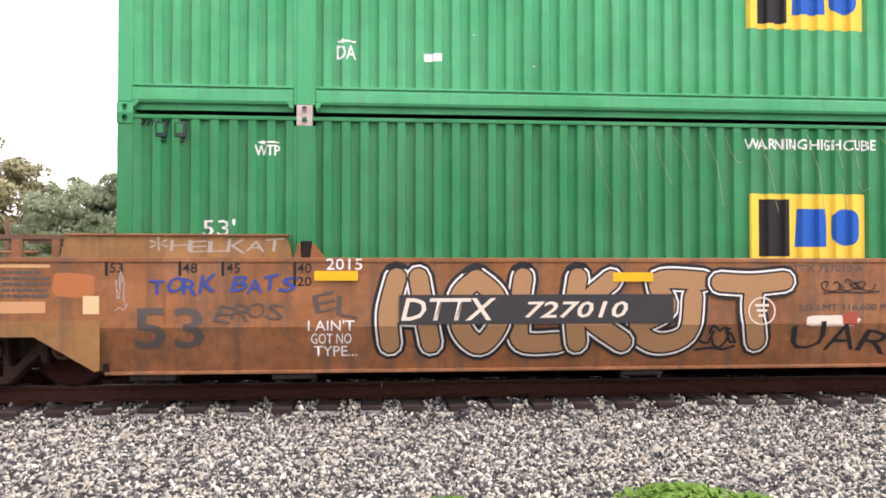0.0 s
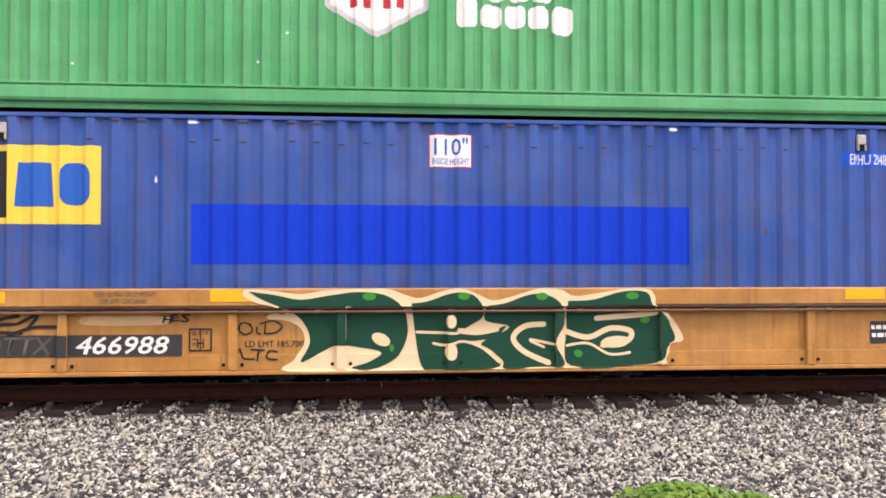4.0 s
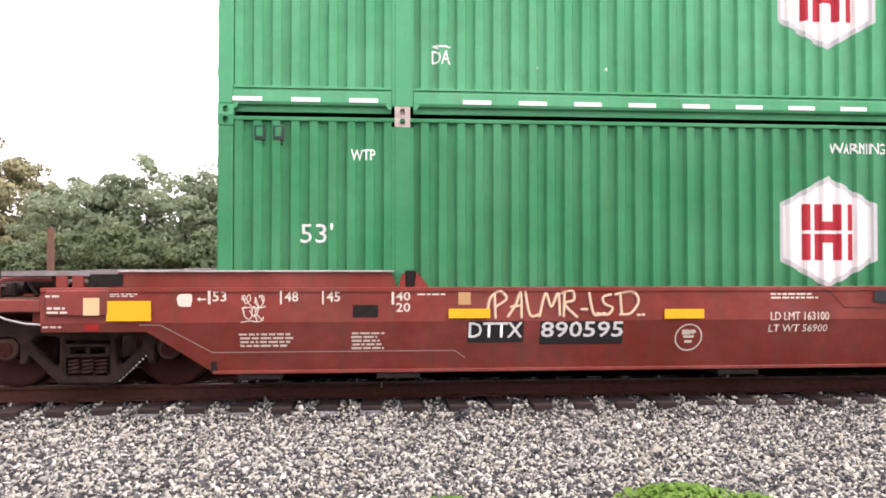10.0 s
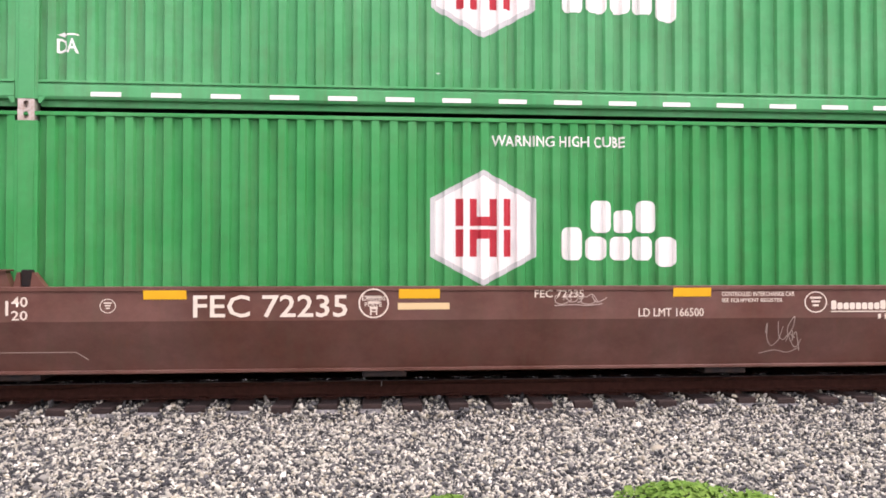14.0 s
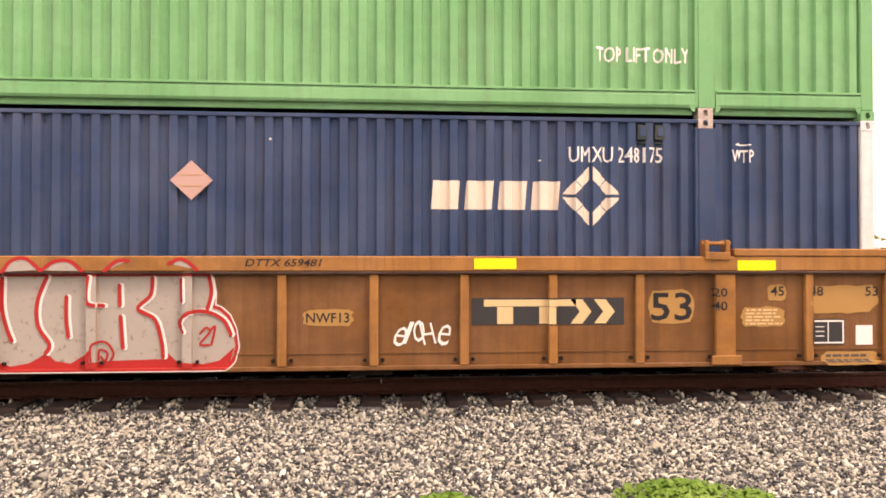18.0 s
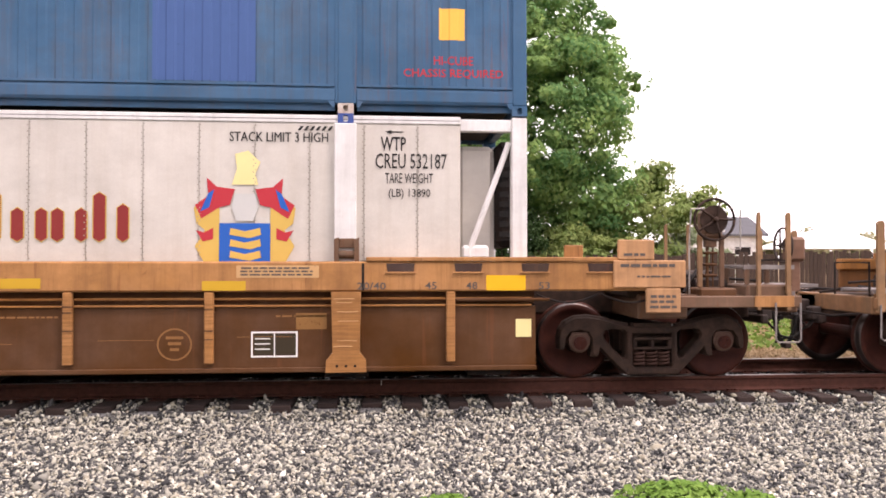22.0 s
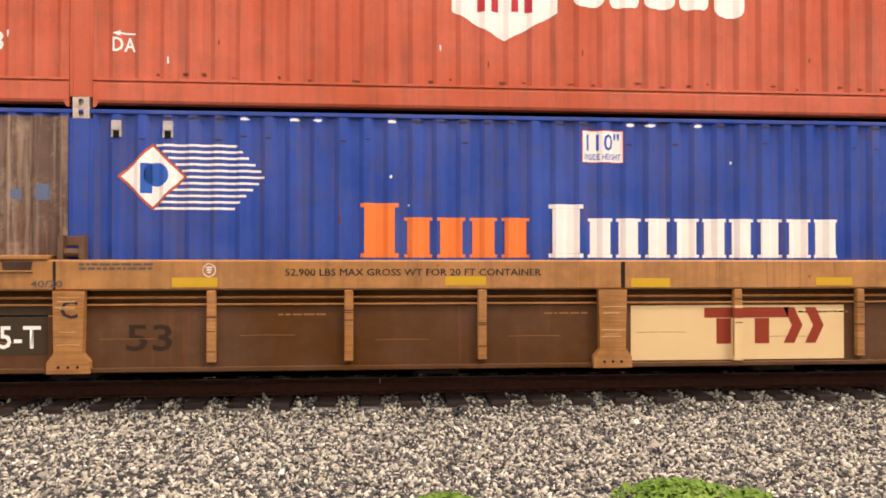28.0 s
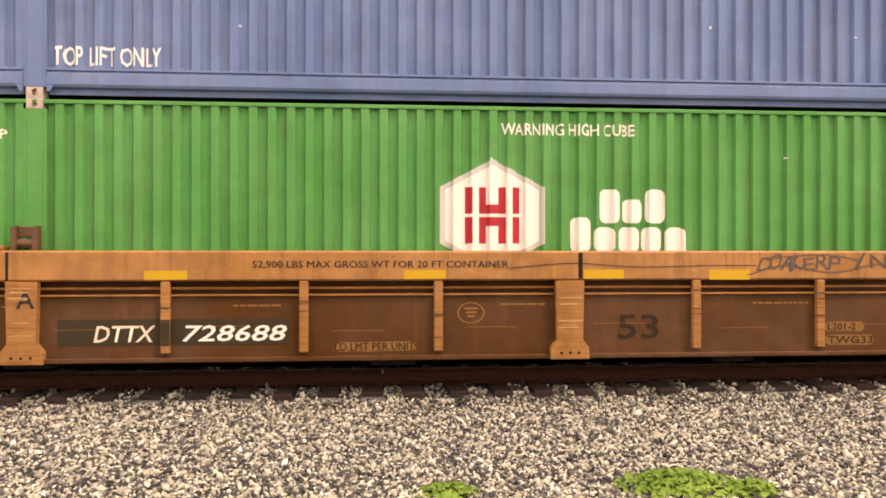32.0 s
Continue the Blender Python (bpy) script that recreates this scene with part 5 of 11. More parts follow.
tube(b, [(-9.3, -SIDE - 0.022, 0.893), (9.3, -SIDE - 0.022, 0.893)], 0.015, 8)
pipe = part("train_pipe", b, RUST_TAN, car_b, "rusty air pipe under the chord", True)
for k in range(13):
    b = bmesh.new()
    rod(b, (-8.9 + 1.48 * k - 0.03, -SIDE - 0.022, 0.893), (-8.9 + 1.48 * k + 0.03, -SIDE - 0.022, 0.893), 0.023, 10)
    part("collar", b, RUST_TAN, pipe)
for e in (-1, 1):
    for x in (7.40, 6.62):
        part("bottom_gusset", cube(e * x - 0.035, e * x + 0.035, -SIDE + 0.0, -SIDE + 0.046, 0.215, 0.43, 0.012), YELLOW_B, car_b)
    for x in (7.16, 6.40):
        part("weld_seam", cube(e * x - 0.006, e * x + 0.006, -SIDE + 0.053, -SIDE + 0.0595, 0.43, 0.92, 0.002), RUST_TAN, car_b)
    part("card_holder", cube(e * 7.325 - 0.085, e * 7.325 + 0.085, -SIDE + 0.05, -SIDE + 0.0595, 0.55, 0.735, 0.003), RUST_TAN, car_b)
    part("card", cube(e * 7.325 - 0.072, e * 7.325 + 0.072, -SIDE + 0.046, -SIDE + 0.0495, 0.563, 0.722, 0.001), INK_TANCARD, car_b, "faded tan card")
# Mustard plates paint the shade on the chord's sloping face.
for x0, x1, m in ((-9.12, -8.18, INK_Y), (-8.0, -7.41, None), (-7.2, -6.88, None)):
    part("reflector" if m else "chord_plate", cube(x0, x1, -SIDE - 0.0135, -SIDE - 0.0105, 1.0, 1.13), m or SHADE_MUSTARD, car_b)
cuts_b, rises_b, depth_b = SURF[car_b.name]
SURF[car_b.name] = (cuts_b, rises_b + [0.4199, 0.4201], lambda x, z: min(depth_b(x, z), -SIDE + 0.0345) if 0.246 <= z < 0.42 else depth_b(x, z))
bx = part("bracket_box", cube(-7.86, -7.60, -SIDE - 0.02, -SIDE + 0.058, 0.53, 0.71, 0.02), YELLOW_B, car_b)
part("box_mouth", cube(-7.83, -7.63, -SIDE - 0.024, -SIDE - 0.021, 0.56, 0.66), IRON, bx)
for x in (-9.62, -7.1, 9.62, 7.1):
    part("upright_rib", cube(x - 0.05, x + 0.05, -SIDE + 0.03, -SIDE + 0.058, 0.25 if abs(x) < 8 else 0.83, 0.43 if abs(x) < 8 else 0.95, 0.006), YELLOW_B, car_b)
car_c = smooth_car(-41.45, "oxide red plate-sided well car with leafy graffiti", RED_C, 1.155, 1.335, 0.785, 1.95, 9.05, ((0.05, 0.034),), (1,))
car_d = smooth_car(-64.73, "dark brown plate-sided well car with white stencils", BROWN_D, 1.15, 1.33, 0.785, 1.95, 9.6, ((0.05, 0.036),), (-1,))
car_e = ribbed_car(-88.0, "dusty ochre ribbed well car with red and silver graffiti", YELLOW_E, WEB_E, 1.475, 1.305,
                   [-8.1] + [-7.12 + 1.0171 * k for k in range(15)] + [8.1], (-6.1, 6.1), 8.13, 9.4, 0.8, 9.78, (6.2, 9.15, 1.565), 1.91)


def unit_car(uc, label, left_truck, right_truck, right_end, left_end):
    """One platform of an articulated car: deep top chord, thin ribs, wide posts with feet, square well ends."""
    car = train_thing("well_car", uc, 0, label, "rail car", "well cars of the train")
    top, lip = 1.43, 1.095
    xl, xr = left_end, right_end
    ribs = [(x, 0.05, 0.009) for x in (-7.15, -4.5, -3.0, -1.5, 1.5, 3.0, 4.5, 7.17)] + [(x, 0.16, 0.031) for x in (-6.0, 0.0, 6.0)]
    SURF[car.name] = ([x + d * w + e for x, w, p in ribs for d in (-1, 1) for e in (-0.001, 0.001)], [lip - 0.002, lip + 0.002],
                      lambda x, z: -SIDE - 0.011 if z > lip else min([-SIDE + 0.069] + [-SIDE - p for c, w, p in ribs if abs(x - c) < w + 0.0004]))
    for s in (-1, 1):
        m = pose(0, 0, 0) if s < 0 else Matrix.Diagonal((1, -1, 1, 1))
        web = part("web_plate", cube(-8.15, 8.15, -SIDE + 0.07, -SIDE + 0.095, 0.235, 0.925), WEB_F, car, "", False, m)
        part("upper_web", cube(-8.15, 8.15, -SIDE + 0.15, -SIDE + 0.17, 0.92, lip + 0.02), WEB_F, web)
        part("top_chord", cube(xl, xr, -SIDE - 0.01, -SIDE + 0.17, lip, top, 0.02), TAN_F, web)
        part("stringer", cube(-8.1, 8.1, -SIDE + 0.035, -SIDE + 0.149, 0.926, 0.945, 0.004), YELLOW_E, web)
        pp = bmesh.new()
        tube(pp, [(-8.1, -SIDE + 0.075, 1.012), (8.1, -SIDE + 0.075, 1.012)], 0.014)
        part("stringer_pipe", pp, YELLOW_E, web)
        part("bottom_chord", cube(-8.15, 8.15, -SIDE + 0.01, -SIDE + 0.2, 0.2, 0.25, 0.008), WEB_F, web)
        for x in (-7.15, -4.5, -3.0, -1.5, 1.5, 3.0, 4.5, 7.17):
            p = bmesh.new()
            box(p, x - 0.05, x + 0.05, -SIDE - 0.008, -SIDE + 0.066, 0.30, lip - 0.002, 0.012)
            part("rib", p, TAN_POST, web)
        for x in (-6.0, 0.0, 6.0):
            p = bmesh.new()
            prism(p, [(x - 0.165, lip - 0.002), (x - 0.15, 0.42), (x - 0.22, 0.33), (x - 0.225, 0.2), (x + 0.225, 0.2), (x + 0.22, 0.33), (x + 0.15, 0.42), (x + 0.165, lip - 0.002)], -SIDE - 0.03, -SIDE + 0.065)
            part("wide_post", p, TAN_POST, web)
        for e, xe in ((-1, xl), (1, xr)):
            a, b = e * 6.22, xe - e * 0.55
            part("guide_rail", cube(min(a, b), max(a, b), -SIDE - 0.03, -SIDE + 0.2, top + 0.001, top + 0.05, 0.008), TAN_F, web)
            n = 4
            for k in range(n):
                x = a + (b - a) * (k + 0.5) / n
                g = bmesh.new()
                prism(g, [(x - 0.16, top - 0.02), (x + 0.16, top - 0.02), (x + 0.145, top - 0.115), (x - 0.145, top - 0.115)], -SIDE - 0.016, -SIDE - 0.011)
                # Pocket is a flat plate, its inner shade given by the dark colour.
                part("rail_pocket", g, RECESS_SHADE, web)
                part("pocket_sill", cube(x - 0.17, x + 0.17, -SIDE - 0.035, -SIDE - 0.011, top - 0.135, top - 0.116, 0.004), TAN_F, web)
            g = bmesh.new()
            for x0, x1 in ((-0.14, -0.085), (0.085, 0.14)):
                prism(g, [(e * 6 + x0, top + 0.002), (e * 6 + x0, top + 0.25), (e * 6 + x1, top + 0.27), (e * 6 + x1, top + 0.002)], -SIDE + 0.03, -SIDE + 0.15)
            box(g, e * 6 - 0.084, e * 6 + 0.084, -SIDE + 0.10, -SIDE + 0.14, top + 0.15, top + 0.26, 0.006)
            rod(g, (e * 6 - 0.083, -SIDE + 0.09, top + 0.08), (e * 6 + 0.083, -SIDE + 0.09, top + 0.08), 0.045, 10)
            part("locking_bracket", g, RUST_TAN, web)
            part("chord_seam", cube(e * 6.17, e * 6.17 + 0.03, -SIDE - 0.013, -SIDE - 0.0105, lip + 0.01, top - 0.02), IRON, web)
    for x in (left_truck, right_truck):
        if x is not None:
            truck(car, x)
    well_floor(car, 8.12)
    for e, xe in ((-1, xl), (1, xr)):
        part("end_beam", cube(min(e * 8.15, xe), max(e * 8.15, xe), -0.35, 0.35, 0.75, 1.2, 0.03), TRUCK, car)
        part("cross_beam", cube(xe - e * 0.35 - 0.2, xe - e * 0.35 + 0.2, -1.3, 1.3, 1.0, 1.3, 0.03), TRUCK, car)
        if e < 0:
            part("guide_cone", prism(bmesh.new(), [(-8.39, 1.43), (-8.25, 1.43), (-8.28, 1.7), (-8.36, 1.7)], -1.22, -1.18), TAN_F, car)
        pb = bmesh.new()
        tube(pb, [(e * 7.2, -SIDE + 0.02, 1.0), (e * 8.3, -SIDE + 0.02, 1.0)], 0.018)
        part("brake_pipe", pb, WEB_F, car)
    return car


def unit_step(car, x0, x1, post):
    """A side ladder below the top chord with a tall grab post beside it."""
    y = -SIDE - 0.04
    for x in (x0, x1):
        part("hanger", cube(x - 0.045, x + 0.045, y - 0.012, y + 0.02, 0.98, 1.24, 0.006), WEB_F, car)
    r = bmesh.new()
    tube(r, [(x0, y, 1.2), (x0, y, 0.52), (x0 + 0.03, y, 0.49), (x1 - 0.03, y, 0.49), (x1, y, 0.52), (x1, y, 1.2)], 0.011)
    ladder = part("step", r, WALK, car, "bent steel side step")
    for z in (0.86, 1.2):
        b = bmesh.new()
        tube(b, [(x0, y, z), (x1, y, z)], 0.011)
        part("rung", b, WALK, ladder)
    p = part("grab_post", cube(post - 0.03, post + 0.03, -SIDE + 0.05, -SIDE + 0.08, 1.2, 2.09, 0.006), TAN_F, car)
    g = bmesh.new()
    tube(g, [(post, -SIDE + 0.06, 2.06), (post + 0.14, -SIDE + 0.06, 2.05), (post + 0.15, -SIDE + 0.06, 1.98), (post + 0.15, -SIDE + 0.06, 1.6)], 0.012)
    part("grab_iron", g, TAN_F, p)


def joint(car, xa, xb):
    """The articulated joint over a shared truck: dark casting, centre plate, walkway bar, hoses, and the grab on its far side."""
    b = bmesh.new()
    prism(b, [(xa - 0.1, 1.39), (xb + 0.12, 1.39), (xb + 0.12, 1.05), (xb - 0.02, 0.86), (xa + 0.02, 0.86), (xa - 0.1, 1.05)], -1.2, 1.2)
    c = part("joint_casting", b, TRUCK, car, "dark rusty joint casting")
    part("centre_plate", cube((xa + xb) / 2 - 0.5, (xa + xb) / 2 + 0.5, -0.5, 0.5, 0.75, 0.858, 0.03), TRUCK, c)
    for k in range(4):
        x0, x1 = xa + 0.20 + 0.092 * k, xa + 0.282 + 0.092 * k
        v = bmesh.new()
        zz = [1.10 + 0.27 * abs(x - xa - 0.38) / 0.19 for x in (x0, x1)]
        prism(v, [(x0, 1.385), (x1, 1.385), (x1, min(1.38, zz[1])), (x0, min(1.38, zz[0]))], -1.225, -1.205)
        part("joint_web", v, COUPLER, c)
    g = bmesh.new()
    grating(g, xa + 0.1, xb + 0.16, -0.9, -0.55, 1.64, 0.08)
    w = part("walkway_grating", g, WALK, car, "thin grey walkway bar")
    for x in (xa + 0.35, xb + 0.08):
        part("leg", cube(x - 0.025, x + 0.025, -0.75, -0.7, 1.39, 1.6, 0.005), WEB_F, w)
    h = bmesh.new()
    tube(h, [(xa + 0.28, 0.7, 1.4), (xa + 0.28, 0.7, 2.0), (xa + 0.30, 0.7, 2.02), (xa + 0.42, 0.7, 2.02), (xa + 0.42, 0.7, 1.4)], 0.02)
    part("grab_iron", h, WEB_F, car)
    h = bmesh.new()
    tube(h, [(xa - 0.15, -1.0, 1.46), (xa + 0.2, -1.02, 1.49), (xb - 0.1, -1.0, 1.44), (xb + 0.2, -0.95, 1.47)], 0.025)
    part("air_hose", h, RUBBER, car, "black rubber hose", True)


def lathe_ring(x):
    b = bmesh.new()
    rod(b, (x, 0, 0.70), (x, 0, 0.76), 0.45, 24)
    rod(b, (x, 0, 0.761), (x, 0, 0.82), 0.38, 24)
    return b


def plank(car, x0, x1, z0, z1):
    part("wooden_block", cube(x0, x1, -SIDE - 0.04, -SIDE + 0.02, z0, z1, 0.015), TAN_F, car, "tan stowed block")


car_f = unit_car(-111.36, "dusty tan articulated well platform carrying a white box", -9.79, 9.64, 9.83, -9.4)
car_end(car_f, 9.83, 11.3, 1, RUST_TAN, 2.0, deck=1.03, grate=1.05, poles=((0.16, 0.025), (0.52, 0.02)), step_w=0.3, step_z=0.49, pole_mat=DULL_POLE, reach=0.46)
for x0, x1, z0, z1 in ((9.08, 9.51, 1.45, 1.68), (9.03, 9.88, 1.13, 1.445), (9.41, 9.82, 0.84, 1.125)):
    part("sign_plate", cube(x0, x1, -SIDE - 0.05, -SIDE - 0.014, z0, z1, 0.012), SIGN_TAN, car_f)
part("step_box", cube(10.66, 11.22, -1.44, -0.9, 0.96, 1.16, 0.02), RUST_TAN, car_f)
legs_table(car_f, 10.62, 11.24, 1.39, 1.16, -1.44, -0.85, RUST_TAN)
brake_stand(car_f, 10.34, -1.15, 1.6, 2.05, 1, RUST_TAN, True)
for x in (10.2, 10.47):
    part("stand_leg", cube(x - 0.03, x + 0.03, -1.2, -1.16, 1.12, 1.75, 0.008), RUST_TAN if x > 10.3 else DULL_POLE, car_f)
for x, r in ((10.31, 0.02), (10.38, 0.012)):
    b = bmesh.new()
    rod(b, (x, -1.14, 1.1), (x, -1.14, 1.7), r, 8)
    for z in (1.25, 1.38, 1.52):
        box(b, x - 0.045, x + 0.045, -1.18, -1.1, z, z + 0.03, 0.008)
    part("brake_rod", b, WEB_F, car_f)
part("end_tag", cube(10.72, 11.2, -SIDE - 0.012, -SIDE - 0.002, 0.90, 1.03, 0.004), TAN_F, car_f, "tan plate on the end sill")
for x0, x1, z0, z1 in ((9.2, 9.5, 1.45, 1.68), (9.2, 9.88, 1.13, 1.445)):
    part("sign_plate", cube(x0, x1, SIDE + 0.014, SIDE + 0.05, z0, z1, 0.012), TAN_F, car_f)
wg = bmesh.new()
tube(wg, [(10.02, -1.3, 0.97), (10.02, -1.3, 1.62), (10.02, -1.36, 2.05), (10.18, -1.36, 2.06)], 0.01)
part("wheel_guard", wg, GALV, car_f)
wg = bmesh.new()
tube(wg, [(10.5, -1.36, 1.58), (10.62, -1.36, 1.58), (10.62, -1.36, 2.05), (10.5, -1.36, 2.06)], 0.01)
part("wheel_guard", wg, GALV, car_f)
part("gear_base", cube(10.1, 10.55, -1.42, -1.0, 0.955, 1.12, 0.02), WEB_F, car_f)
for k in range(2):
    ch = bmesh.new()
    tube(ch, [(8.15 + 0.75 * k + 0.72 * q, -SIDE + 0.02, 1.06 - 0.1 * math.sin(math.pi * q)) for q in np.linspace(0, 1, 9)], 0.012)
    part("chain", ch, IRON, car_f)
car_g = unit_car(-130.79, "dusty tan articulated well platform with a cream side panel", -9.71, None, 8.78, -9.33)
unit_step(car_g, 8.24, 8.70, 8.72)
joint(car_g, 8.78, 10.03)
air_tank(car_g, 8.98, 9.60, -1.15, 1.62, 0.19, DULL_POLE)
plank(car_g, -8.1, -7.2, 0.59, 0.79)
plank(car_g, 7.22, 8.16, 0.57, 0.77)
car_h = unit_car(-150.22, "dusty tan articulated well platform with scrawled top chord", -9.71, None, 9.36, -9.33)

unit_step(car_h, 8.14, 8.58, 8.60)
joint(car_h, 9.36, 10.1)
air_tank(car_h, 8.85, 9.46, -1.15, 1.62, 0.19, DULL_POLE)
for car, x in ((car_h, 8.85), (car_g, 8.98)):
    eb = part("end_bracket", cube(x, x + 0.28, -1.345, -1.32, 1.43, 1.64, 0.006), TAN_F, car)
    for xe in (x - 0.03, x + 0.28):
        part("bracket_ear", cube(xe, xe + 0.03, -1.37, -1.25, 1.43, 1.70, 0.006), TAN_F, eb)
    part("centre_bowl", lathe_ring(9.95 if car is car_h else 9.62), WHEEL, car)
    vb = bmesh.new()
    for k in range(5):
        xk = x + 0.62 + 0.13 * k
        rod(vb, (xk, -0.9 + 0.05 * (k % 2), 1.4), (xk + 0.02, -0.9, 1.5 + 0.04 * (k % 3)), 0.03 + 0.012 * (k % 2), 8)
        rod(vb, (xk - 0.05, -0.86, 1.47 + 0.02 * (k % 2)), (xk + 0.1, -0.88, 1.5), 0.014, 6)
    part("brake_valve", vb, COUPLER, car, "grimy brake valves on the joint")

# ---------------------------------------------------------------- paint on the train
INK_B2 = flat_paint("blue_touch_up", (0.01, 0.10, 0.55), wear=0.1)
INK_PATCHGREY = flat_paint("grey_touch_up", (0.4, 0.45, 0.5), wear=0.5, under=(0.03, 0.07, 0.3))
INK_TEAL = flat_paint("teal_smear", (0.008, 0.085, 0.085), wear=0.8, under=(0.014, 0.2, 0.066))
INK_LIME = flat_paint("lime_smear", (0.02, 0.5, 0.08), wear=0.6, under=(0.014, 0.2, 0.066))
INK_LABEL = flat_paint("orange_label", (0.85, 0.45, 0.08), wear=0.4)
INK_PATCHBLUE = flat_paint("pale_blue_touch_up", (0.055, 0.11, 0.26), wear=0.5, under=(0.02, 0.075, 0.15))
INK_YEL = flat_paint("cream_yellow_paint", (0.75, 0.6, 0.22), wear=0.25)
INK_BROWN = paint("brown_patched_panel", (0.12, 0.07, 0.05), streak=0.9, rust=0.6, grime=(0.35, 0.25, 0.18))
INK_BROWN2 = flat_paint("dark_red_patch", (0.14, 0.06, 0.05), wear=0.3)
INK_PANEL = flat_paint("dark_panel", (0.045, 0.045, 0.045), wear=0.35)
INK_CREAMY = flat_paint("cream_stencil", (0.72, 0.62, 0.5), wear=0.35)
INK_REDFADE = flat_paint("faded_red_blot", (0.36, 0.08, 0.05), wear=0.5)
INK_PALEWOOD = flat_paint("pale_tan_sticker", (0.55, 0.33, 0.15), wear=0.3)
INK_IRON = IRON
INK_BLOB = flat_paint("tan_overspray", (0.42, 0.235, 0.08), wear=0.35, under=(0.25, 0.115, 0.04))
INK_FADE = flat_paint("faded_stencil", (0.3, 0.25, 0.21), wear=0.7, under=(0.06, 0.05, 0.04))
INK_YDULL = flat_paint("dull_yellow_reflector", (0.55, 0.33, 0.03), wear=0.5)
INK_STICK = flat_paint("pale_yellow_sticker", (0.75, 0.65, 0.3), wear=0.3)
INK_R2 = flat_paint("maroon_paint", (0.26, 0.04, 0.02), wear=0.25)
INK_PALE = flat_paint("pale_grey_border", (0.52, 0.52, 0.49), wear=0.2)
INK_SIGNY = flat_paint("sign_yellow", (0.80, 0.56, 0.07), wear=0.15)
INK_SIGNB = flat_paint("sign_blue", (0.02, 0.11, 0.42), wear=0.15)
INK_ULTRA = flat_paint("ultramarine_patch", (0.0005, 0.042, 0.50), wear=0.25, under=(0.012, 0.07, 0.40))
INK_ORANGE = flat_paint("bright_orange", (0.8, 0.2, 0.05), wear=0.15)
INK_BRICK = flat_paint("brick_red_sign", (0.235, 0.034, 0.03), wear=0.2, under=(0.6, 0.55, 0.5))
INK_GOLD = flat_paint("gold_paint", (0.6, 0.4, 0.1), wear=0.2)
INK_TANFILL = flat_paint("sandy_spray", (0.37, 0.21, 0.10), wear=0.15)
INK_DGREEN = flat_paint("bottle_green_spray", (0.010, 0.062, 0.036), wear=0.1)
INK_MIDGREEN = flat_paint("mid_green_spray", (0.03, 0.26, 0.035), wear=0.2)
INK_PALECREAM = flat_paint("pale_cream_spray", (0.78, 0.60, 0.36), wear=0.2, under=(0.5, 0.25, 0.08))
INK_SILVER = flat_paint("silver_spray", (0.40, 0.36, 0.31), wear=0.9, rough=0.45, under=(0.22, 0.15, 0.10))
INK_SCARLET = flat_paint("scarlet_spray", (0.44, 0.035, 0.03), wear=0.15)
INK_LEAF = flat_paint("sage_spray", (0.13, 0.2, 0.08), wear=0.3)
INK_DLEAF = flat_paint("leaf_green_spray", (0.05, 0.10, 0.035), wear=0.4)
INK_CLAY = flat_paint("clay_spray", (0.37, 0.19, 0.105), wear=0.3)
INK_CHALK = flat_paint("greyish_chalk_paint", (0.40, 0.33, 0.27), wear=0.7, under=(0.3, 0.12, 0.04))
INK_SCRAPE = flat_paint("bright_scrape", (0.55, 0.32, 0.15), wear=0.5, under=(0.42, 0.2, 0.06))
INK_CHALKED = flat_paint("chalky_ochre_patch", (0.56, 0.36, 0.19), wear=0.9, under=(0.53, 0.25, 0.05))
INK_GHOST = flat_paint("worn_dark_stencil", (0.035, 0.02, 0.012), wear=0.6, under=(0.09, 0.036, 0.01))
INK_DUSTY = flat_paint("dusty_tan_smear", (0.24, 0.12, 0.04), wear=1.0, under=(0.11, 0.044, 0.011))
INK_BOARD = flat_paint("faded_brown_board", (0.045, 0.034, 0.02), wear=0.5, under=(0.09, 0.036, 0.01))
INK_PINKISH = flat_paint("faded_pink_card", (0.52, 0.33, 0.28), wear=0.3, under=(0.4, 0.2, 0.15))
INK_WARM = flat_paint("orange_touch_up", (0.42, 0.15, 0.055), wear=0.6, under=(0.33, 0.125, 0.038))
INK_RUB = flat_paint("dark_rub", (0.10, 0.05, 0.025), wear=0.6, under=(0.42, 0.2, 0.06))
INK_SCARLET2 = flat_paint("rust_red_spray", (0.45, 0.1, 0.06), wear=0.4)


def cuts_in(lo, hi, values):
    return [v for v in values if lo + 1e-4 < v < hi - 1e-4]


def lay(name, bm, thing, mat, lift, label=""):
    """Lays flat paint, drawn in x and z, on the side of a thing, following its folds and ribs."""
    if not bm.verts:
        bm.free()
        return None
    xcuts, zcuts, depth = SURF[thing.name]
    xs, zs = [v.co.x for v in bm.verts], [v.co.z for v in bm.verts]
    for x in cuts_in(min(xs), max(xs), xcuts):
        bmesh.ops.bisect_plane(bm, geom=bm.verts[:] + bm.edges[:] + bm.faces[:], dist=1e-5, plane_co=(x, 0, 0), plane_no=(1, 0, 0))
    for z in cuts_in(min(zs), max(zs), zcuts):
        bmesh.ops.bisect_plane(bm, geom=bm.verts[:] + bm.edges[:] + bm.faces[:], dist=1e-5, plane_co=(0, 0, z), plane_no=(0, 0, 1))
    for v in bm.verts:
        v.co.y = depth(v.co.x, v.co.z) - lift - v.co.y
    me = bpy.data.meshes.new(name)
    bm.normal_update()
    for f in bm.faces:
        if f.normal.y > 0:
            f.normal_flip()
    bm.to_mesh(me)
    bm.free()
    me.materials.append(mat)
    return link(name, me, thing, label)


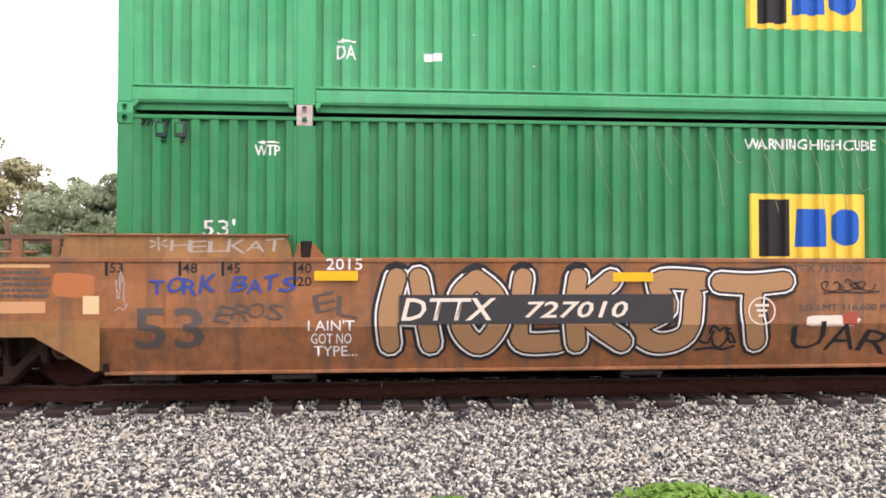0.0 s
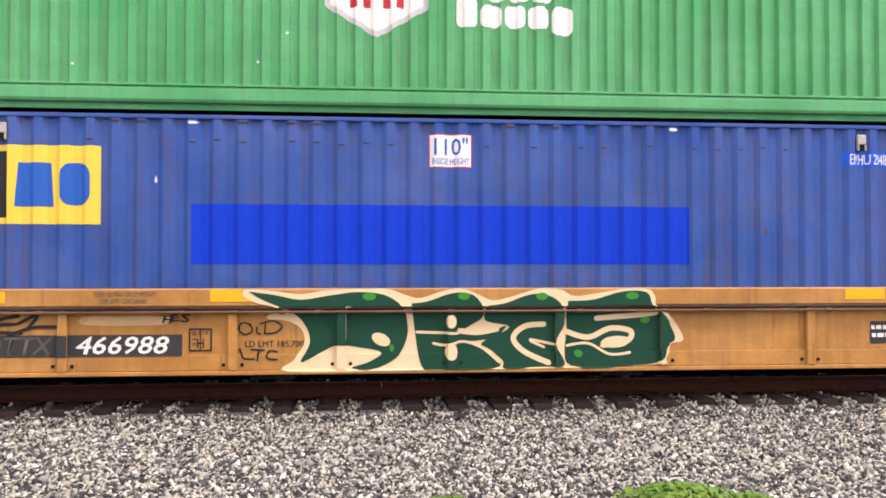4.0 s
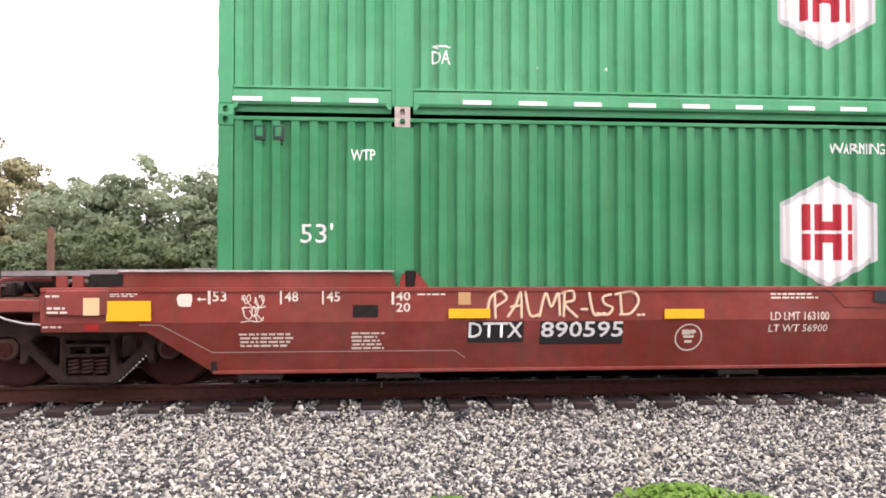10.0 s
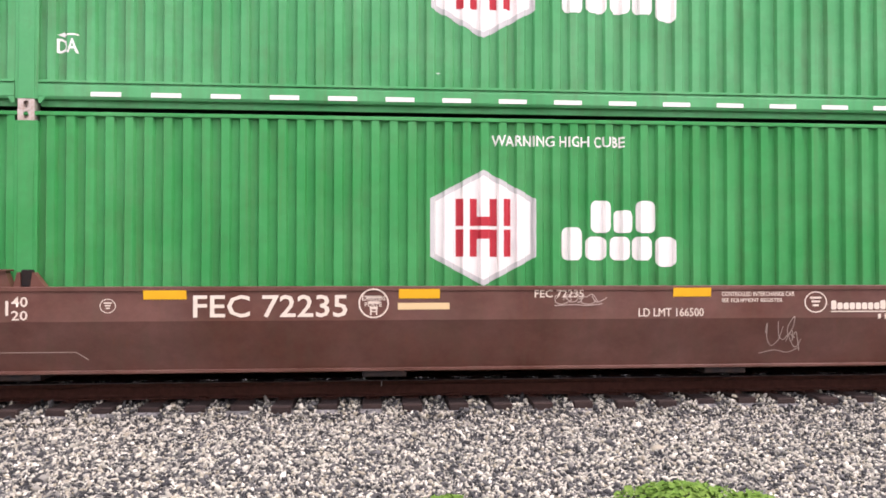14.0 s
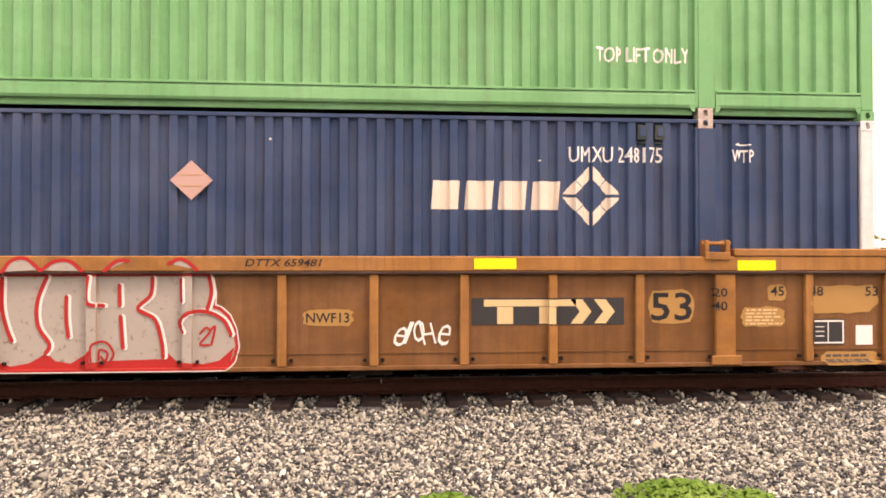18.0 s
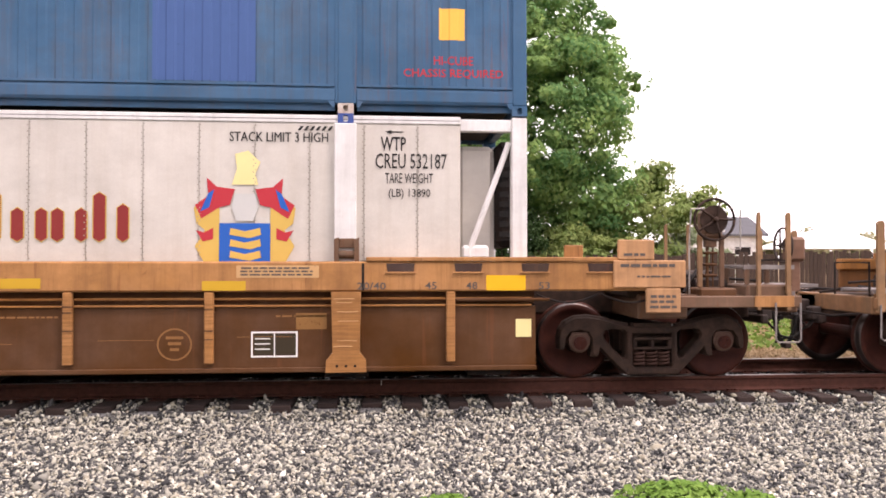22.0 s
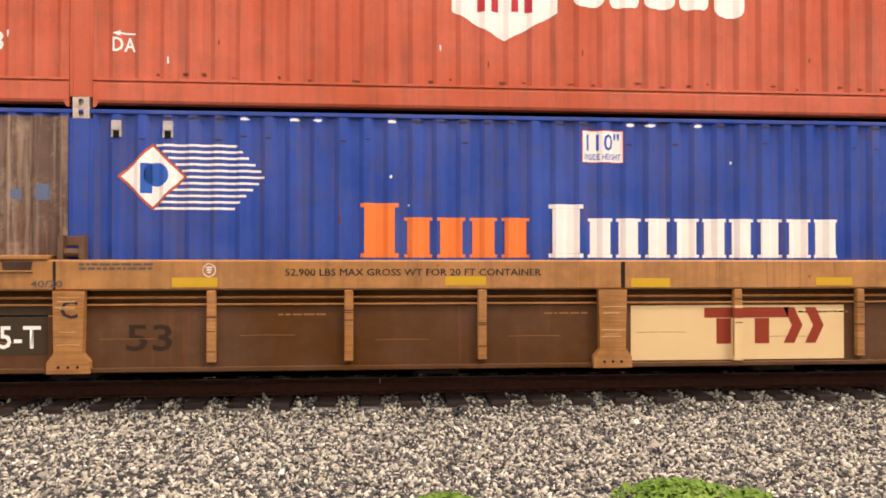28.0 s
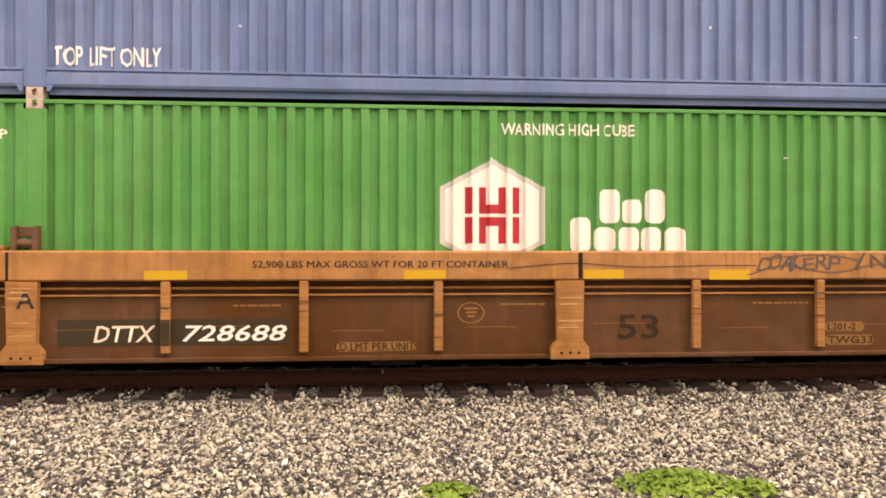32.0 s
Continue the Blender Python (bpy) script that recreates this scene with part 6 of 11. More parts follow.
def text(thing, words, x0, x1, z0, z1, mat, style="n", lift=0.003):
    cu = bpy.data.curves.new("words", "FONT")
    cu.body = words
    cu.resolution_u = 2
    cu.offset = 0.0 if "M" in words else 0.012 if "b" in style else (0.012 if "s" in style else 0.002)
    if "i" in style:
        cu.shear = 0.22
    ob = bpy.data.objects.new("words", cu)
    me = ob.to_mesh()
    bm = bmesh.new()
    bm.from_mesh(me)
    ob.to_mesh_clear()
    bpy.data.objects.remove(ob)
    bpy.data.curves.remove(cu)
    ax = [v.co.x for v in bm.verts]
    ay = [v.co.y for v in bm.verts]
    sx, sy = (x1 - x0) / (max(ax) - min(ax)), (z1 - z0) / (max(ay) - min(ay))
    mx, my = min(ax), min(ay)
    for v in bm.verts:
        v.co = ((v.co.x - mx) * sx + x0, 0, (v.co.y - my) * sy + z0)
    if "M" in words and "b" in style:
        wider = bmesh.ops.duplicate(bm, geom=bm.verts[:] + bm.edges[:] + bm.faces[:])["geom"]
        for v in wider:
            if isinstance(v, bmesh.types.BMVert):
                v.co.x += 0.022 * sx
                v.co.y = 0.0012
    return lay("lettering", bm, thing, mat, lift, "painted lettering")


def quad(bm, pts):
    bm.faces.new([bm.verts.new((x, 0, z)) for x, z in pts])


def rect(bm, x0, x1, z0, z1):
    quad(bm, ((x0, z0), (x1, z0), (x1, z1), (x0, z1)))


def rounded(bm, x0, x1, z0, z1, r=0.35, n=4):
    r = r * min(x1 - x0, z1 - z0)
    pts = []
    for cx, cz, a0 in ((x1 - r, z1 - r, 0), (x0 + r, z1 - r, 90), (x0 + r, z0 + r, 180), (x1 - r, z0 + r, 270)):
        pts += [(cx + r * math.cos(radians(a0 + 90 * k / n)), cz + r * math.sin(radians(a0 + 90 * k / n))) for k in range(n + 1)]
    quad(bm, pts)


def patch(thing, name, x0, x1, z0, z1, mat, lift=0.003):
    bm = bmesh.new()
    if name in ("blob", "smear"):
        rnd = random.Random(int((x0 + 200) * 100))
        pts = []
        for k in range(22):
            a = 2 * math.pi * k / 22
            c, s = math.cos(a), math.sin(a)
            e = max(abs(c), abs(s)) ** 0.8
            w = (0.86 + 0.14 * rnd.random()) / max(e, 0.75) * 0.92
            pts.append(((x0 + x1) / 2 + c * w * (x1 - x0) / 2 * 1.05, (z0 + z1) / 2 + s * w * (z1 - z0) / 2 * 1.05))
        quad(bm, pts)
    else:
        rect(bm, x0, x1, z0, z1)
    return lay({"mark": "tick_mark", "blob": "overspray", "smear": "paint_smear"}.get(name, name), bm, thing, mat, lift)


def arrow_mark(thing, x0, x1, z0, z1, mat, way):
    bm = bmesh.new()
    zc, h = (z0 + z1) / 2, (z1 - z0) / 2
    a, b = (x0, x1) if way == "<" else (x1, x0)
    d = (b - a) * 0.35
    quad(bm, ((a, zc), (a + d, zc + h), (a + d, zc - h)))
    rect(bm, min(a + d, b), max(a + d, b), zc - h * 0.3, zc + h * 0.3)
    lay("arrow", bm, thing, mat, 0.003)


def ring(thing, x0, x1, z0, z1, mat, lift=0.003):
    bm = bmesh.new()
    cx, cz, rx, rz = (x0 + x1) / 2, (z0 + z1) / 2, (x1 - x0) / 2, (z1 - z0) / 2
    n = 28
    for k in range(n):
        a, b = 2 * math.pi * k / n, 2 * math.pi * (k + 1) / n
        quad(bm, [(cx + rx * q * math.cos(w), cz + rz * q * math.sin(w)) for q, w in ((1, a), (1, b), (0.9, b), (0.9, a))])
    for k in range(3):
        rect(bm, cx - rx * (0.5 - 0.12 * k), cx + rx * (0.5 - 0.12 * k), cz + rz * (0.32 - 0.36 * k), cz + rz * (0.5 - 0.36 * k))
    lay("round_stencil", bm, thing, mat, lift)


def outline_box(thing, x0, x1, z0, z1, mat, lift=0.005):
    bm = bmesh.new()
    w = 0.018
    rect(bm, x0, x1, z0, z0 + w)
    rect(bm, x0, x1, z1 - w, z1)
    rect(bm, x0, x0 + w, z0 + w, z1 - w)
    rect(bm, x1 - w, x1, z0 + w, z1 - w)
    xm = (x0 + x1) / 2
    rect(bm, xm - w / 3, xm + w / 3, z0 + w, z1 - w)
    for k in range(3):
        rect(bm, x0 + 0.04, xm - 0.05, z0 + (z1 - z0) * (0.3 + 0.2 * k), z0 + (z1 - z0) * (0.3 + 0.2 * k) + 0.012)
    lay("outlined_board", bm, thing, mat, lift)


def bars(thing, n, x0, x1, z0, z1, mat, lift=0.003):
    """Writing too small to read: rows of short bars."""
    bm = bmesh.new()
    rnd = random.Random(int((x0 + 300) * 50))
    h = (z1 - z0) / n
    for k in range(n):
        x = x0 + (x1 - x0) * 0.04 * rnd.random()
        end = x1 - (x1 - x0) * 0.25 * rnd.random()
        while x < end - 0.02:
            w = min(0.03 + 0.09 * rnd.random(), end - x)
            rect(bm, x, x + w, z1 - (k + 0.75) * h, z1 - (k + 0.25) * h)
            x += w + 0.018
    lay("small_print", bm, thing, mat, lift)


def hexagon(thing, x0, x1, z0, z1):
    cx, cz, rx, rz = (x0 + x1) / 2, (z0 + z1) / 2, (x1 - x0) / 2, (z1 - z0) / 2
    red = thing is box_g2
    for q, m, lift in ((1.0, INK_PALE if not red else INK_W, 0.003), (0.9, INK_W, 0.005)):
        bm = bmesh.new()
        quad(bm, [(cx + rx * q * a, cz + rz * q * b) for a, b in ((0, 1), (-1, 0.5), (-1, -0.5), (0, -1), (1, -0.5), (1, 0.5))])
        lay("hexagon_sign", bm, thing, m, lift, "white hexagon sign")
    for s in (1, -1):
        for a, b, c, d in ((-0.52, -0.38, 0.03, 0.5), (0.38, 0.52, 0.03, 0.5), (-0.26, -0.12, 0.03, 0.5), (0.12, 0.26, 0.03, 0.5), (-0.12, 0.12, 0.03, 0.19)):
            bm = bmesh.new()
            rect(bm, cx + rx * a, cx + rx * b, cz + min(s * rz * c, s * rz * d), cz + max(s * rz * c, s * rz * d))
            lay("hexagon_bar", bm, thing, INK_R, 0.007, "crimson bar on the hexagon")


def letter_blocks(thing, mat, x0, x1, z0, z1, n, low=0.68, tall=(0,), drop=(), name="word_block", label="bold painted block"):
    """A word as a row of plain rounded blocks."""
    w = (x1 - x0) / n
    for k in range(n):
        t = z1 if k in tall else z0 + (z1 - z0) * low
        f = z0 - (z1 - z0) * 0.2 if k in drop else z0
        bm = bmesh.new()
        rounded(bm, x0 + k * w + w * 0.07, x0 + (k + 1) * w - w * 0.07, f, t, 0.3)
        lay(name, bm, thing, mat, 0.004, label)


def word_blocks(thing, x0, x1, z0, z1):
    zm = z0 + (z1 - z0) * 0.52
    letter_blocks(thing, INK_W, x0 + (x1 - x0) * 0.24, x0 + (x1 - x0) * 0.83, zm, z1, 3, 0.7, (0, 2))
    letter_blocks(thing, INK_W, x0, x1, z0 + (z1 - z0) * 0.11, zm + (z1 - z0) * 0.08, 5, 0.72, (0,), (4,))


def block_sign(thing, x0, x1, z0, z1):
    bm = bmesh.new()
    rect(bm, x0, x1, z0, z1)
    lay("yellow_sign", bm, thing, INK_SIGNY, 0.003, "yellow painted sign panel")
    w, h = x1 - x0, z1 - z0
    bm = bmesh.new()
    rect(bm, x0 + w * 0.08, x0 + w * 0.33, z0 + h * 0.08, z0 + h * 0.92)
    lay("sign_shape", bm, thing, INK_K, 0.005, "black sign block")
    bm = bmesh.new()
    quad(bm, [(x0 + w * a, z0 + h * b) for a, b in ((0.39, 0.22), (0.66, 0.22), (0.64, 0.78), (0.41, 0.78))])
    rounded(bm, x0 + w * 0.71, x0 + w * 0.93, z0 + h * 0.24, z0 + h * 0.78, 0.4)
    lay("sign_shape", bm, thing, INK_SIGNB, 0.005, "blue sign blocks")


def height_sign(thing, x0, x1, z0, z1):
    bm = bmesh.new()
    rect(bm, x0, x1, z0, z1)
    lay("height_sign", bm, thing, INK_W, 0.003, "white height sign")
    w, h = x1 - x0, z1 - z0
    text(thing, "110\"", x0 + w * 0.1, x1 - w * 0.08, z0 + h * 0.36, z1 - h * 0.08, INK_SIGNB, "b", 0.005)
    text(thing, "INSIDE HEIGHT", x0 + w * 0.05, x1 - w * 0.05, z0 + h * 0.07, z0 + h * 0.27, INK_SIGNB, "b", 0.005)
    if thing is box_b or thing is box_g:
        bm = bmesh.new()
        for a, b, c, d in ((x0, x1, z0 - 0.012, z0), (x0, x1, z1, z1 + 0.012), (x0 - 0.012, x0, z0, z1), (x1, x1 + 0.012, z0, z1)):
            rect(bm, a, b, c, d)
        lay("sign_border", bm, thing, INK_SCARLET, 0.004)


def diamond_sign(thing, x0, x1, z0, z1):
    cx, cz, r = x1 - (z1 - z0) / 2, (z0 + z1) / 2, (z1 - z0) / 2
    bm = bmesh.new()
    for k in range(4):
        a = radians(90 * k)
        for q in (0, 1):
            d = [(0.97, 0.05), (0.52, 0.05), (0.285, 0.285), (0.51, 0.51)] if q == 0 else [(0.05, 0.97), (0.49, 0.53), (0.265, 0.305), (0.05, 0.52)]
            quad(bm, [(cx + r * (u * math.cos(a) - v * math.sin(a)), cz + r * (u * math.sin(a) + v * math.cos(a))) for u, v in d])
    lay("diamond_sign", bm, thing, INK_CREAMY, 0.004, "cream segmented diamond")
    bm = bmesh.new()
    a, b, h = x0, x0 + (x1 - x0) * 0.69, (z1 - z0) * 0.46
    w = (b - a) / 4
    z = cz - h / 2
    for k in range(4):
        quad(bm, ((a + w * (k + 0.05), z), (a + w * (k + 0.85), z), (a + w * (k + 0.92), z + h), (a + w * (k + 0.12), z + h)))
    lay("sign_block", bm, thing, INK_CREAMY, 0.004, "cream painted sign shapes")


def placard(thing, x0, x1, z0, z1):
    cx, cz, rx, rz = (x0 + x1) / 2, (z0 + z1) / 2, (x1 - x0) / 2, (z1 - z0) / 2
    b = bmesh.new()
    prism(b, [(cx, cz - rz), (cx + rx, cz), (cx, cz + rz), (cx - rx, cz)], -HALF - 0.012, -HALF - 0.004)
    p = part("placard", b, INK_PINKISH, thing, "pale diamond placard")
    part("placard_rib", cube(cx - rx * 0.5, cx + rx * 0.5, -HALF - 0.016, -HALF - 0.012, cz - rz * 0.3, cz - rz * 0.26), INK_PALEWOOD, p)
    part("placard_rib", cube(cx - rx * 0.5, cx + rx * 0.5, -HALF - 0.016, -HALF - 0.012, cz + rz * 0.26, cz + rz * 0.3), INK_PALEWOOD, p)


def hazard(thing, x0, x1, z0, z1):
    bm = bmesh.new()
    n = 6
    w = (x1 - x0) / n
    for k in range(n):
        a = x0 + k * w
        quad(bm, ((a, z0), (a + w * 0.5, z0), (a + w, z1), (a + w * 0.5, z1)))
    lay("hazard_stripes", bm, thing, INK_K, 0.004)


def crest(thing, x0, x1, z0, z1):
    """A painted crest, in plain shapes of its colours."""
    cx, w, h = (x0 + x1) / 2, (x1 - x0) / 2, z1 - z0

    def shape(pts, mat, lift):
        bm = bmesh.new()
        quad(bm, [(cx + w * a, z0 + h * b) for a, b in pts])
        lay("crest_shape", bm, thing, mat, lift)
    for s in (-1, 1):
        shape([(s * a, b) for a, b in ((0.5, 0.62), (1.0, 0.5), (0.95, 0.36), (0.78, 0.3), (0.98, 0.16), (0.8, 0.02), (0.5, 0.0))], INK_GOLD, 0.003)
        shape([(s * a, b) for a, b in ((0.2, 0.66), (0.55, 0.68), (0.75, 0.76), (0.72, 0.6), (0.98, 0.52), (0.85, 0.4), (0.5, 0.5), (0.3, 0.52))], INK_R, 0.005)
        shape([(s * a, b) for a, b in ((0.6, 0.66), (0.72, 0.62), (0.88, 0.46), (0.7, 0.5))], INK_SIGNB, 0.007)
        shape([(s * a, b) for a, b in ((0.62, 0.32), (0.8, 0.28), (0.96, 0.3), (0.82, 0.2), (0.62, 0.22))], INK_R, 0.007)
    shape([(-0.5, 0.36), (0.5, 0.36), (0.5, 0.0), (-0.5, 0.0)], INK_SIGNB, 0.009)
    shape([(-0.2, 0.62), (0.2, 0.62), (0.26, 0.5), (0.16, 0.38), (-0.16, 0.38), (-0.26, 0.5)], INK_PALE, 0.009)
    shape([(-0.26, 0.7), (0.26, 0.7), (0.2, 0.8), (0.3, 0.9), (0.06, 1.0), (-0.2, 0.97), (-0.16, 0.84)], INK_STICK, 0.005)
    for b in (0.26, 0.16, 0.06):
        shape([(-0.3, b), (0.1, b - 0.03), (0.32, b), (0.3, b + 0.06), (0.0, b + 0.03), (-0.28, b + 0.06)], INK_GOLD, 0.012)


def gothic_blocks(thing, x0, x1, z0, z1):
    """Heavy old-style word shapes, red with a gold edge, as plain broken strokes."""
    w, h = x1 - x0, z1 - z0
    caps = ((0.0, 0.13), (0.175, 0.29), (0.34, 0.47))
    smalls = ((0.485, 0.565), (0.58, 0.66), (0.675, 0.72), (0.735, 0.815), (0.825, 0.905), (0.92, 1.0))
    for grow, mat, lift in ((0.014, INK_GOLD, 0.003), (0.0, INK_BRICK, 0.005)):
        bm = bmesh.new()
        e = grow * h

        def slab(xa, xb, za, zb):
            """An upright broken stroke with slanted ends."""
            c = min(0.10 * h, (xb - xa) * 0.7)
            quad(bm, ((xa - e, za + c * 0.5), ((xa + xb) / 2, za - e), (xb + e, za + c * 0.5), (xb + e, zb - c * 0.5), ((xa + xb) / 2, zb + e), (xa - e, zb - c * 0.5)))
        for k, (a, b) in enumerate(caps + smalls):
            t = 0.98 if k < 3 else (0.88 if k in (5, 8) else 0.66)
            f = 0.06 if k == 4 else 0.2
            xa, xb, za, zb = x0 + a * w, x0 + b * w, z0 + f * h, z0 + t * h
            u = xb - xa
            if k == 5:
                slab(xa + u * 0.2, xa + u * 0.8, za, zb)
                continue
            slab(xa, xa + u * 0.34, za, zb)
            slab(xb - u * 0.32, xb, za, zb - (0.16 * h if k in (0, 8) else 0.0))
            if k < 3:
                slab(xa + u * 0.42, xa + u * 0.6, za + 0.04 * h, zb - 0.04 * h)
        for a in (0.145, 0.31):
            quad(bm, [(x0 + w * (a + 0.01) + p * (0.045 * h + e), z0 + h * 0.26 + q * (0.06 * h + e)) for p, q in ((-1, 0), (0, -1), (1, 0), (0, 1))])
        lay("gothic_sign", bm, thing, mat, lift, "red and gold old-style shapes")


def slab_blocks(thing, x0, x1, z0, z1):
    for a, b, m, n in ((0.0, 0.46, INK_SIGNB, 4), (0.48, 1.0, INK_SIGNB, 5)):
        c, d = x0 + (x1 - x0) * a, x0 + (x1 - x0) * b
        w = (d - c) / n
        h = z1 - z0
        for k in range(n):
            for za, zb in ((z0, z0 + h * 0.42), (z0 + h * 0.55, z1)):
                bm = bmesh.new()
                rect(bm, c + k * w + w * 0.05, c + (k + 1) * w - w * 0.07, za, zb)
                lay("sign_block", bm, thing, m, 0.004, "blue painted block")


def serif_blocks(thing, x0, x1, z0, z1):
    w, h = x1 - x0, z1 - z0
    for a, b, n, m in ((0.0, 0.35, 5, INK_ORANGE), (0.38, 1.0, 10, INK_W)):
        u, step = x0 + w * a, w * (b - a) / (n + 0.35)
        for k in range(n):
            t = step * (1.35 if k == 0 else 1.0)
            top = z1 if k == 0 else z0 + h * 0.74
            g = top - z0
            bm = bmesh.new()
            rect(bm, u + t * 0.14, u + t * 0.82, z0 + g * 0.08, top - g * 0.08)
            rect(bm, u + t * 0.05, u + t * 0.91, z0, z0 + g * 0.078)
            rect(bm, u + t * 0.05, u + t * 0.91, top - g * 0.078, top)
            u += t
            lay("serif_sign_block", bm, thing, m, 0.004, "orange painted shapes" if m is INK_ORANGE else "white painted shapes")


def globe_sign(thing, x0, x1, z0, z1):
    r = (z1 - z0) / 2
    cx, cz = x0 + r, (z0 + z1) / 2
    for k in range(11):
        z = z0 + (z1 - z0) * (k + 0.1) / 10.6
        e = x1 - abs(z - cz) / r * (x1 - x0) * 0.22
        s = cx + max(0.0, r - abs(z - cz)) * 1.0
        bm = bmesh.new()
        rect(bm, s, e, z, z + 0.026)
        lay("speed_line", bm, thing, INK_W, 0.003, "white painted line")
    for q, m, lift in ((1.0, INK_SCARLET2, 0.005), (0.9, INK_W, 0.007)):
        bm = bmesh.new()
        quad(bm, ((cx, cz - r * q), (cx + r * q, cz), (cx, cz + r * q), (cx - r * q, cz)))
        lay("diamond_sign", bm, thing, m, lift)
    bm = bmesh.new()
    quad(bm, [(cx + r * 0.12 + r * 0.36 * math.cos(a), cz + r * 0.06 + r * 0.36 * math.sin(a)) for a in np.linspace(0, 2 * math.pi, 20)[:-1]])
    rect(bm, cx - r * 0.34, cx - r * 0.02, cz - r * 0.5, cz + r * 0.4)
    lay("globe_shape", bm, thing, INK_SIGNB, 0.009)


def rail_sign(thing, x0, x1, z0, z1):
    ring(thing, x0, x0 + (x1 - x0) * 0.19, z0 + (z1 - z0) * 0.25, z1, INK_CREAMY)
    letter_blocks(thing, INK_CREAMY, x0 + (x1 - x0) * 0.22, x1, z0 + (z1 - z0) * 0.36, z0 + (z1 - z0) * 0.68, 15, 0.75, (0, 8, 12))
    bm = bmesh.new()
    rect(bm, x0 + (x1 - x0) * 0.22, x1, z0 + (z1 - z0) * 0.27, z0 + (z1 - z0) * 0.31)
    for k in range(7):
        u = x0 + (x1 - x0) * (0.62 + 0.055 * k)
        rect(bm, u, u + 0.035, z0 + (z1 - z0) * 0.02, z0 + (z1 - z0) * 0.2)
    lay("sign_block", bm, thing, INK_CREAMY, 0.004, "cream painted sign shapes")


def slab_mark(thing, x0, x1, z0, z1, mat, lift=0.006):
    """Three broad slab shapes, the last a cross."""
    w, h = x1 - x0, z1 - z0
    bm = bmesh.new()
    rect(bm, x0, x0 + w * 0.70, z1 - h * 0.28, z1)
    for a in (0.1, 0.42):
        rect(bm, x0 + w * a, x0 + w * (a + 0.12), z0, z1 - h * 0.30)
    for a in (0.66, 0.84):
        quad(bm, [(x0 + w * (a + p), z0 + h * q) for p, q in ((0.0, 0.0), (0.09, 0.0), (0.16, 0.5), (0.09, 1.0), (0.0, 1.0), (0.07, 0.5))])
    lay("slab_sign", bm, thing, mat, lift, "broad painted slab shapes")


# ---------------------------------------------------------------- graffiti
def smooth_line(pts, n=7):
    out = []
    p = [pts[0]] + list(pts) + [pts[-1]]
    for i in range(1, len(p) - 2):
        for k in range(n):
            t = k / n
            a, b, c, d = p[i - 1], p[i], p[i + 1], p[i + 2]
            out.append(tuple(0.5 * (2 * b[j] + (c[j] - a[j]) * t + (2 * a[j] - 5 * b[j] + 4 * c[j] - d[j]) * t * t + (3 * b[j] - a[j] - 3 * c[j] + d[j]) * t ** 3) for j in (0, 1)))
    out.append(tuple(pts[-1]))
    return out


def ribbon(bm, pts, width):
    """A brush stroke with round ends."""
    n = len(pts)
    lo, hi = [], []
    for i, (x, z) in enumerate(pts):
        a, b = pts[max(i - 1, 0)], pts[min(i + 1, n - 1)]
        dx, dz = b[0] - a[0], b[1] - a[1]
        m = math.hypot(dx, dz) or 1
        px, pz = -dz / m * width / 2, dx / m * width / 2
        lo.append(bm.verts.new((x - px, 0.0016 * i / n, z - pz)))
        hi.append(bm.verts.new((x + px, 0.0016 * i / n, z + pz)))
    for i in range(n - 1):
        bm.faces.new((lo[i], lo[i + 1], hi[i + 1], hi[i]))
    for i, j in ((0, 1), (n - 1, n - 2)):
        x, z = pts[i]
        yb = -0.0003 if i == 0 else 0.0019
        a0 = math.atan2(z - pts[j][1], x - pts[j][0])
        fan = [bm.verts.new((x + width / 2 * math.cos(a0 + w), yb, z + width / 2 * math.sin(a0 + w))) for w in np.linspace(-math.pi / 2, math.pi / 2, 6)]
        bm.faces.new(fan)


def strokes(thing, lines, x0, x1, z0, z1, width, mat, lift, name="graffiti_stroke", label="sprayed graffiti"):
    """Strokes given in a unit square, laid on a stretch of the side."""
    for k, line in enumerate(lines):
        bm = bmesh.new()
        ribbon(bm, smooth_line([(x0 + (x1 - x0) * a, z0 + (z1 - z0) * b) for a, b in line]), width)
        lay(name, bm, thing, mat, lift + 0.0004 * k, label)


def scrawl(thing, seed, x0, x1, z0, z1, mat, width=0.018, lift=0.006, n=7):
    """A quick illegible tag: running loops, a few long flicks and a swept line below."""
    rnd = random.Random(seed)
    lines = []
    run_on = []
    for k in range(n * 5):
        q = k / (n * 5 - 1)
        a = 2 * math.pi * n * 0.72 * q + rnd.uniform(-0.4, 0.4)
        r = 0.16 + 0.12 * math.sin(3.1 * q * n + seed)
        run_on.append((0.06 + 0.86 * q + r * 0.55 * math.cos(a), 0.46 + (r + 0.16) * math.sin(a)))
    cut = int(len(run_on) * rnd.uniform(0.4, 0.6))
    lines += [run_on[:cut], run_on[cut + 1:]]
    for k in range(3):
        x, z = rnd.uniform(0.05, 0.8), rnd.uniform(0.2, 0.8)
        lines.append([(x, z), (x + rnd.uniform(0.03, 0.12), z + rnd.uniform(0.1, 0.3)), (x + rnd.uniform(0.12, 0.25), z + rnd.uniform(-0.35, 0.2))])
    lines.append([(0.05, -0.08), (0.4, 0.0), (0.7, -0.06), (0.97, 0.06)])
    strokes(thing, lines, x0, x1, z0, z1, width, mat, lift, "scrawl", "hand-scrawled tag")


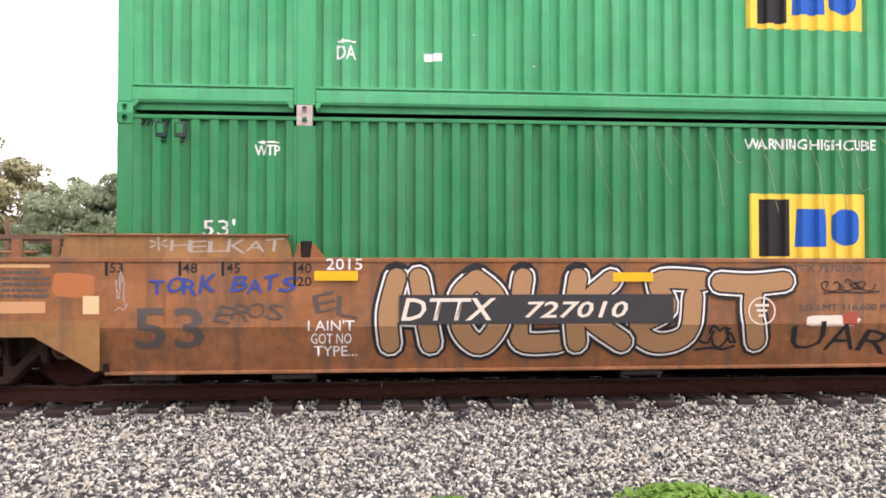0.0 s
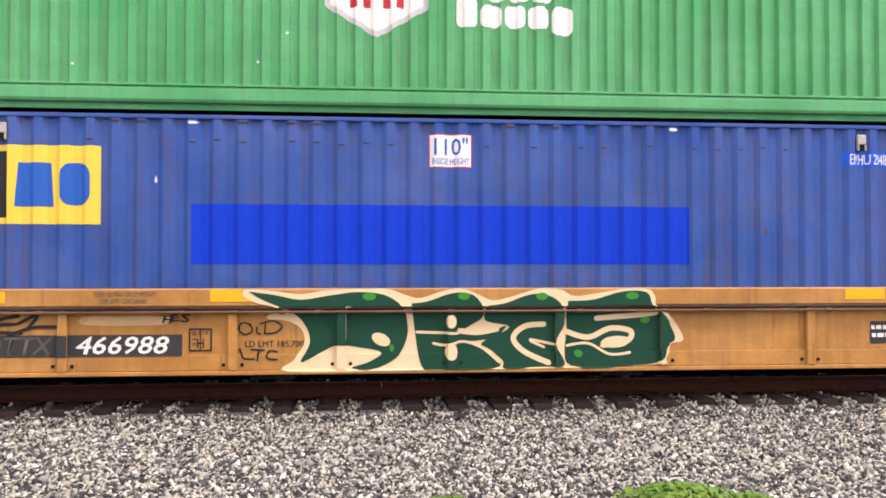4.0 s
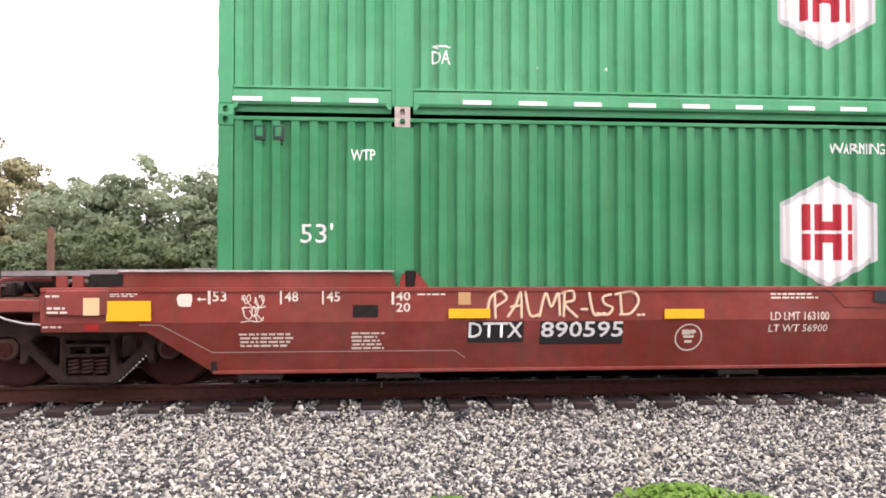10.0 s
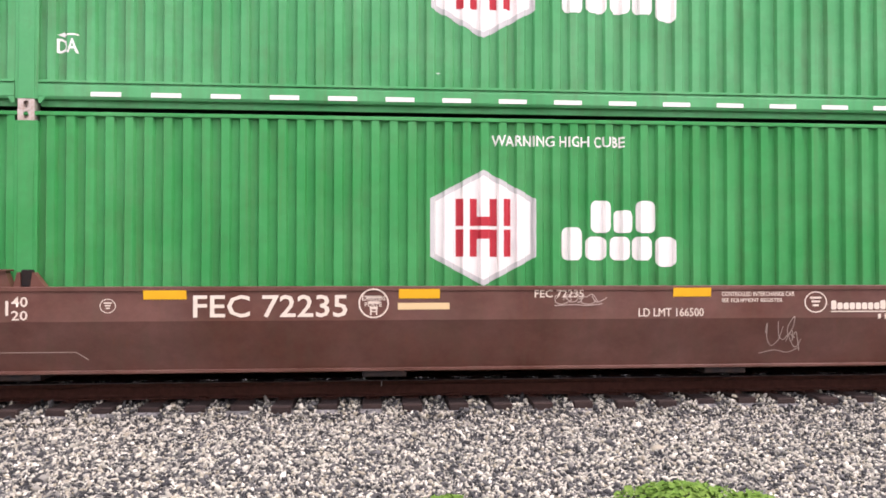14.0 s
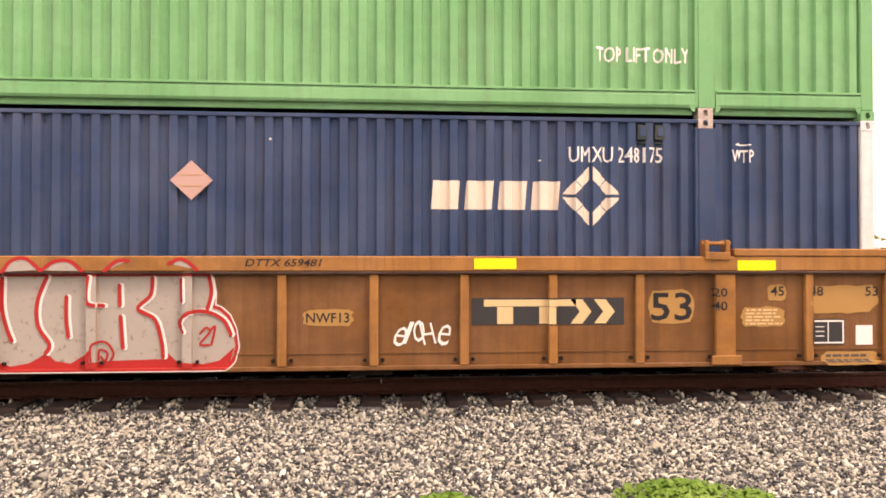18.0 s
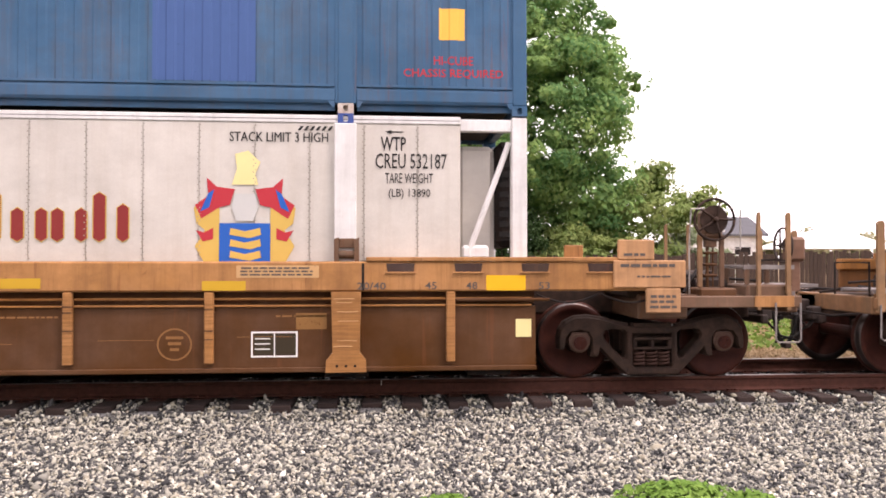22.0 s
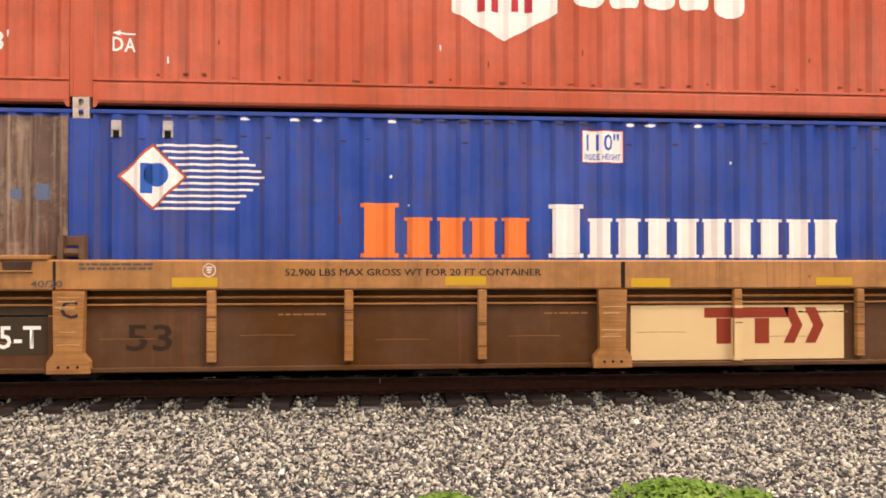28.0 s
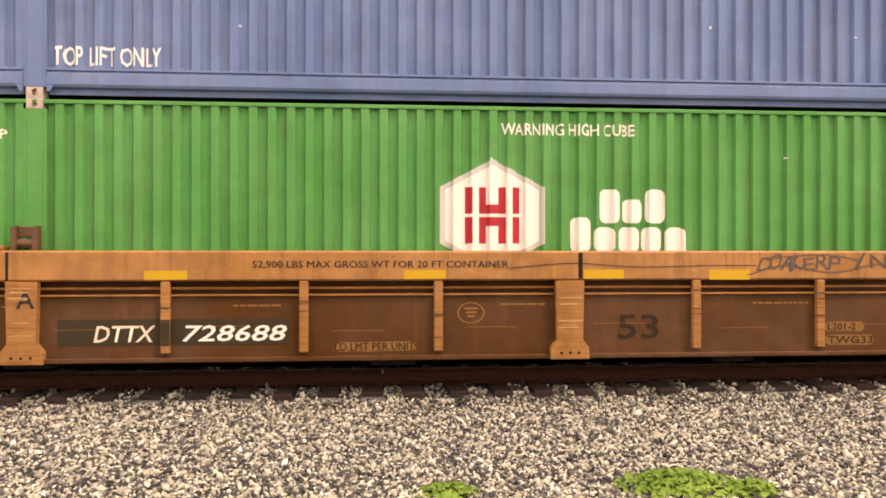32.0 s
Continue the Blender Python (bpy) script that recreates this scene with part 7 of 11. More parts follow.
def tag(thing, words, seed, x0, x1, z0, z1, mat, lift=0.006, weight=0.012, wild=1.0):
    """A hand-sprayed tag: slanting letters of uneven size, each a stroke of its own."""
    rnd = random.Random(seed)
    step = (x1 - x0) / len(words)
    for k, ch in enumerate(words):
        if ch == " ":
            continue
        cu = bpy.data.curves.new("letter", "FONT")
        cu.body, cu.resolution_u, cu.offset = ch, 2, weight
        ob = bpy.data.objects.new("letter", cu)
        me = ob.to_mesh()
        ax, ay = [v.co.x for v in me.vertices], [v.co.y for v in me.vertices]
        w, h, mx, my = max(ax) - min(ax), max(ay) - min(ay), min(ax), min(ay)
        sz = (z1 - z0) * rnd.uniform(0.75, 1.0)
        sx = step * rnd.uniform(0.92, 1.12)
        lift_z = 0.0
        if h < 0.4:
            lift_z, sz = (z1 - z0) * 0.4, (z1 - z0) * max(0.1, h)
        elif w / h < 0.3:
            sx = min(sx, sz * 0.2)
        a, sh, dz = radians(rnd.uniform(-9, 9) * wild), rnd.uniform(-0.1, 0.3) * wild, (z1 - z0) * rnd.uniform(0, 0.15) + lift_z
        bm = bmesh.new()
        verts = []
        for v in me.vertices:
            u, q = (v.co.x - mx) / w * sx, (v.co.y - my) / h * sz
            u += q * sh
            verts.append(bm.verts.new((x0 + k * step + u * math.cos(a) - q * math.sin(a), 0, z0 + dz + u * math.sin(a) + q * math.cos(a))))
        for f in me.polygons:
            bm.faces.new([verts[i] for i in f.vertices])
        ob.to_mesh_clear()
        bpy.data.objects.remove(ob)
        bpy.data.curves.remove(cu)
        lay("scrawl", bm, thing, mat, lift + 0.0008 * (k % 2), "hand-sprayed tag")


def end_plane(thing, x, pts_list, mat, name, label=""):
    """Flat paint or a sticker on the end of a box, given as loops of (y, z)."""
    bm = bmesh.new()
    for pts in pts_list:
        bm.faces.new([bm.verts.new((x, y, z)) for y, z in pts])
    bm.normal_update()
    for f in bm.faces:
        if f.normal.x * x < 0:
            f.normal_flip()
    return part(name, bm, mat, thing, label)


def end_patch(thing, x, y0, y1, z0, z1, mat, name="sticker", label=""):
    return end_plane(thing, x, [[(y0, z0), (y1, z0), (y1, z1), (y0, z1)]], mat, name, label)


def end_bars(thing, x, y0, y1, z0, z1, n, mat):
    """Upright or level small print on the end of a box, as plain bars."""
    h = (z1 - z0) / n
    rnd = random.Random(int(abs(x) * 100 + z0 * 10 + y0 * 7))
    loops = []
    for k in range(n):
        e = y0 + (y1 - y0) * rnd.uniform(0.7, 1.0)
        loops.append([(y0, z0 + h * (k + 0.2)), (e, z0 + h * (k + 0.2)), (e, z0 + h * (k + 0.8)), (y0, z0 + h * (k + 0.8))])
    end_plane(thing, x, loops, mat, "small_print")


def end_text(thing, words, x, ya, yb, z0, z1, mat):
    cu = bpy.data.curves.new("words", "FONT")
    cu.body, cu.resolution_u, cu.offset = words, 2, 0.014
    ob = bpy.data.objects.new("words", cu)
    me = ob.to_mesh()
    bm = bmesh.new()
    bm.from_mesh(me)
    ob.to_mesh_clear()
    bpy.data.objects.remove(ob)
    bpy.data.curves.remove(cu)
    ax, ay = [v.co.x for v in bm.verts], [v.co.y for v in bm.verts]
    w, h, mx, my = max(ax) - min(ax), max(ay) - min(ay), min(ax), min(ay)
    for v in bm.verts:
        v.co = (x, ya + (yb - ya) * (v.co.x - mx) / w, z0 + (z1 - z0) * (v.co.y - my) / h)
    bm.normal_update()
    for f in bm.faces:
        if f.normal.x * x < 0:
            f.normal_flip()
    part("lettering", bm, mat, thing, "painted lettering")


def diamond(yc, zc, r):
    return [(yc - r, zc), (yc, zc - r), (yc + r, zc), (yc, zc + r)]


text(box_a, 'WTP', -6.52, -6.24, 2.438, 2.560, INK_W, 'b')
arrow_mark(box_a, -6.50, -6.25, 2.567, 2.618, INK_W, '<')
text(box_a, "53'", -7.10, -6.73, 1.524, 1.709, INK_W, 'n')
text(box_a, 'WARNING HIGH CUBE', -0.74, 0.89, 2.584, 2.713, INK_W, 'b')
block_sign(box_a, -0.69, 0.77, 1.235, 2.051)
block_sign(box_a2, -0.71, 0.76, 1.142, 1.967)
text(box_a2, 'DA', -5.60, -5.38, 0.660, 0.823, INK_W, 'b')
arrow_mark(box_a2, -5.60, -5.38, 0.836, 0.901, INK_W, '<')
patch(box_a2, 'sticker', -4.60, -4.39, 0.655, 0.747, INK_W)
patch(box_b, 'patch', 4.77, 5.54, 2.383, 2.568, INK_B2)
text(box_b, 'EMHU 204856', 4.85, 5.44, 2.409, 2.536, INK_W, 'b')
text(box_b, '53', 6.76, 7.16, 1.929, 2.318, INK_W, 's')
height_sign(box_b, 6.72, 7.19, 1.475, 1.831)
block_sign(box_b, -5.42, -3.93, 1.644, 2.522)
height_sign(box_b, -0.24, 0.24, 2.329, 2.698)
text(box_b2, 'DA', -5.62, -5.40, 0.654, 0.808, INK_W, 'b')
arrow_mark(box_b2, -5.62, -5.40, 0.820, 0.884, INK_W, '<')
text(box_b2, 'DA', 5.40, 5.62, 0.662, 0.829, INK_W, 'b')
arrow_mark(box_b2, 5.40, 5.62, 0.842, 0.906, INK_W, '>')
hexagon(box_b2, -1.45, -0.26, 0.909, 2.318)
word_blocks(box_b2, 0.05, 1.46, 0.980, 1.728)
patch(box_b, 'patch', -7.78, -7.42, 2.612, 2.800, INK_PATCHGREY)
text(box_c, 'WARNING HIGH CUBE', -0.79, 0.75, 2.544, 2.677, INK_W, 'b')
text(box_c, 'HGIU 641205', 4.48, 5.65, 2.335, 2.514, INK_W, 'b')
text(box_c, 'WTP', 6.24, 6.53, 2.395, 2.515, INK_W, 'b')
text(box_c, "53'", 6.78, 7.13, 1.453, 1.668, INK_W, 'n')
word_blocks(box_c, 0.00, 1.41, 1.127, 1.931)
hexagon(box_c, -1.44, -0.21, 0.918, 2.270)
text(box_c, 'WTP', -6.55, -6.27, 2.394, 2.523, INK_W, 'b')
text(box_c, "53'", -7.12, -6.75, 1.448, 1.672, INK_W, 'n')
patch(box_c, 'smear', 2.89, 3.56, 2.656, 2.845, INK_TEAL)
patch(box_c, 'smear', 3.86, 4.15, 2.607, 2.784, INK_LIME)
text(box_c2, 'DA', 5.37, 5.60, 0.604, 0.771, INK_W, 'b')
arrow_mark(box_c2, 5.37, 5.60, 0.784, 0.844, INK_W, '>')
text(box_c2, 'DA', -5.62, -5.40, 0.630, 0.787, INK_W, 'b')
arrow_mark(box_c2, -5.62, -5.40, 0.800, 0.865, INK_W, '<')
hexagon(box_c2, -1.45, -0.21, 0.899, 2.301)
word_blocks(box_c2, 0.04, 1.46, 1.115, 1.922)
text(box_d, 'WARNING HIGH CUBE', -0.76, 0.82, 2.565, 2.692, INK_W, 'b')
text(box_d, 'HGIU 514018', 4.49, 5.67, 2.367, 2.540, INK_W, 'b')
text(box_d, 'WTP', 6.29, 6.57, 2.428, 2.543, INK_W, 'b')
text(box_d, "53'", 6.83, 7.19, 1.474, 1.690, INK_W, 'n')
hexagon(box_d, -1.48, -0.24, 0.939, 2.287)
word_blocks(box_d, 0.05, 1.46, 1.148, 1.937)
text(box_d, 'WTP', -6.57, -6.30, 2.422, 2.535, INK_W, 'b')
text(box_d, "53'", -7.12, -6.76, 1.474, 1.692, INK_W, 'n')
text(box_d2, 'DA', 5.39, 5.62, 0.650, 0.811, INK_W, 'b')
arrow_mark(box_d2, 5.40, 5.62, 0.832, 0.892, INK_W, '>')
text(box_d2, 'DA', -5.65, -5.42, 0.645, 0.808, INK_W, 'b')
arrow_mark(box_d2, -5.65, -5.42, 0.821, 0.882, INK_W, '<')
hexagon(box_d2, -1.47, -0.25, 0.924, 2.288)
word_blocks(box_d2, 0.06, 1.47, 1.160, 1.984)
text(box_e, 'UMXU 248175', 4.32, 5.44, 2.364, 2.547, INK_W, 'b')
text(box_e, 'WTP', 6.29, 6.56, 2.380, 2.532, INK_W, 'b')
arrow_mark(box_e, 6.33, 6.53, 2.565, 2.618, INK_W, '<')
text(box_e, 'WTP', -6.61, -6.32, 2.406, 2.550, INK_W, 'b')
arrow_mark(box_e, -6.58, -6.36, 2.582, 2.638, INK_W, '>')
diamond_sign(box_e, 2.67, 4.94, 1.604, 2.327)
placard(box_e, -0.24, 0.23, 1.883, 2.330)
text(box_e2, 'TOP LIFT ONLY', 4.64, 5.77, 0.650, 0.834, INK_W, 'b')
text(box_e2, 'TOP LIFT ONLY', -5.79, -4.65, 0.660, 0.865, INK_W, 'b')
text(box_f, 'WTP', 6.36, 6.65, 2.480, 2.641, INK_K, 'b')
arrow_mark(box_f, 6.41, 6.62, 2.674, 2.719, INK_K, '<')
text(box_f, 'CREU 532187', 6.30, 7.12, 2.276, 2.450, INK_K, 'n')
text(box_f, 'TARE WEIGHT', 6.41, 6.96, 2.108, 2.224, INK_K, 'n')
text(box_f, '(LB) 13890', 6.45, 6.93, 1.921, 2.044, INK_K, 'n')
text(box_f, 'STACK LIMIT 3 HIGH', 4.66, 5.76, 2.567, 2.676, INK_K, 'b')
hazard(box_f, 5.42, 5.82, 2.700, 2.751)
crest(box_f, 4.27, 5.40, 1.177, 2.461)
gothic_blocks(box_f, -1.17, 3.56, 1.268, 2.074)
text(box_f, 'WTP', -6.66, -6.38, 2.497, 2.649, INK_K, 'b')
arrow_mark(box_f, -6.62, -6.41, 2.681, 2.725, INK_K, '>')
text(box_f, '53 ft', -7.27, -6.74, 2.056, 2.358, INK_K, 'n')
text(box_f, 'XHC', -7.26, -6.73, 1.678, 1.974, INK_K, 'n')
text(box_f, 'STACK LIMIT 3 HIGH', -5.80, -4.72, 2.576, 2.685, INK_K, 'b')
hazard(box_f, -5.85, -5.48, 2.705, 2.756)
slab_blocks(box_f, -5.40, -2.15, 2.158, 2.392)
text(box_f, 'REFRIGERATED INTERMODAL NETWORK', -5.40, -2.14, 2.054, 2.138, INK_K, 'b')
text(box_f2, 'HI-CUBE', 6.97, 7.43, 0.584, 0.688, INK_R, 'b')
text(box_f2, 'CHASSIS REQUIRED', 6.62, 7.78, 0.427, 0.538, INK_R, 'b')
patch(box_f2, 'label', 7.03, 7.33, 0.877, 1.244, INK_LABEL)
patch(box_f2, 'patch', 3.80, 4.94, 0.353, 1.628, INK_PATCHBLUE)
text(box_f2, 'INTERMODAL', -5.54, -3.20, 1.152, 1.590, INK_YEL, 's')
patch(box_g, 'panel', 4.77, 5.15, 2.366, 2.549, INK_K)
text(box_g, 'UMXU', 4.79, 5.13, 2.379, 2.530, INK_W, 'b')
text(box_g, '883376', 5.19, 5.58, 2.390, 2.521, INK_W, 'n')
text(box_g, '53', 6.78, 7.16, 1.940, 2.313, INK_W, 's')
height_sign(box_g, 6.72, 7.20, 1.481, 1.847)
serif_blocks(box_g, -2.90, 2.89, 1.236, 1.861)
height_sign(box_g, -0.28, 0.21, 2.361, 2.728)
globe_sign(box_g, -5.57, -3.94, 1.766, 2.519)
patch(box_g, 'patched_panel', -7.25, -6.10, 1.204, 2.807, INK_BROWN)
text(box_g2, 'DA', 5.37, 5.59, 0.618, 0.776, INK_W, 'b')
arrow_mark(box_g2, 5.37, 5.59, 0.790, 0.849, INK_W, '>')
text(box_g2, "53'", 6.78, 7.10, 0.621, 0.842, INK_W, 'n')
patch(box_g2, 'patch', 6.83, 7.84, 0.851, 1.821, INK_BROWN2)
hexagon(box_g2, -1.82, -0.58, 0.866, 2.217)
word_blocks(box_g2, -0.41, 1.73, 1.199, 2.046)
text(box_g2, 'DA', -5.63, -5.39, 0.642, 0.802, INK_W, 'b')
arrow_mark(box_g2, -5.63, -5.39, 0.815, 0.875, INK_W, '<')
text(box_g2, "53'", -7.11, -6.74, 0.632, 0.855, INK_W, 'n')
text(box_h, 'WARNING HIGH CUBE', -0.75, 0.83, 2.557, 2.697, INK_W, 'b')
text(box_h, 'HGIU 500013', 4.52, 5.68, 2.346, 2.526, INK_W, 'b')
text(box_h, 'WTP', 6.31, 6.58, 2.413, 2.534, INK_W, 'b')
text(box_h, "53'", 6.85, 7.20, 1.457, 1.694, INK_W, 'n')
hexagon(box_h, -1.47, -0.24, 0.968, 2.275)
word_blocks(box_h, 0.05, 1.47, 1.103, 1.933)
text(box_h2, 'TOP LIFT ONLY', 4.64, 5.79, 0.376, 0.577, INK_W, 'b')
text(box_h2, 'TOP LIFT ONLY', -5.77, -4.60, 0.368, 0.584, INK_W, 'b')
text(box_h, 'WTP', -6.55, -6.27, 2.443, 2.549, INK_W, 'b')
text(car_a, '53', -7.97, -7.83, 1.329, 1.439, INK_K, 'b')
patch(car_a, 'mark', -8.02, -7.99, 1.298, 1.451, INK_K)
text(car_a, '48', -7.20, -7.04, 1.327, 1.439, INK_K, 'b')
patch(car_a, 'mark', -7.24, -7.21, 1.296, 1.451, INK_K)
text(car_a, '45', -6.73, -6.58, 1.326, 1.438, INK_K, 'b')
patch(car_a, 'mark', -6.78, -6.75, 1.296, 1.451, INK_K)
text(car_a, '40', -5.96, -5.80, 1.325, 1.438, INK_K, 'b')
text(car_a, '20', -5.96, -5.80, 1.181, 1.288, INK_K, 'b')
patch(car_a, 'mark', -6.00, -5.97, 1.181, 1.450, INK_K)
text(car_a, '53', -7.72, -6.97, 0.489, 0.951, INK_GREY, 'b')
text(car_a, '2015', -5.64, -5.24, 1.362, 1.488, INK_W, 'n')
patch(car_a, 'reflector', -5.77, -5.29, 1.243, 1.350, INK_Y, lift=0.027)
patch(car_a, 'reflector', -2.39, -1.92, 1.228, 1.332, INK_Y, lift=0.029)
text(car_a, "I AIN'T", -5.84, -5.33, 0.685, 0.804, INK_W, 'n')
text(car_a, 'GOT NO', -5.81, -5.36, 0.534, 0.653, INK_W, 'n')
text(car_a, 'TYPE...', -5.78, -5.30, 0.390, 0.509, INK_W, 'n')
patch(car_a, 'panel', -4.83, -1.68, 0.750, 1.083, INK_PANEL, lift=0.029)
text(car_a, 'DTTX', -4.81, -3.74, 0.795, 1.043, INK_CREAMY, 'bi', lift=0.032)
text(car_a, '727010', -3.41, -2.22, 0.817, 1.004, INK_CREAMY, 'bi', lift=0.032)
text(car_a, 'DTTX 727010 A', -0.33, 0.63, 1.335, 1.421, INK_GREY, 'b')
text(car_a, 'LD LMT 116,600 PER UNIT', -0.15, 1.42, 0.875, 0.961, INK_GREY, 'b')
ring(car_a, -0.79, -0.46, 0.718, 1.046, INK_CREAMY, lift=0.029)
patch(car_a, 'sticker', -8.25, -8.08, 0.882, 1.078, INK_CREAM)
patch(car_a, 'smear', -0.12, 0.62, 0.69, 0.835, INK_CREAMY)
patch(car_a, 'smear', 0.36, 0.57, 0.70, 0.87, INK_REDFADE, 0.005)
patch(car_a, 'patch', -9.11, -8.64, 0.893, 1.020, INK_OCHRE)
bars(car_a, 5, -9.11, -8.56, 1.050, 1.367, INK_GREY)
patch(car_a, 'bar', -9.13, -8.60, 1.385, 1.42, INK_PALEWOOD)
patch(car_a, 'smear', -8.60, -8.10, 1.05, 1.34, INK_WARM, 0.002)
text(car_b, '45', 6.65, 6.80, 1.010, 1.123, INK_K, 'b')
text(car_b, '48', 7.25, 7.41, 1.007, 1.121, INK_K, 'b')
text(car_b, '53', -8.15, -8.01, 1.01, 1.12, INK_K, 'b')
text(car_b, '48', -7.37, -7.22, 1.01, 1.12, INK_K, 'b')
text(car_b, '45', -6.73, -6.58, 1.01, 1.12, INK_K, 'b')
text(car_b, '53', 8.07, 8.21, 1.003, 1.118, INK_K, 'b')
strokes(car_b, [[(x - 0.02, 1.0), (x, 1.06), (x + 0.02, 1.125)] for x in (-7.965, -7.165, -6.53)], 0, 1, 0, 1, 0.022, INK_K, 0.004, "stencil_line", "black stencilled bar")
patch(car_b, 'reflector', 8.22, 9.12, 1.001, 1.129, INK_Y)
patch(car_b, 'reflector', 4.63, 5.12, 1.013, 1.136, INK_Y)
text(car_b, 'NW13SF', 7.68, 8.07, 0.447, 0.549, INK_GREY, 'b')
text(car_b, 'L-73-82', 7.68, 8.01, 0.568, 0.657, INK_GREY, 'b')
patch(car_b, 'board', 4.98, 5.40, 0.486, 0.747, INK_PANEL)
bars(car_b, 2, 4.99, 5.38, 0.536, 0.722, INK_W, lift=0.006)
patch(car_b, 'sticker', 9.75, 10.02, 0.814, 0.930, INK_CREAM)
patch(car_b, 'sticker', 7.39, 7.56, 0.476, 0.654, INK_PALEWOOD)
bars(car_b, 3, 6.65, 7.15, 0.482, 0.684, INK_GREY)
patch(car_b, 'panel', -5.13, -2.98, 0.408, 0.647, INK_PANEL)
text(car_b, 'DTTX', -5.08, -4.34, 0.434, 0.628, INK_GREY, 'bi', lift=0.006)
text(car_b, '466988', -4.11, -3.12, 0.435, 0.631, INK_W, 'bi', lift=0.006)
outline_box(car_b, -2.91, -2.66, 0.459, 0.713, INK_K)
text(car_b, 'H', -2.825, -2.745, 0.50, 0.60, INK_K, 'b')
text(car_b, 'PLATE', -2.875, -2.70, 0.645, 0.685, INK_K, 'n')
text(car_b, 'LD LMT 185,700', -2.30, -1.66, 0.49, 0.57, INK_K, 'b')
patch(car_b, 'reflector', -5.19, -4.82, 1.001, 1.125, INK_Y)
patch(car_b, 'reflector', -2.67, -2.13, 1.008, 1.141, INK_Y)
text(car_b, '73,000 LBS MAX GROSS WEIGHT', -3.91, -3.25, 1.057, 1.120, INK_GREY, 'b')
text(car_b, 'FOR 20 FT CONTAINERS', -3.83, -3.34, 0.988, 1.044, INK_GREY, 'b')
patch(car_b, 'smear', -7.10, -6.62, 0.50, 0.86, INK_CHALKED, 0.0022)
patch(car_b, 'smear', -4.15, -3.05, 0.74, 0.86, INK_CHALKED, 0.0022)
bars(car_b, 2, -7.13, -6.70, 0.53, 0.66, INK_GREY, lift=0.004)
bars(car_b, 2, -7.06, -6.80, 0.42, 0.50, INK_GREY, lift=0.004)
strokes(car_b, [[(0.0, 0.55), (0.1, 0.8), (0.2, 1.0)], [(0.12, 0.35), (0.22, 0.6), (0.35, 0.7)], [(0.2, 0.2), (0.35, 0.35), (0.4, 0.62)], [(0.3, 0.05), (0.45, 0.2), (0.62, 0.42)], [(0.68, 0.0), (0.75, 0.15), (0.85, 0.3)]],
        -8.42, -7.95, 0.47, 0.80, 0.016, INK_RUB, 0.004, "scrape", "dark scrape in the paint")
strokes(car_b, [[(0.0, 0.0), (0.15, 0.45), (0.35, 0.55), (0.55, 0.3), (0.75, 0.2), (1.0, 0.3)]], -6.66, -5.70, 0.99, 1.09, 0.012, INK_RUB, 0.012, "cable", "brown cable hanging along the chord")
text(car_c, '40', 5.80, 5.94, 1.003, 1.108, INK_CREAMY, 'b')
text(car_c, '20', 5.80, 5.94, 0.868, 0.972, INK_CREAMY, 'b')
patch(car_c, 'mark', 5.95, 5.98, 0.966, 1.108, INK_CREAMY)
text(car_c, '45', 6.57, 6.72, 1.006, 1.118, INK_CREAMY, 'b')
patch(car_c, 'mark', 6.74, 6.76, 0.980, 1.123, INK_CREAMY)
text(car_c, '48', 7.04, 7.19, 1.003, 1.116, INK_CREAMY, 'b')
patch(car_c, 'mark', 7.20, 7.23, 0.978, 1.122, INK_CREAMY)
text(car_c, '53', 7.80, 7.96, 1.012, 1.126, INK_CREAMY, 'b')
patch(car_c, 'mark', 7.97, 8.00, 0.987, 1.132, INK_CREAMY)
patch(car_c, 'blob', 7.47, 7.65, 0.945, 1.108, INK_CREAMY)
text(car_c, 'L 73-4', 6.95, 7.35, 0.816, 0.897, INK_CREAMY, 'b')
text(car_c, '53', 6.51, 6.91, 0.466, 0.753, INK_CREAMY, 'b')
patch(car_c, 'board', 6.98, 7.43, 0.474, 0.762, INK_PANEL)
outline_box(car_c, 7.00, 7.41, 0.493, 0.744, INK_CREAMY, lift=0.005)
patch(car_c, 'reflector', 8.58, 9.06, 0.817, 1.033, INK_Y, lift=0.027)
patch(car_c, 'reflector', 2.54, 3.01, 0.803, 0.912, INK_Y, lift=0.027)
patch(car_c, 'reflector', 4.86, 5.34, 0.805, 0.915, INK_Y, lift=0.027)
patch(car_c, 'reflector', 9.13, 9.25, 0.707, 0.790, INK_R)
patch(car_c, 'patch', 8.73, 9.05, 1.141, 1.313, INK_PANEL)
bars(car_c, 4, 5.73, 6.46, 0.578, 0.758, INK_CREAMY)
bars(car_c, 4, 6.10, 6.49, 0.939, 1.107, INK_CREAMY)
patch(car_c, 'panel', -5.22, -4.58, 0.534, 0.782, INK_K)
text(car_c, 'DTTX', -5.21, -4.59, 0.591, 0.769, INK_W, 'b', lift=0.006)
patch(car_c, 'panel', -4.39, -3.42, 0.506, 0.775, INK_K)
text(car_c, '890595', -4.38, -3.42, 0.589, 0.775, INK_W, 'b', lift=0.006)
patch(car_c, 'reflector', -5.44, -4.97, 0.819, 0.926, INK_Y, lift=0.027)
patch(car_c, 'reflector', -2.95, -2.48, 0.802, 0.912, INK_Y, lift=0.027)
patch(car_c, 'reflector', -0.19, 0.30, 0.784, 0.897, INK_Y, lift=0.027)
patch(car_c, 'reflector', -9.16, -8.69, 0.806, 1.025, INK_Y, lift=0.027)
text(car_c, '53', -8.04, -7.89, 1.015, 1.125, INK_CREAMY, 'b')
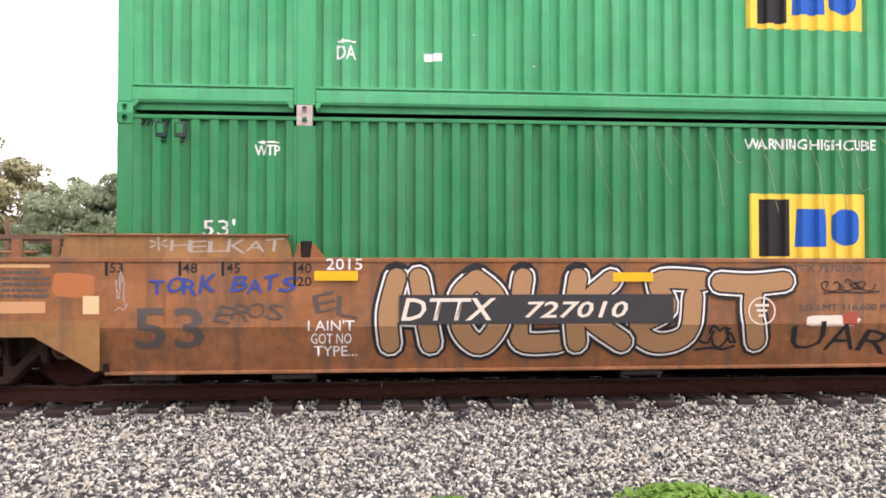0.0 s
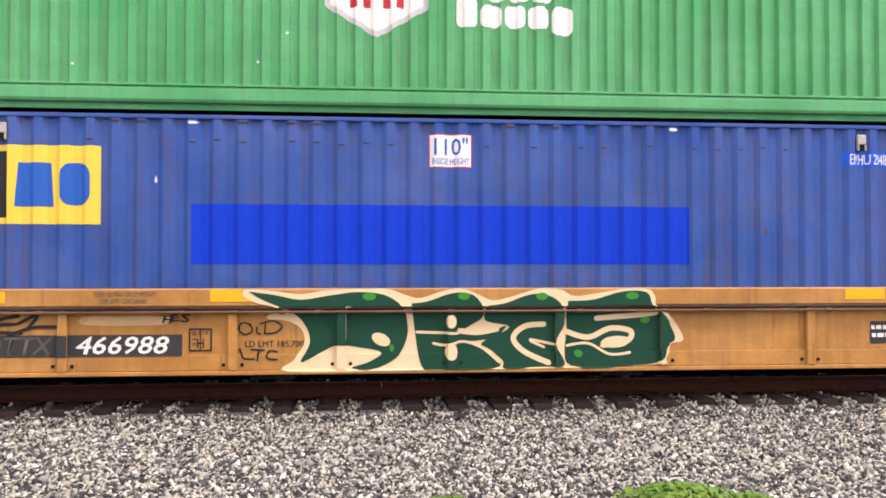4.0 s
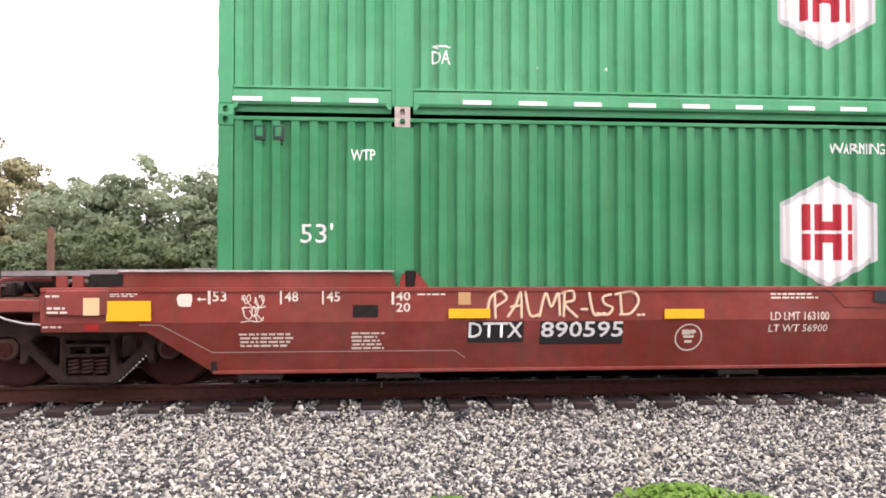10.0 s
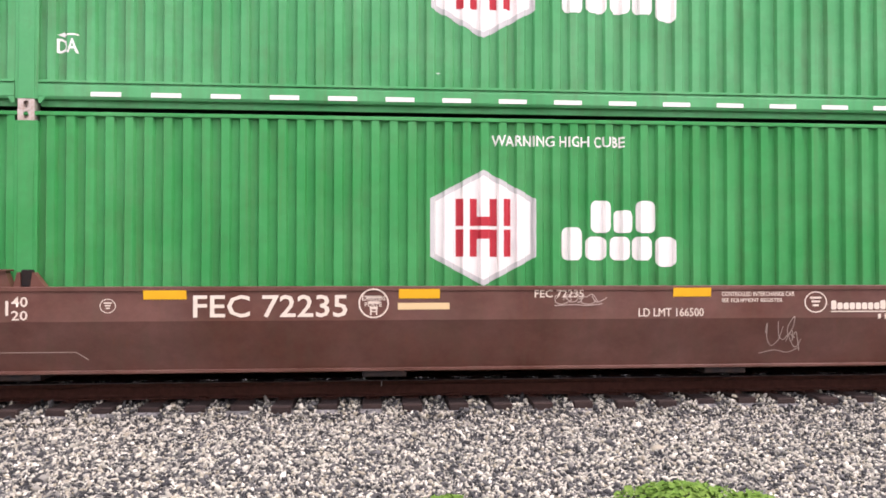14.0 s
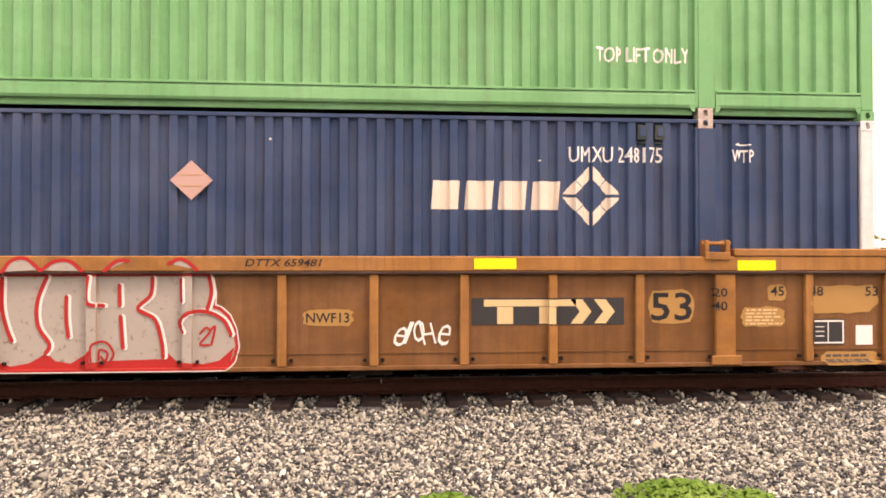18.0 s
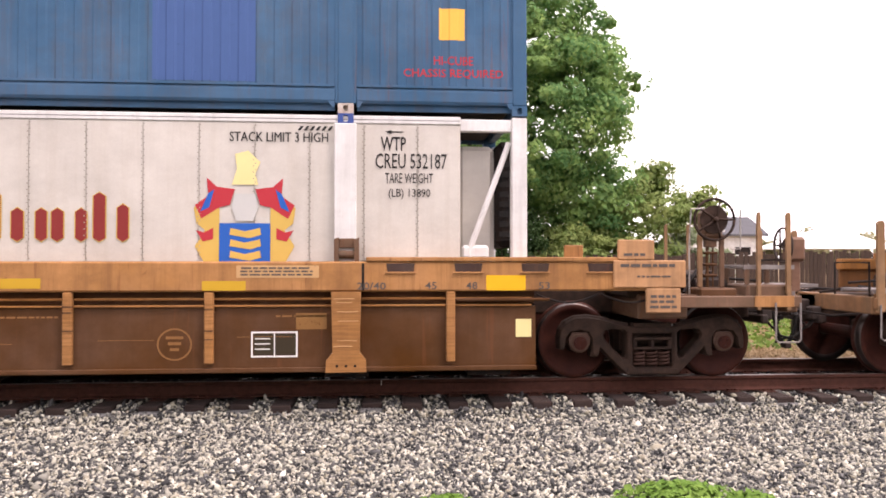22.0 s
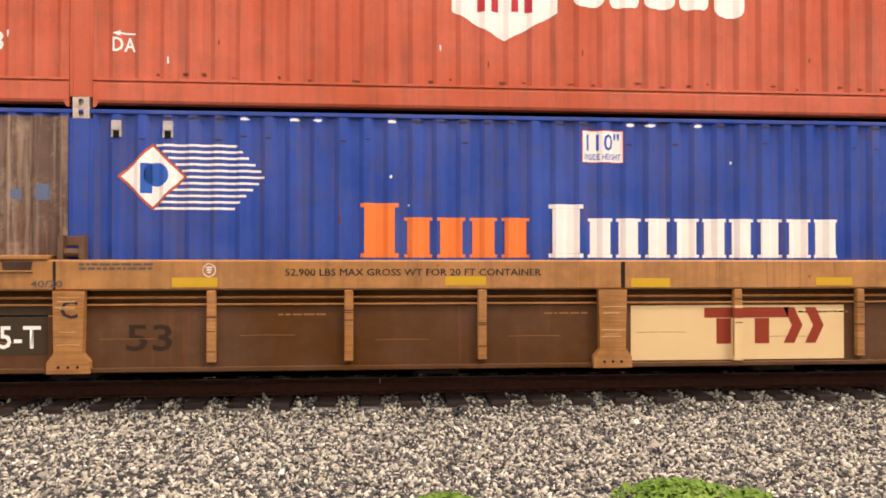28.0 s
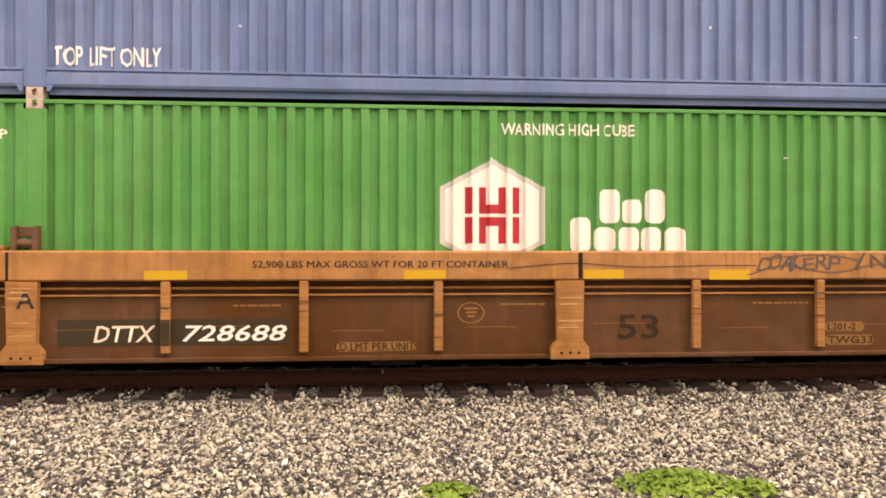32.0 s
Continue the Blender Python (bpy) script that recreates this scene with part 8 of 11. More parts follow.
patch(car_c, 'mark', -8.09, -8.06, 0.985, 1.132, INK_CREAMY)
patch(car_c, 'blob', -8.43, -8.25, 0.949, 1.108, INK_CREAMY)
text(car_c, '48', -7.26, -7.11, 1.011, 1.122, INK_CREAMY, 'b')
patch(car_c, 'mark', -7.31, -7.29, 0.981, 1.129, INK_CREAMY)
text(car_c, '45', -6.80, -6.65, 1.009, 1.121, INK_CREAMY, 'b')
patch(car_c, 'mark', -6.85, -6.83, 0.978, 1.127, INK_CREAMY)
text(car_c, '40', -6.03, -5.87, 1.018, 1.118, INK_CREAMY, 'b')
text(car_c, '20', -6.03, -5.87, 0.892, 0.993, INK_CREAMY, 'b')
patch(car_c, 'mark', -6.08, -6.05, 0.974, 1.118, INK_CREAMY)
text(car_c, 'LD LMT 163100', -1.67, -0.96, 0.774, 0.872, INK_CREAMY, 'b')
text(car_c, 'LT WT 56900', -1.68, -0.96, 0.634, 0.726, INK_CREAMY, 'b')
ring(car_c, -2.80, -2.47, 0.416, 0.740, INK_CREAMY)
patch(car_c, 'patch', -0.33, 0.42, 0.957, 1.122, INK_PANEL)
bars(car_c, 4, -7.77, -7.04, 0.495, 0.669, INK_CREAMY)
bars(car_c, 5, -6.53, -6.15, 0.460, 0.673, INK_CREAMY)
bars(car_c, 2, -1.67, -0.99, 1.016, 1.101, INK_CREAMY)
patch(car_c, 'vent_box', -6.51, -6.23, 0.832, 0.970, INK_IRON)
text(car_d, 'FEC 72235', -4.09, -2.41, 0.821, 1.070, INK_CREAMY, 'b')
ring(car_d, -2.29, -1.95, 0.807, 1.140, INK_CREAMY)
text(car_d, 'EXCEEDS', -2.25, -1.99, 1.004, 1.059, INK_CREAMY, 'b')
text(car_d, 'PLATE', -2.22, -2.03, 0.936, 0.986, INK_CREAMY, 'b')
text(car_d, 'H', -2.16, -2.08, 0.844, 0.918, INK_CREAMY, 'b')
patch(car_d, 'reflector', -1.84, -1.38, 1.026, 1.132, INK_Y)
patch(car_d, 'reflector', 1.32, 1.77, 1.037, 1.139, INK_Y)
patch(car_d, 'reflector', 3.97, 4.44, 1.025, 1.130, INK_Y)
patch(car_d, 'label', -1.85, -1.27, 0.902, 0.977, INK_CREAM)
text(car_d, 'FEC 72235', -0.30, 0.27, 1.031, 1.119, INK_CREAMY, 'b')
text(car_d, 'LD LMT 166500', 0.91, 1.68, 0.809, 0.905, INK_CREAMY, 'b')
text(car_d, 'CONTROLLED INTERCHANGE CAR', 1.90, 2.78, 1.040, 1.092, INK_CREAMY, 'b')
text(car_d, 'SEE EQUIPMENT REGISTER', 1.90, 2.63, 0.963, 1.015, INK_CREAMY, 'b')
rail_sign(car_d, 2.90, 4.36, 0.761, 1.093)
text(car_d, '53', 5.22, 5.74, 0.447, 0.732, INK_OCHRE, 'b')
text(car_d, 'LOAD LIMIT 166500', 4.66, 5.23, 1.035, 1.088, INK_CREAMY, 'b')
text(car_d, '40', 5.83, 6.00, 0.950, 1.062, INK_CREAMY, 'b')
text(car_d, '20', 5.83, 6.00, 0.801, 0.907, INK_CREAMY, 'b')
patch(car_d, 'mark', 6.02, 6.05, 0.863, 1.012, INK_CREAMY)
text(car_d, '45', 6.61, 6.78, 0.884, 1.003, INK_CREAMY, 'b')
patch(car_d, 'mark', 6.80, 6.83, 0.864, 1.015, INK_CREAMY)
text(car_d, '48', 7.08, 7.25, 0.887, 1.007, INK_CREAMY, 'b')
patch(car_d, 'mark', 7.27, 7.30, 0.861, 1.012, INK_CREAMY)
text(car_d, '53', 7.84, 8.00, 0.895, 1.009, INK_CREAMY, 'b')
patch(car_d, 'mark', 8.03, 8.05, 0.869, 1.021, INK_CREAMY)
text(car_d, 'L 73-4', 7.38, 7.73, 1.043, 1.125, INK_CREAMY, 'b')
patch(car_d, 'reflector', 6.21, 6.69, 1.041, 1.147, INK_Y)
patch(car_d, 'reflector', 8.18, 9.09, 1.057, 1.159, INK_Y)
bars(car_d, 4, 8.40, 9.06, 0.814, 1.050, INK_CREAMY)
outline_box(car_d, 7.39, 7.95, 0.457, 0.761, INK_CREAMY)
patch(car_d, 'board', 7.41, 7.93, 0.476, 0.742, INK_PANEL)
patch(car_d, 'patch', 6.03, 6.29, 0.428, 0.522, INK_OCHRE)
bars(car_d, 4, 6.33, 7.20, 0.472, 0.661, INK_OCHRE)
bars(car_d, 5, 6.08, 6.57, 0.805, 1.029, INK_FAINT)
patch(car_d, 'sticker', 9.22, 9.39, 0.947, 1.131, INK_CREAM, lift=0.036)
bars(car_d, 2, 9.44, 9.68, 0.90, 1.02, INK_CREAMY, lift=0.036)
patch(car_d, 'sticker', -9.38, -9.20, 0.909, 1.104, INK_W, lift=0.036)
patch(car_d, 'label', -9.50, -9.41, 0.875, 0.95, INK_LABEL, lift=0.036)
patch(car_d, 'panel', -9.78, -9.55, 0.885, 1.12, STAND, lift=0.036)
patch(car_d, 'reflector', -9.11, -8.20, 1.062, 1.157, INK_Y)
patch(car_d, 'reflector', -6.74, -6.27, 1.040, 1.144, INK_Y)
patch(car_d, 'reflector', -4.62, -4.16, 1.024, 1.123, INK_Y)
text(car_d, '53', -8.01, -7.84, 0.906, 1.020, INK_CREAMY, 'b')
patch(car_d, 'mark', -8.05, -8.03, 0.881, 1.034, INK_CREAMY)
text(car_d, '48', -7.24, -7.07, 0.901, 1.017, INK_CREAMY, 'b')
patch(car_d, 'mark', -7.29, -7.26, 0.876, 1.030, INK_CREAMY)
text(car_d, '45', -6.78, -6.61, 0.899, 1.015, INK_CREAMY, 'b')
patch(car_d, 'mark', -6.83, -6.80, 0.873, 1.028, INK_CREAMY)
text(car_d, '40', -6.00, -5.83, 0.946, 1.057, INK_CREAMY, 'b')
text(car_d, '20', -6.00, -5.83, 0.803, 0.907, INK_CREAMY, 'b')
patch(car_d, 'mark', -6.06, -6.03, 0.856, 1.012, INK_CREAMY)
text(car_d, '2 INCH HF COMP SHOES', -9.09, -8.45, 1.005, 1.05, INK_CREAMY, 'b')
text(car_d, 'TM-22039 BRAKE BEAMS', -9.09, -8.45, 0.945, 0.99, INK_CREAMY, 'b')
bars(car_d, 2, -9.09, -8.45, 0.82, 0.935, INK_CREAMY)
bars(car_d, 4, -6.57, -6.12, 0.812, 1.033, INK_FAINT)
ring(car_d, -5.08, -4.91, 0.876, 1.033, INK_CREAMY)
text(car_e, 'DTTX 659481', 0.62, 1.46, 1.359, 1.445, INK_K, 'bi')
patch(car_e, 'reflector', 3.16, 3.64, 1.331, 1.450, INK_LEMON)
patch(car_e, 'reflector', 6.24, 6.70, 1.313, 1.429, INK_LEMON)
patch(car_e, 'reflector', 8.77, 9.74, 1.308, 1.421, INK_LEMON)
patch(car_e, 'blob', 1.22, 1.83, 0.679, 0.889, INK_BLOB)
text(car_e, 'NWF13', 1.28, 1.76, 0.729, 0.840, INK_K, 'b', lift=0.006)
patch(car_e, 'panel', 3.14, 4.91, 0.691, 1.000, INK_PANEL)
slab_mark(car_e, 3.28, 4.80, 0.703, 0.981, INK_CREAM, lift=0.006)
patch(car_e, 'blob', 5.17, 5.78, 0.679, 1.109, INK_BLOB)
text(car_e, '53', 5.23, 5.72, 0.731, 1.057, INK_K, 'b', lift=0.006)
text(car_e, '20', 5.95, 6.12, 1.007, 1.109, INK_K, 'b')
text(car_e, '40', 5.95, 6.12, 0.847, 0.955, INK_K, 'b')
patch(car_e, 'blob', 6.62, 6.88, 0.948, 1.156, INK_BLOB)
text(car_e, '45', 6.67, 6.84, 1.013, 1.124, INK_K, 'b', lift=0.006)
text(car_e, '48', 7.15, 7.32, 1.011, 1.122, INK_K, 'b', lift=0.006)
patch(car_e, 'blob', 7.10, 8.03, 0.781, 1.160, INK_BLOB)
text(car_e, '53', 7.84, 8.00, 1.008, 1.119, INK_K, 'b', lift=0.006)
patch(car_e, 'board', 7.16, 7.58, 0.437, 0.736, INK_PANEL, lift=0.006)
outline_box(car_e, 7.18, 7.57, 0.450, 0.723, INK_W, lift=0.009)
patch(car_e, 'sticker', 7.72, 7.93, 0.432, 0.661, INK_W)
patch(car_e, 'blob', 6.28, 6.88, 0.638, 0.897, INK_BLOB)
bars(car_e, 5, 6.36, 6.82, 0.668, 0.868, INK_CREAM, lift=0.006)
patch(car_e, 'blob', 8.65, 9.35, 0.784, 1.222, INK_BLOB)
text(car_e, 'IL 53\' 1-3/4"', 8.71, 9.29, 1.096, 1.195, INK_GREY, 'b', lift=0.006)
text(car_e, 'IW 8\' 9-7/8"', 8.71, 9.28, 0.950, 1.043, INK_GREY, 'b', lift=0.006)
patch(car_e, 'blob', 7.27, 8.03, 0.192, 0.362, INK_BLOB)
bars(car_e, 2, 7.34, 7.98, 0.218, 0.336, INK_GREY, lift=0.006)
patch(car_e, 'panel', -5.79, -4.16, 0.782, 0.985, INK_PANEL)
text(car_e, 'DTTX', -5.68, -5.18, 0.785, 0.981, INK_W, 'bi', lift=0.006)
text(car_e, '659481', -4.99, -4.29, 0.786, 0.990, INK_W, 'bi', lift=0.006)
patch(car_e, 'blob', -4.98, -4.14, 0.562, 0.772, INK_BLOB)
text(car_e, 'LD LMT 169400', -4.95, -4.15, 0.621, 0.720, INK_K, 'b', lift=0.006)
patch(car_e, 'blob', -5.77, -5.35, 0.427, 0.688, INK_BLOB)
patch(car_e, 'bracket', -5.69, -5.45, 0.486, 0.610, INK_IRON, lift=0.006)
patch(car_e, 'blob', -2.96, -2.49, 0.573, 1.021, INK_BLOB)
ring(car_e, -2.91, -2.56, 0.640, 0.981, INK_K, lift=0.006)
text(car_e, 'H', -2.78, -2.71, 0.680, 0.760, INK_K, 'b', lift=0.006)
patch(car_e, 'reflector', -9.77, -8.83, 1.328, 1.440, INK_LEMON)
patch(car_e, 'reflector', -6.71, -6.24, 1.323, 1.439, INK_LEMON)
patch(car_e, 'reflector', -3.63, -3.15, 1.344, 1.450, INK_LEMON)
patch(car_e, 'blob', -8.09, -7.88, 0.808, 1.178, INK_BLOB)
text(car_e, '53', -8.08, -7.93, 1.031, 1.146, INK_K, 'b', lift=0.006)
patch(car_e, 'blob', -7.43, -7.19, 0.900, 1.176, INK_BLOB)
text(car_e, '48', -7.39, -7.22, 1.028, 1.144, INK_K, 'b', lift=0.006)
patch(car_e, 'blob', -6.98, -6.72, 0.929, 1.174, INK_BLOB)
text(car_e, '45', -6.93, -6.75, 1.026, 1.142, INK_K, 'b', lift=0.006)
text(car_e, '20', -6.17, -6.00, 1.013, 1.122, INK_K, 'b')
text(car_e, '40', -6.17, -6.00, 0.864, 0.974, INK_K, 'b')
patch(car_e, 'sticker', -8.03, -7.80, 0.463, 0.693, INK_W)
patch(car_e, 'blob', -8.06, -7.41, 0.232, 0.392, INK_BLOB)
patch(car_e, 'patch', -9.39, -8.49, 0.814, 0.922, INK_BLOB)
patch(car_e, 'patch', -10.36, -9.95, 0.858, 1.013, INK_OCHRE)
text(car_f, '125-T', -7.04, -6.31, 0.428, 0.700, INK_W, 'b')
text(car_f, 'B', -6.04, -5.90, 0.802, 0.981, INK_K, 'b')
patch(car_f, 'panel', -7.08, -6.24, 0.40, 0.91, INK_BOARD, 0.0015)
patch(car_f, 'panel', -5.66, -3.10, 0.398, 0.676, INK_BOARD)
text(car_f, 'DTTX', -5.29, -4.63, 0.422, 0.617, INK_CREAMY, 'bi', lift=0.006)
text(car_f, '728688', -4.35, -3.23, 0.429, 0.627, INK_FADE, 'bi', lift=0.006)
text(car_f, '52,900 LBS MAX GROSS WT FOR 20 FT CONTAINER', -3.53, -0.66, 1.230, 1.313, INK_K, 'b')
patch(car_f, 'reflector', -4.95, -4.54, 1.123, 1.217, INK_YDULL)
patch(car_f, 'reflector', -1.99, -1.50, 1.119, 1.222, INK_YDULL)
patch(car_f, 'reflector', 0.20, 0.67, 1.118, 1.236, INK_YDULL)
patch(car_f, 'reflector', -8.16, -7.54, 1.129, 1.256, INK_YDULL)
text(car_f, '53', 0.58, 1.06, 0.389, 0.675, INK_GHOST, 'b')
ring(car_f, -4.54, -4.39, 1.223, 1.374, INK_CREAMY)
bars(car_f, 2, -5.78, -4.85, 1.269, 1.369, INK_GREY)
patch(car_f, 'reflector', 7.57, 8.02, 1.103, 1.275, INK_Y)
patch(car_f, 'sticker', 7.92, 8.10, 0.569, 0.774, INK_STICK)
outline_box(car_f, 4.95, 5.46, 0.364, 0.650, INK_W)
patch(car_f, 'board', 4.98, 5.44, 0.389, 0.625, INK_BOARD)
patch(car_f, 'panel', 5.44, 5.78, 0.671, 0.853, INK_DUSTY)
text(car_f, '20/40', 6.12, 6.44, 1.115, 1.197, INK_GREY, 'b')
text(car_f, '45', 6.88, 7.01, 1.119, 1.201, INK_GREY, 'b')
text(car_f, '48', 7.34, 7.47, 1.118, 1.200, INK_GREY, 'b')
text(car_f, '53', 8.17, 8.30, 1.115, 1.197, INK_GREY, 'b')
patch(car_f, 'reflector', 4.43, 4.90, 1.109, 1.214, INK_YDULL)
patch(car_f, 'patch', 4.80, 5.70, 1.25, 1.385, INK_TANCARD)
bars(car_f, 3, 4.84, 5.66, 1.265, 1.375, INK_GREY, lift=0.006)
patch(car_f, 'reflector', 2.28, 2.73, 1.137, 1.245, INK_YDULL)
ring(car_f, 3.93, 4.31, 0.335, 0.693, INK_DIM)
bars(car_f, 1, 9.14, 9.46, 1.48, 1.54, INK_GREY, lift=0.043)
bars(car_f, 1, 9.1, 9.8, 1.35, 1.42, INK_GREY, lift=0.043)
bars(car_f, 1, 9.3, 9.8, 1.24, 1.28, INK_GREY, lift=0.043)
bars(car_f, 3, 9.45, 9.79, 0.88, 1.06, INK_GREY, lift=0.122)
patch(car_g, 'panel', 0.24, 2.83, 0.267, 0.902, INK_CREAM)
patch(car_g, 'reflector', 0.22, 0.68, 1.118, 1.222, INK_YDULL)
slab_mark(car_g, 1.12, 2.58, 0.453, 0.874, INK_R2, lift=0.006)
patch(car_g, 'board', 6.27, 7.02, 0.404, 0.916, INK_BOARD)
text(car_g, '28 WHLS', 6.31, 6.57, 0.832, 0.868, INK_W, 'b', lift=0.006)
text(car_g, 'SPRG 7 OC D5', 6.31, 6.77, 0.721, 0.757, INK_W, 'b', lift=0.006)
text(car_g, 'SPRG 7 IC D6', 6.31, 6.75, 0.660, 0.696, INK_W, 'b', lift=0.006)
text(car_g, 'SPRG 5 RC D6A', 6.31, 6.80, 0.599, 0.635, INK_W, 'b', lift=0.006)
text(car_g, 'SPRG 2 B-353', 6.31, 6.74, 0.538, 0.574, INK_W, 'b', lift=0.006)
text(car_g, 'SPRG 7 B-354', 6.31, 6.74, 0.477, 0.513, INK_W, 'b', lift=0.006)
patch(car_g, 'bar', 6.30, 6.93, 0.79, 0.818, INK_TANCARD, lift=0.006)
text(car_g, '20/40', 6.11, 6.44, 1.115, 1.198, INK_GREY, 'b')
text(car_g, '45', 6.87, 7.01, 1.113, 1.197, INK_GREY, 'b')
text(car_g, '48', 7.35, 7.49, 1.111, 1.195, INK_GREY, 'b')
patch(car_g, 'reflector', 7.53, 7.98, 1.097, 1.259, INK_Y)
text(car_g, '53', 8.06, 8.20, 1.108, 1.193, INK_GREY, 'b')
patch(car_g, 'reflector', 2.44, 2.89, 1.134, 1.227, INK_YDULL)
patch(car_g, 'reflector', 4.48, 4.93, 1.127, 1.222, INK_YDULL)
ring(car_g, 4.43, 4.58, 1.229, 1.374, INK_W)
patch(car_g, 'sticker', 8.84, 9.02, 1.171, 1.389, INK_YEL)
text(car_g, '52,900 LBS MAX GROSS WT FOR 20 FT CONTAINER', -3.70, -0.83, 1.241, 1.330, INK_K, 'b')
text(car_g, 'C', -6.08, -5.90, 0.795, 0.989, INK_K, 'b')
text(car_g, '53', -5.42, -4.93, 0.428, 0.719, INK_GHOST, 'b')
patch(car_g, 'reflector', -4.92, -4.43, 1.130, 1.235, INK_YDULL)
patch(car_g, 'reflector', -1.92, -1.46, 1.144, 1.246, INK_YDULL)
ring(car_g, -4.59, -4.45, 1.241, 1.389, INK_W)
bars(car_g, 2, -5.92, -4.92, 1.311, 1.403, INK_GREY)
patch(car_g, 'panel', -7.05, -6.25, 0.40, 0.924, INK_BOARD)
text(car_g, '125-T', -7.02, -6.32, 0.464, 0.713, INK_W, 'b', lift=0.006)
patch(car_g, 'reflector', -7.96, -7.49, 1.123, 1.274, INK_Y)
text(car_g, '53', -8.21, -8.08, 1.137, 1.212, INK_GREY, 'b')
text(car_g, '48', -7.45, -7.32, 1.134, 1.210, INK_GREY, 'b')
text(car_g, '45', -6.96, -6.83, 1.132, 1.208, INK_GREY, 'b')
text(car_g, '40/20', -6.40, -6.07, 1.130, 1.206, INK_GREY, 'b')
text(car_h, '52,900 LBS MAX GROSS WT FOR 20 FT CONTAINER', -3.56, -0.71, 1.229, 1.317, INK_K, 'b')
text(car_h, 'A', -6.05, -5.86, 0.804, 0.997, INK_K, 'b')
patch(car_h, 'panel', -5.66, -3.16, 0.388, 0.673, INK_BOARD)
text(car_h, 'DTTX', -5.28, -4.62, 0.424, 0.604, INK_CREAMY, 'bi', lift=0.006)
text(car_h, '728688', -4.33, -3.19, 0.424, 0.606, INK_W, 'bi', lift=0.006)
text(car_h, '53', 0.58, 1.07, 0.409, 0.696, INK_GHOST, 'b')
patch(car_h, 'smear', -2.72, -1.70, 0.29, 0.41, INK_DUSTY)
text(car_h, 'LD LMT PER UNIT', -2.66, -1.77, 0.307, 0.396, INK_GHOST, 'b', lift=0.006)
ring(car_h, -1.28, -0.97, 0.602, 0.846, INK_DIM)
patch(car_h, 'reflector', -4.72, -4.26, 1.112, 1.210, INK_YDULL)
patch(car_h, 'reflector', -1.89, -1.42, 1.114, 1.215, INK_YDULL)
patch(car_h, 'reflector', 0.16, 0.63, 1.112, 1.216, INK_YDULL)
patch(car_h, 'reflector', 1.64, 2.13, 1.094, 1.212, INK_YDULL)
patch(car_h, 'smear', 3.06, 3.72, 0.31, 0.445, INK_DUSTY)
patch(car_h, 'smear', 3.06, 3.60, 0.475, 0.60, INK_DUSTY)
text(car_h, 'TWG33', 3.12, 3.68, 0.334, 0.424, INK_GHOST, 'b', lift=0.006)
text(car_h, 'L201-2', 3.12, 3.47, 0.495, 0.578, INK_GHOST, 'b', lift=0.006)
patch(car_h, 'smear', 3.86, 4.40, 0.32, 0.74, INK_DUSTY)
ring(car_h, 3.94, 4.32, 0.340, 0.713, INK_GHOST, lift=0.006)
text(car_h, 'PLATE', 4.04, 4.21, 0.50, 0.54, INK_GHOST, 'n', lift=0.006)
text(car_h, 'H', 4.08, 4.17, 0.378, 0.462, INK_GHOST, 'b', lift=0.006)
patch(car_h, 'panel', 7.27, 7.85, 0.47, 0.90, INK_BOARD)
patch(car_h, 'smear', 4.98, 5.80, 1.24, 1.37, INK_DUSTY)
bars(car_h, 3, 5.02, 5.76, 1.255, 1.36, INK_GREY, lift=0.006)
patch(car_h, 'reflector', 4.45, 4.94, 1.127, 1.230, INK_YDULL)
ring(car_h, 4.45, 4.61, 1.230, 1.384, INK_W)
patch(car_h, 'reflector', 7.52, 7.98, 1.120, 1.272, INK_Y)
patch(car_h, 'board', 6.31, 7.08, 0.414, 0.893, INK_BOARD)
text(car_h, '28 WHLS', 6.35, 6.61, 0.832, 0.868, INK_W, 'b', lift=0.006)
text(car_h, 'SPRG 7 OC D5', 6.35, 6.81, 0.721, 0.757, INK_W, 'b', lift=0.006)
text(car_h, 'SPRG 7 IC D6', 6.35, 6.79, 0.660, 0.696, INK_W, 'b', lift=0.006)
text(car_h, 'SPRG 5 RC D6A', 6.35, 6.84, 0.599, 0.635, INK_W, 'b', lift=0.006)
text(car_h, 'SPRG 2 B-353', 6.35, 6.78, 0.538, 0.574, INK_W, 'b', lift=0.006)
text(car_h, 'SPRG 7 B-354', 6.35, 6.78, 0.477, 0.513, INK_W, 'b', lift=0.006)
patch(car_h, 'bar', 6.34, 6.97, 0.79, 0.818, INK_TANCARD, lift=0.006)
patch(car_h, 'sticker', 7.90, 8.09, 0.579, 0.783, INK_STICK)
text(car_h, '20/40', 6.12, 6.44, 1.119, 1.200, INK_GREY, 'b')
text(car_h, '45', 6.88, 7.01, 1.123, 1.198, INK_GREY, 'b')
text(car_h, '48', 7.36, 7.49, 1.121, 1.197, INK_GREY, 'b')
text(car_h, '53', 8.06, 8.20, 1.118, 1.195, INK_GREY, 'b')
# blue band over the old lettering of the blue box, seams and drips
patch(box_b, "blue_band", -2.93, 2.85, 1.20, 1.88, INK_ULTRA)
for s in (-1, 1):
    for thing in (box_a, box_b, box_g):
        hazard(thing, s * 7.62 - 0.16, s * 7.62 + 0.16, 2.765, 2.82)
rnd = random.Random(21)
drips = []
for k in range(16):
    x = 0.35 + 0.02 * k + 0.01 * rnd.random()
    drips.append([(x - 0.014, 0.96), (x - 0.006, 0.8 - 0.3 * rnd.random()), (x, 0.75 - 0.5 * rnd.random())])
strokes(box_a, drips, -8.0, 8.0, 1.4, 2.82, 0.008, INK_DRIP, 0.004, "rust_drip", "thin pale drip")

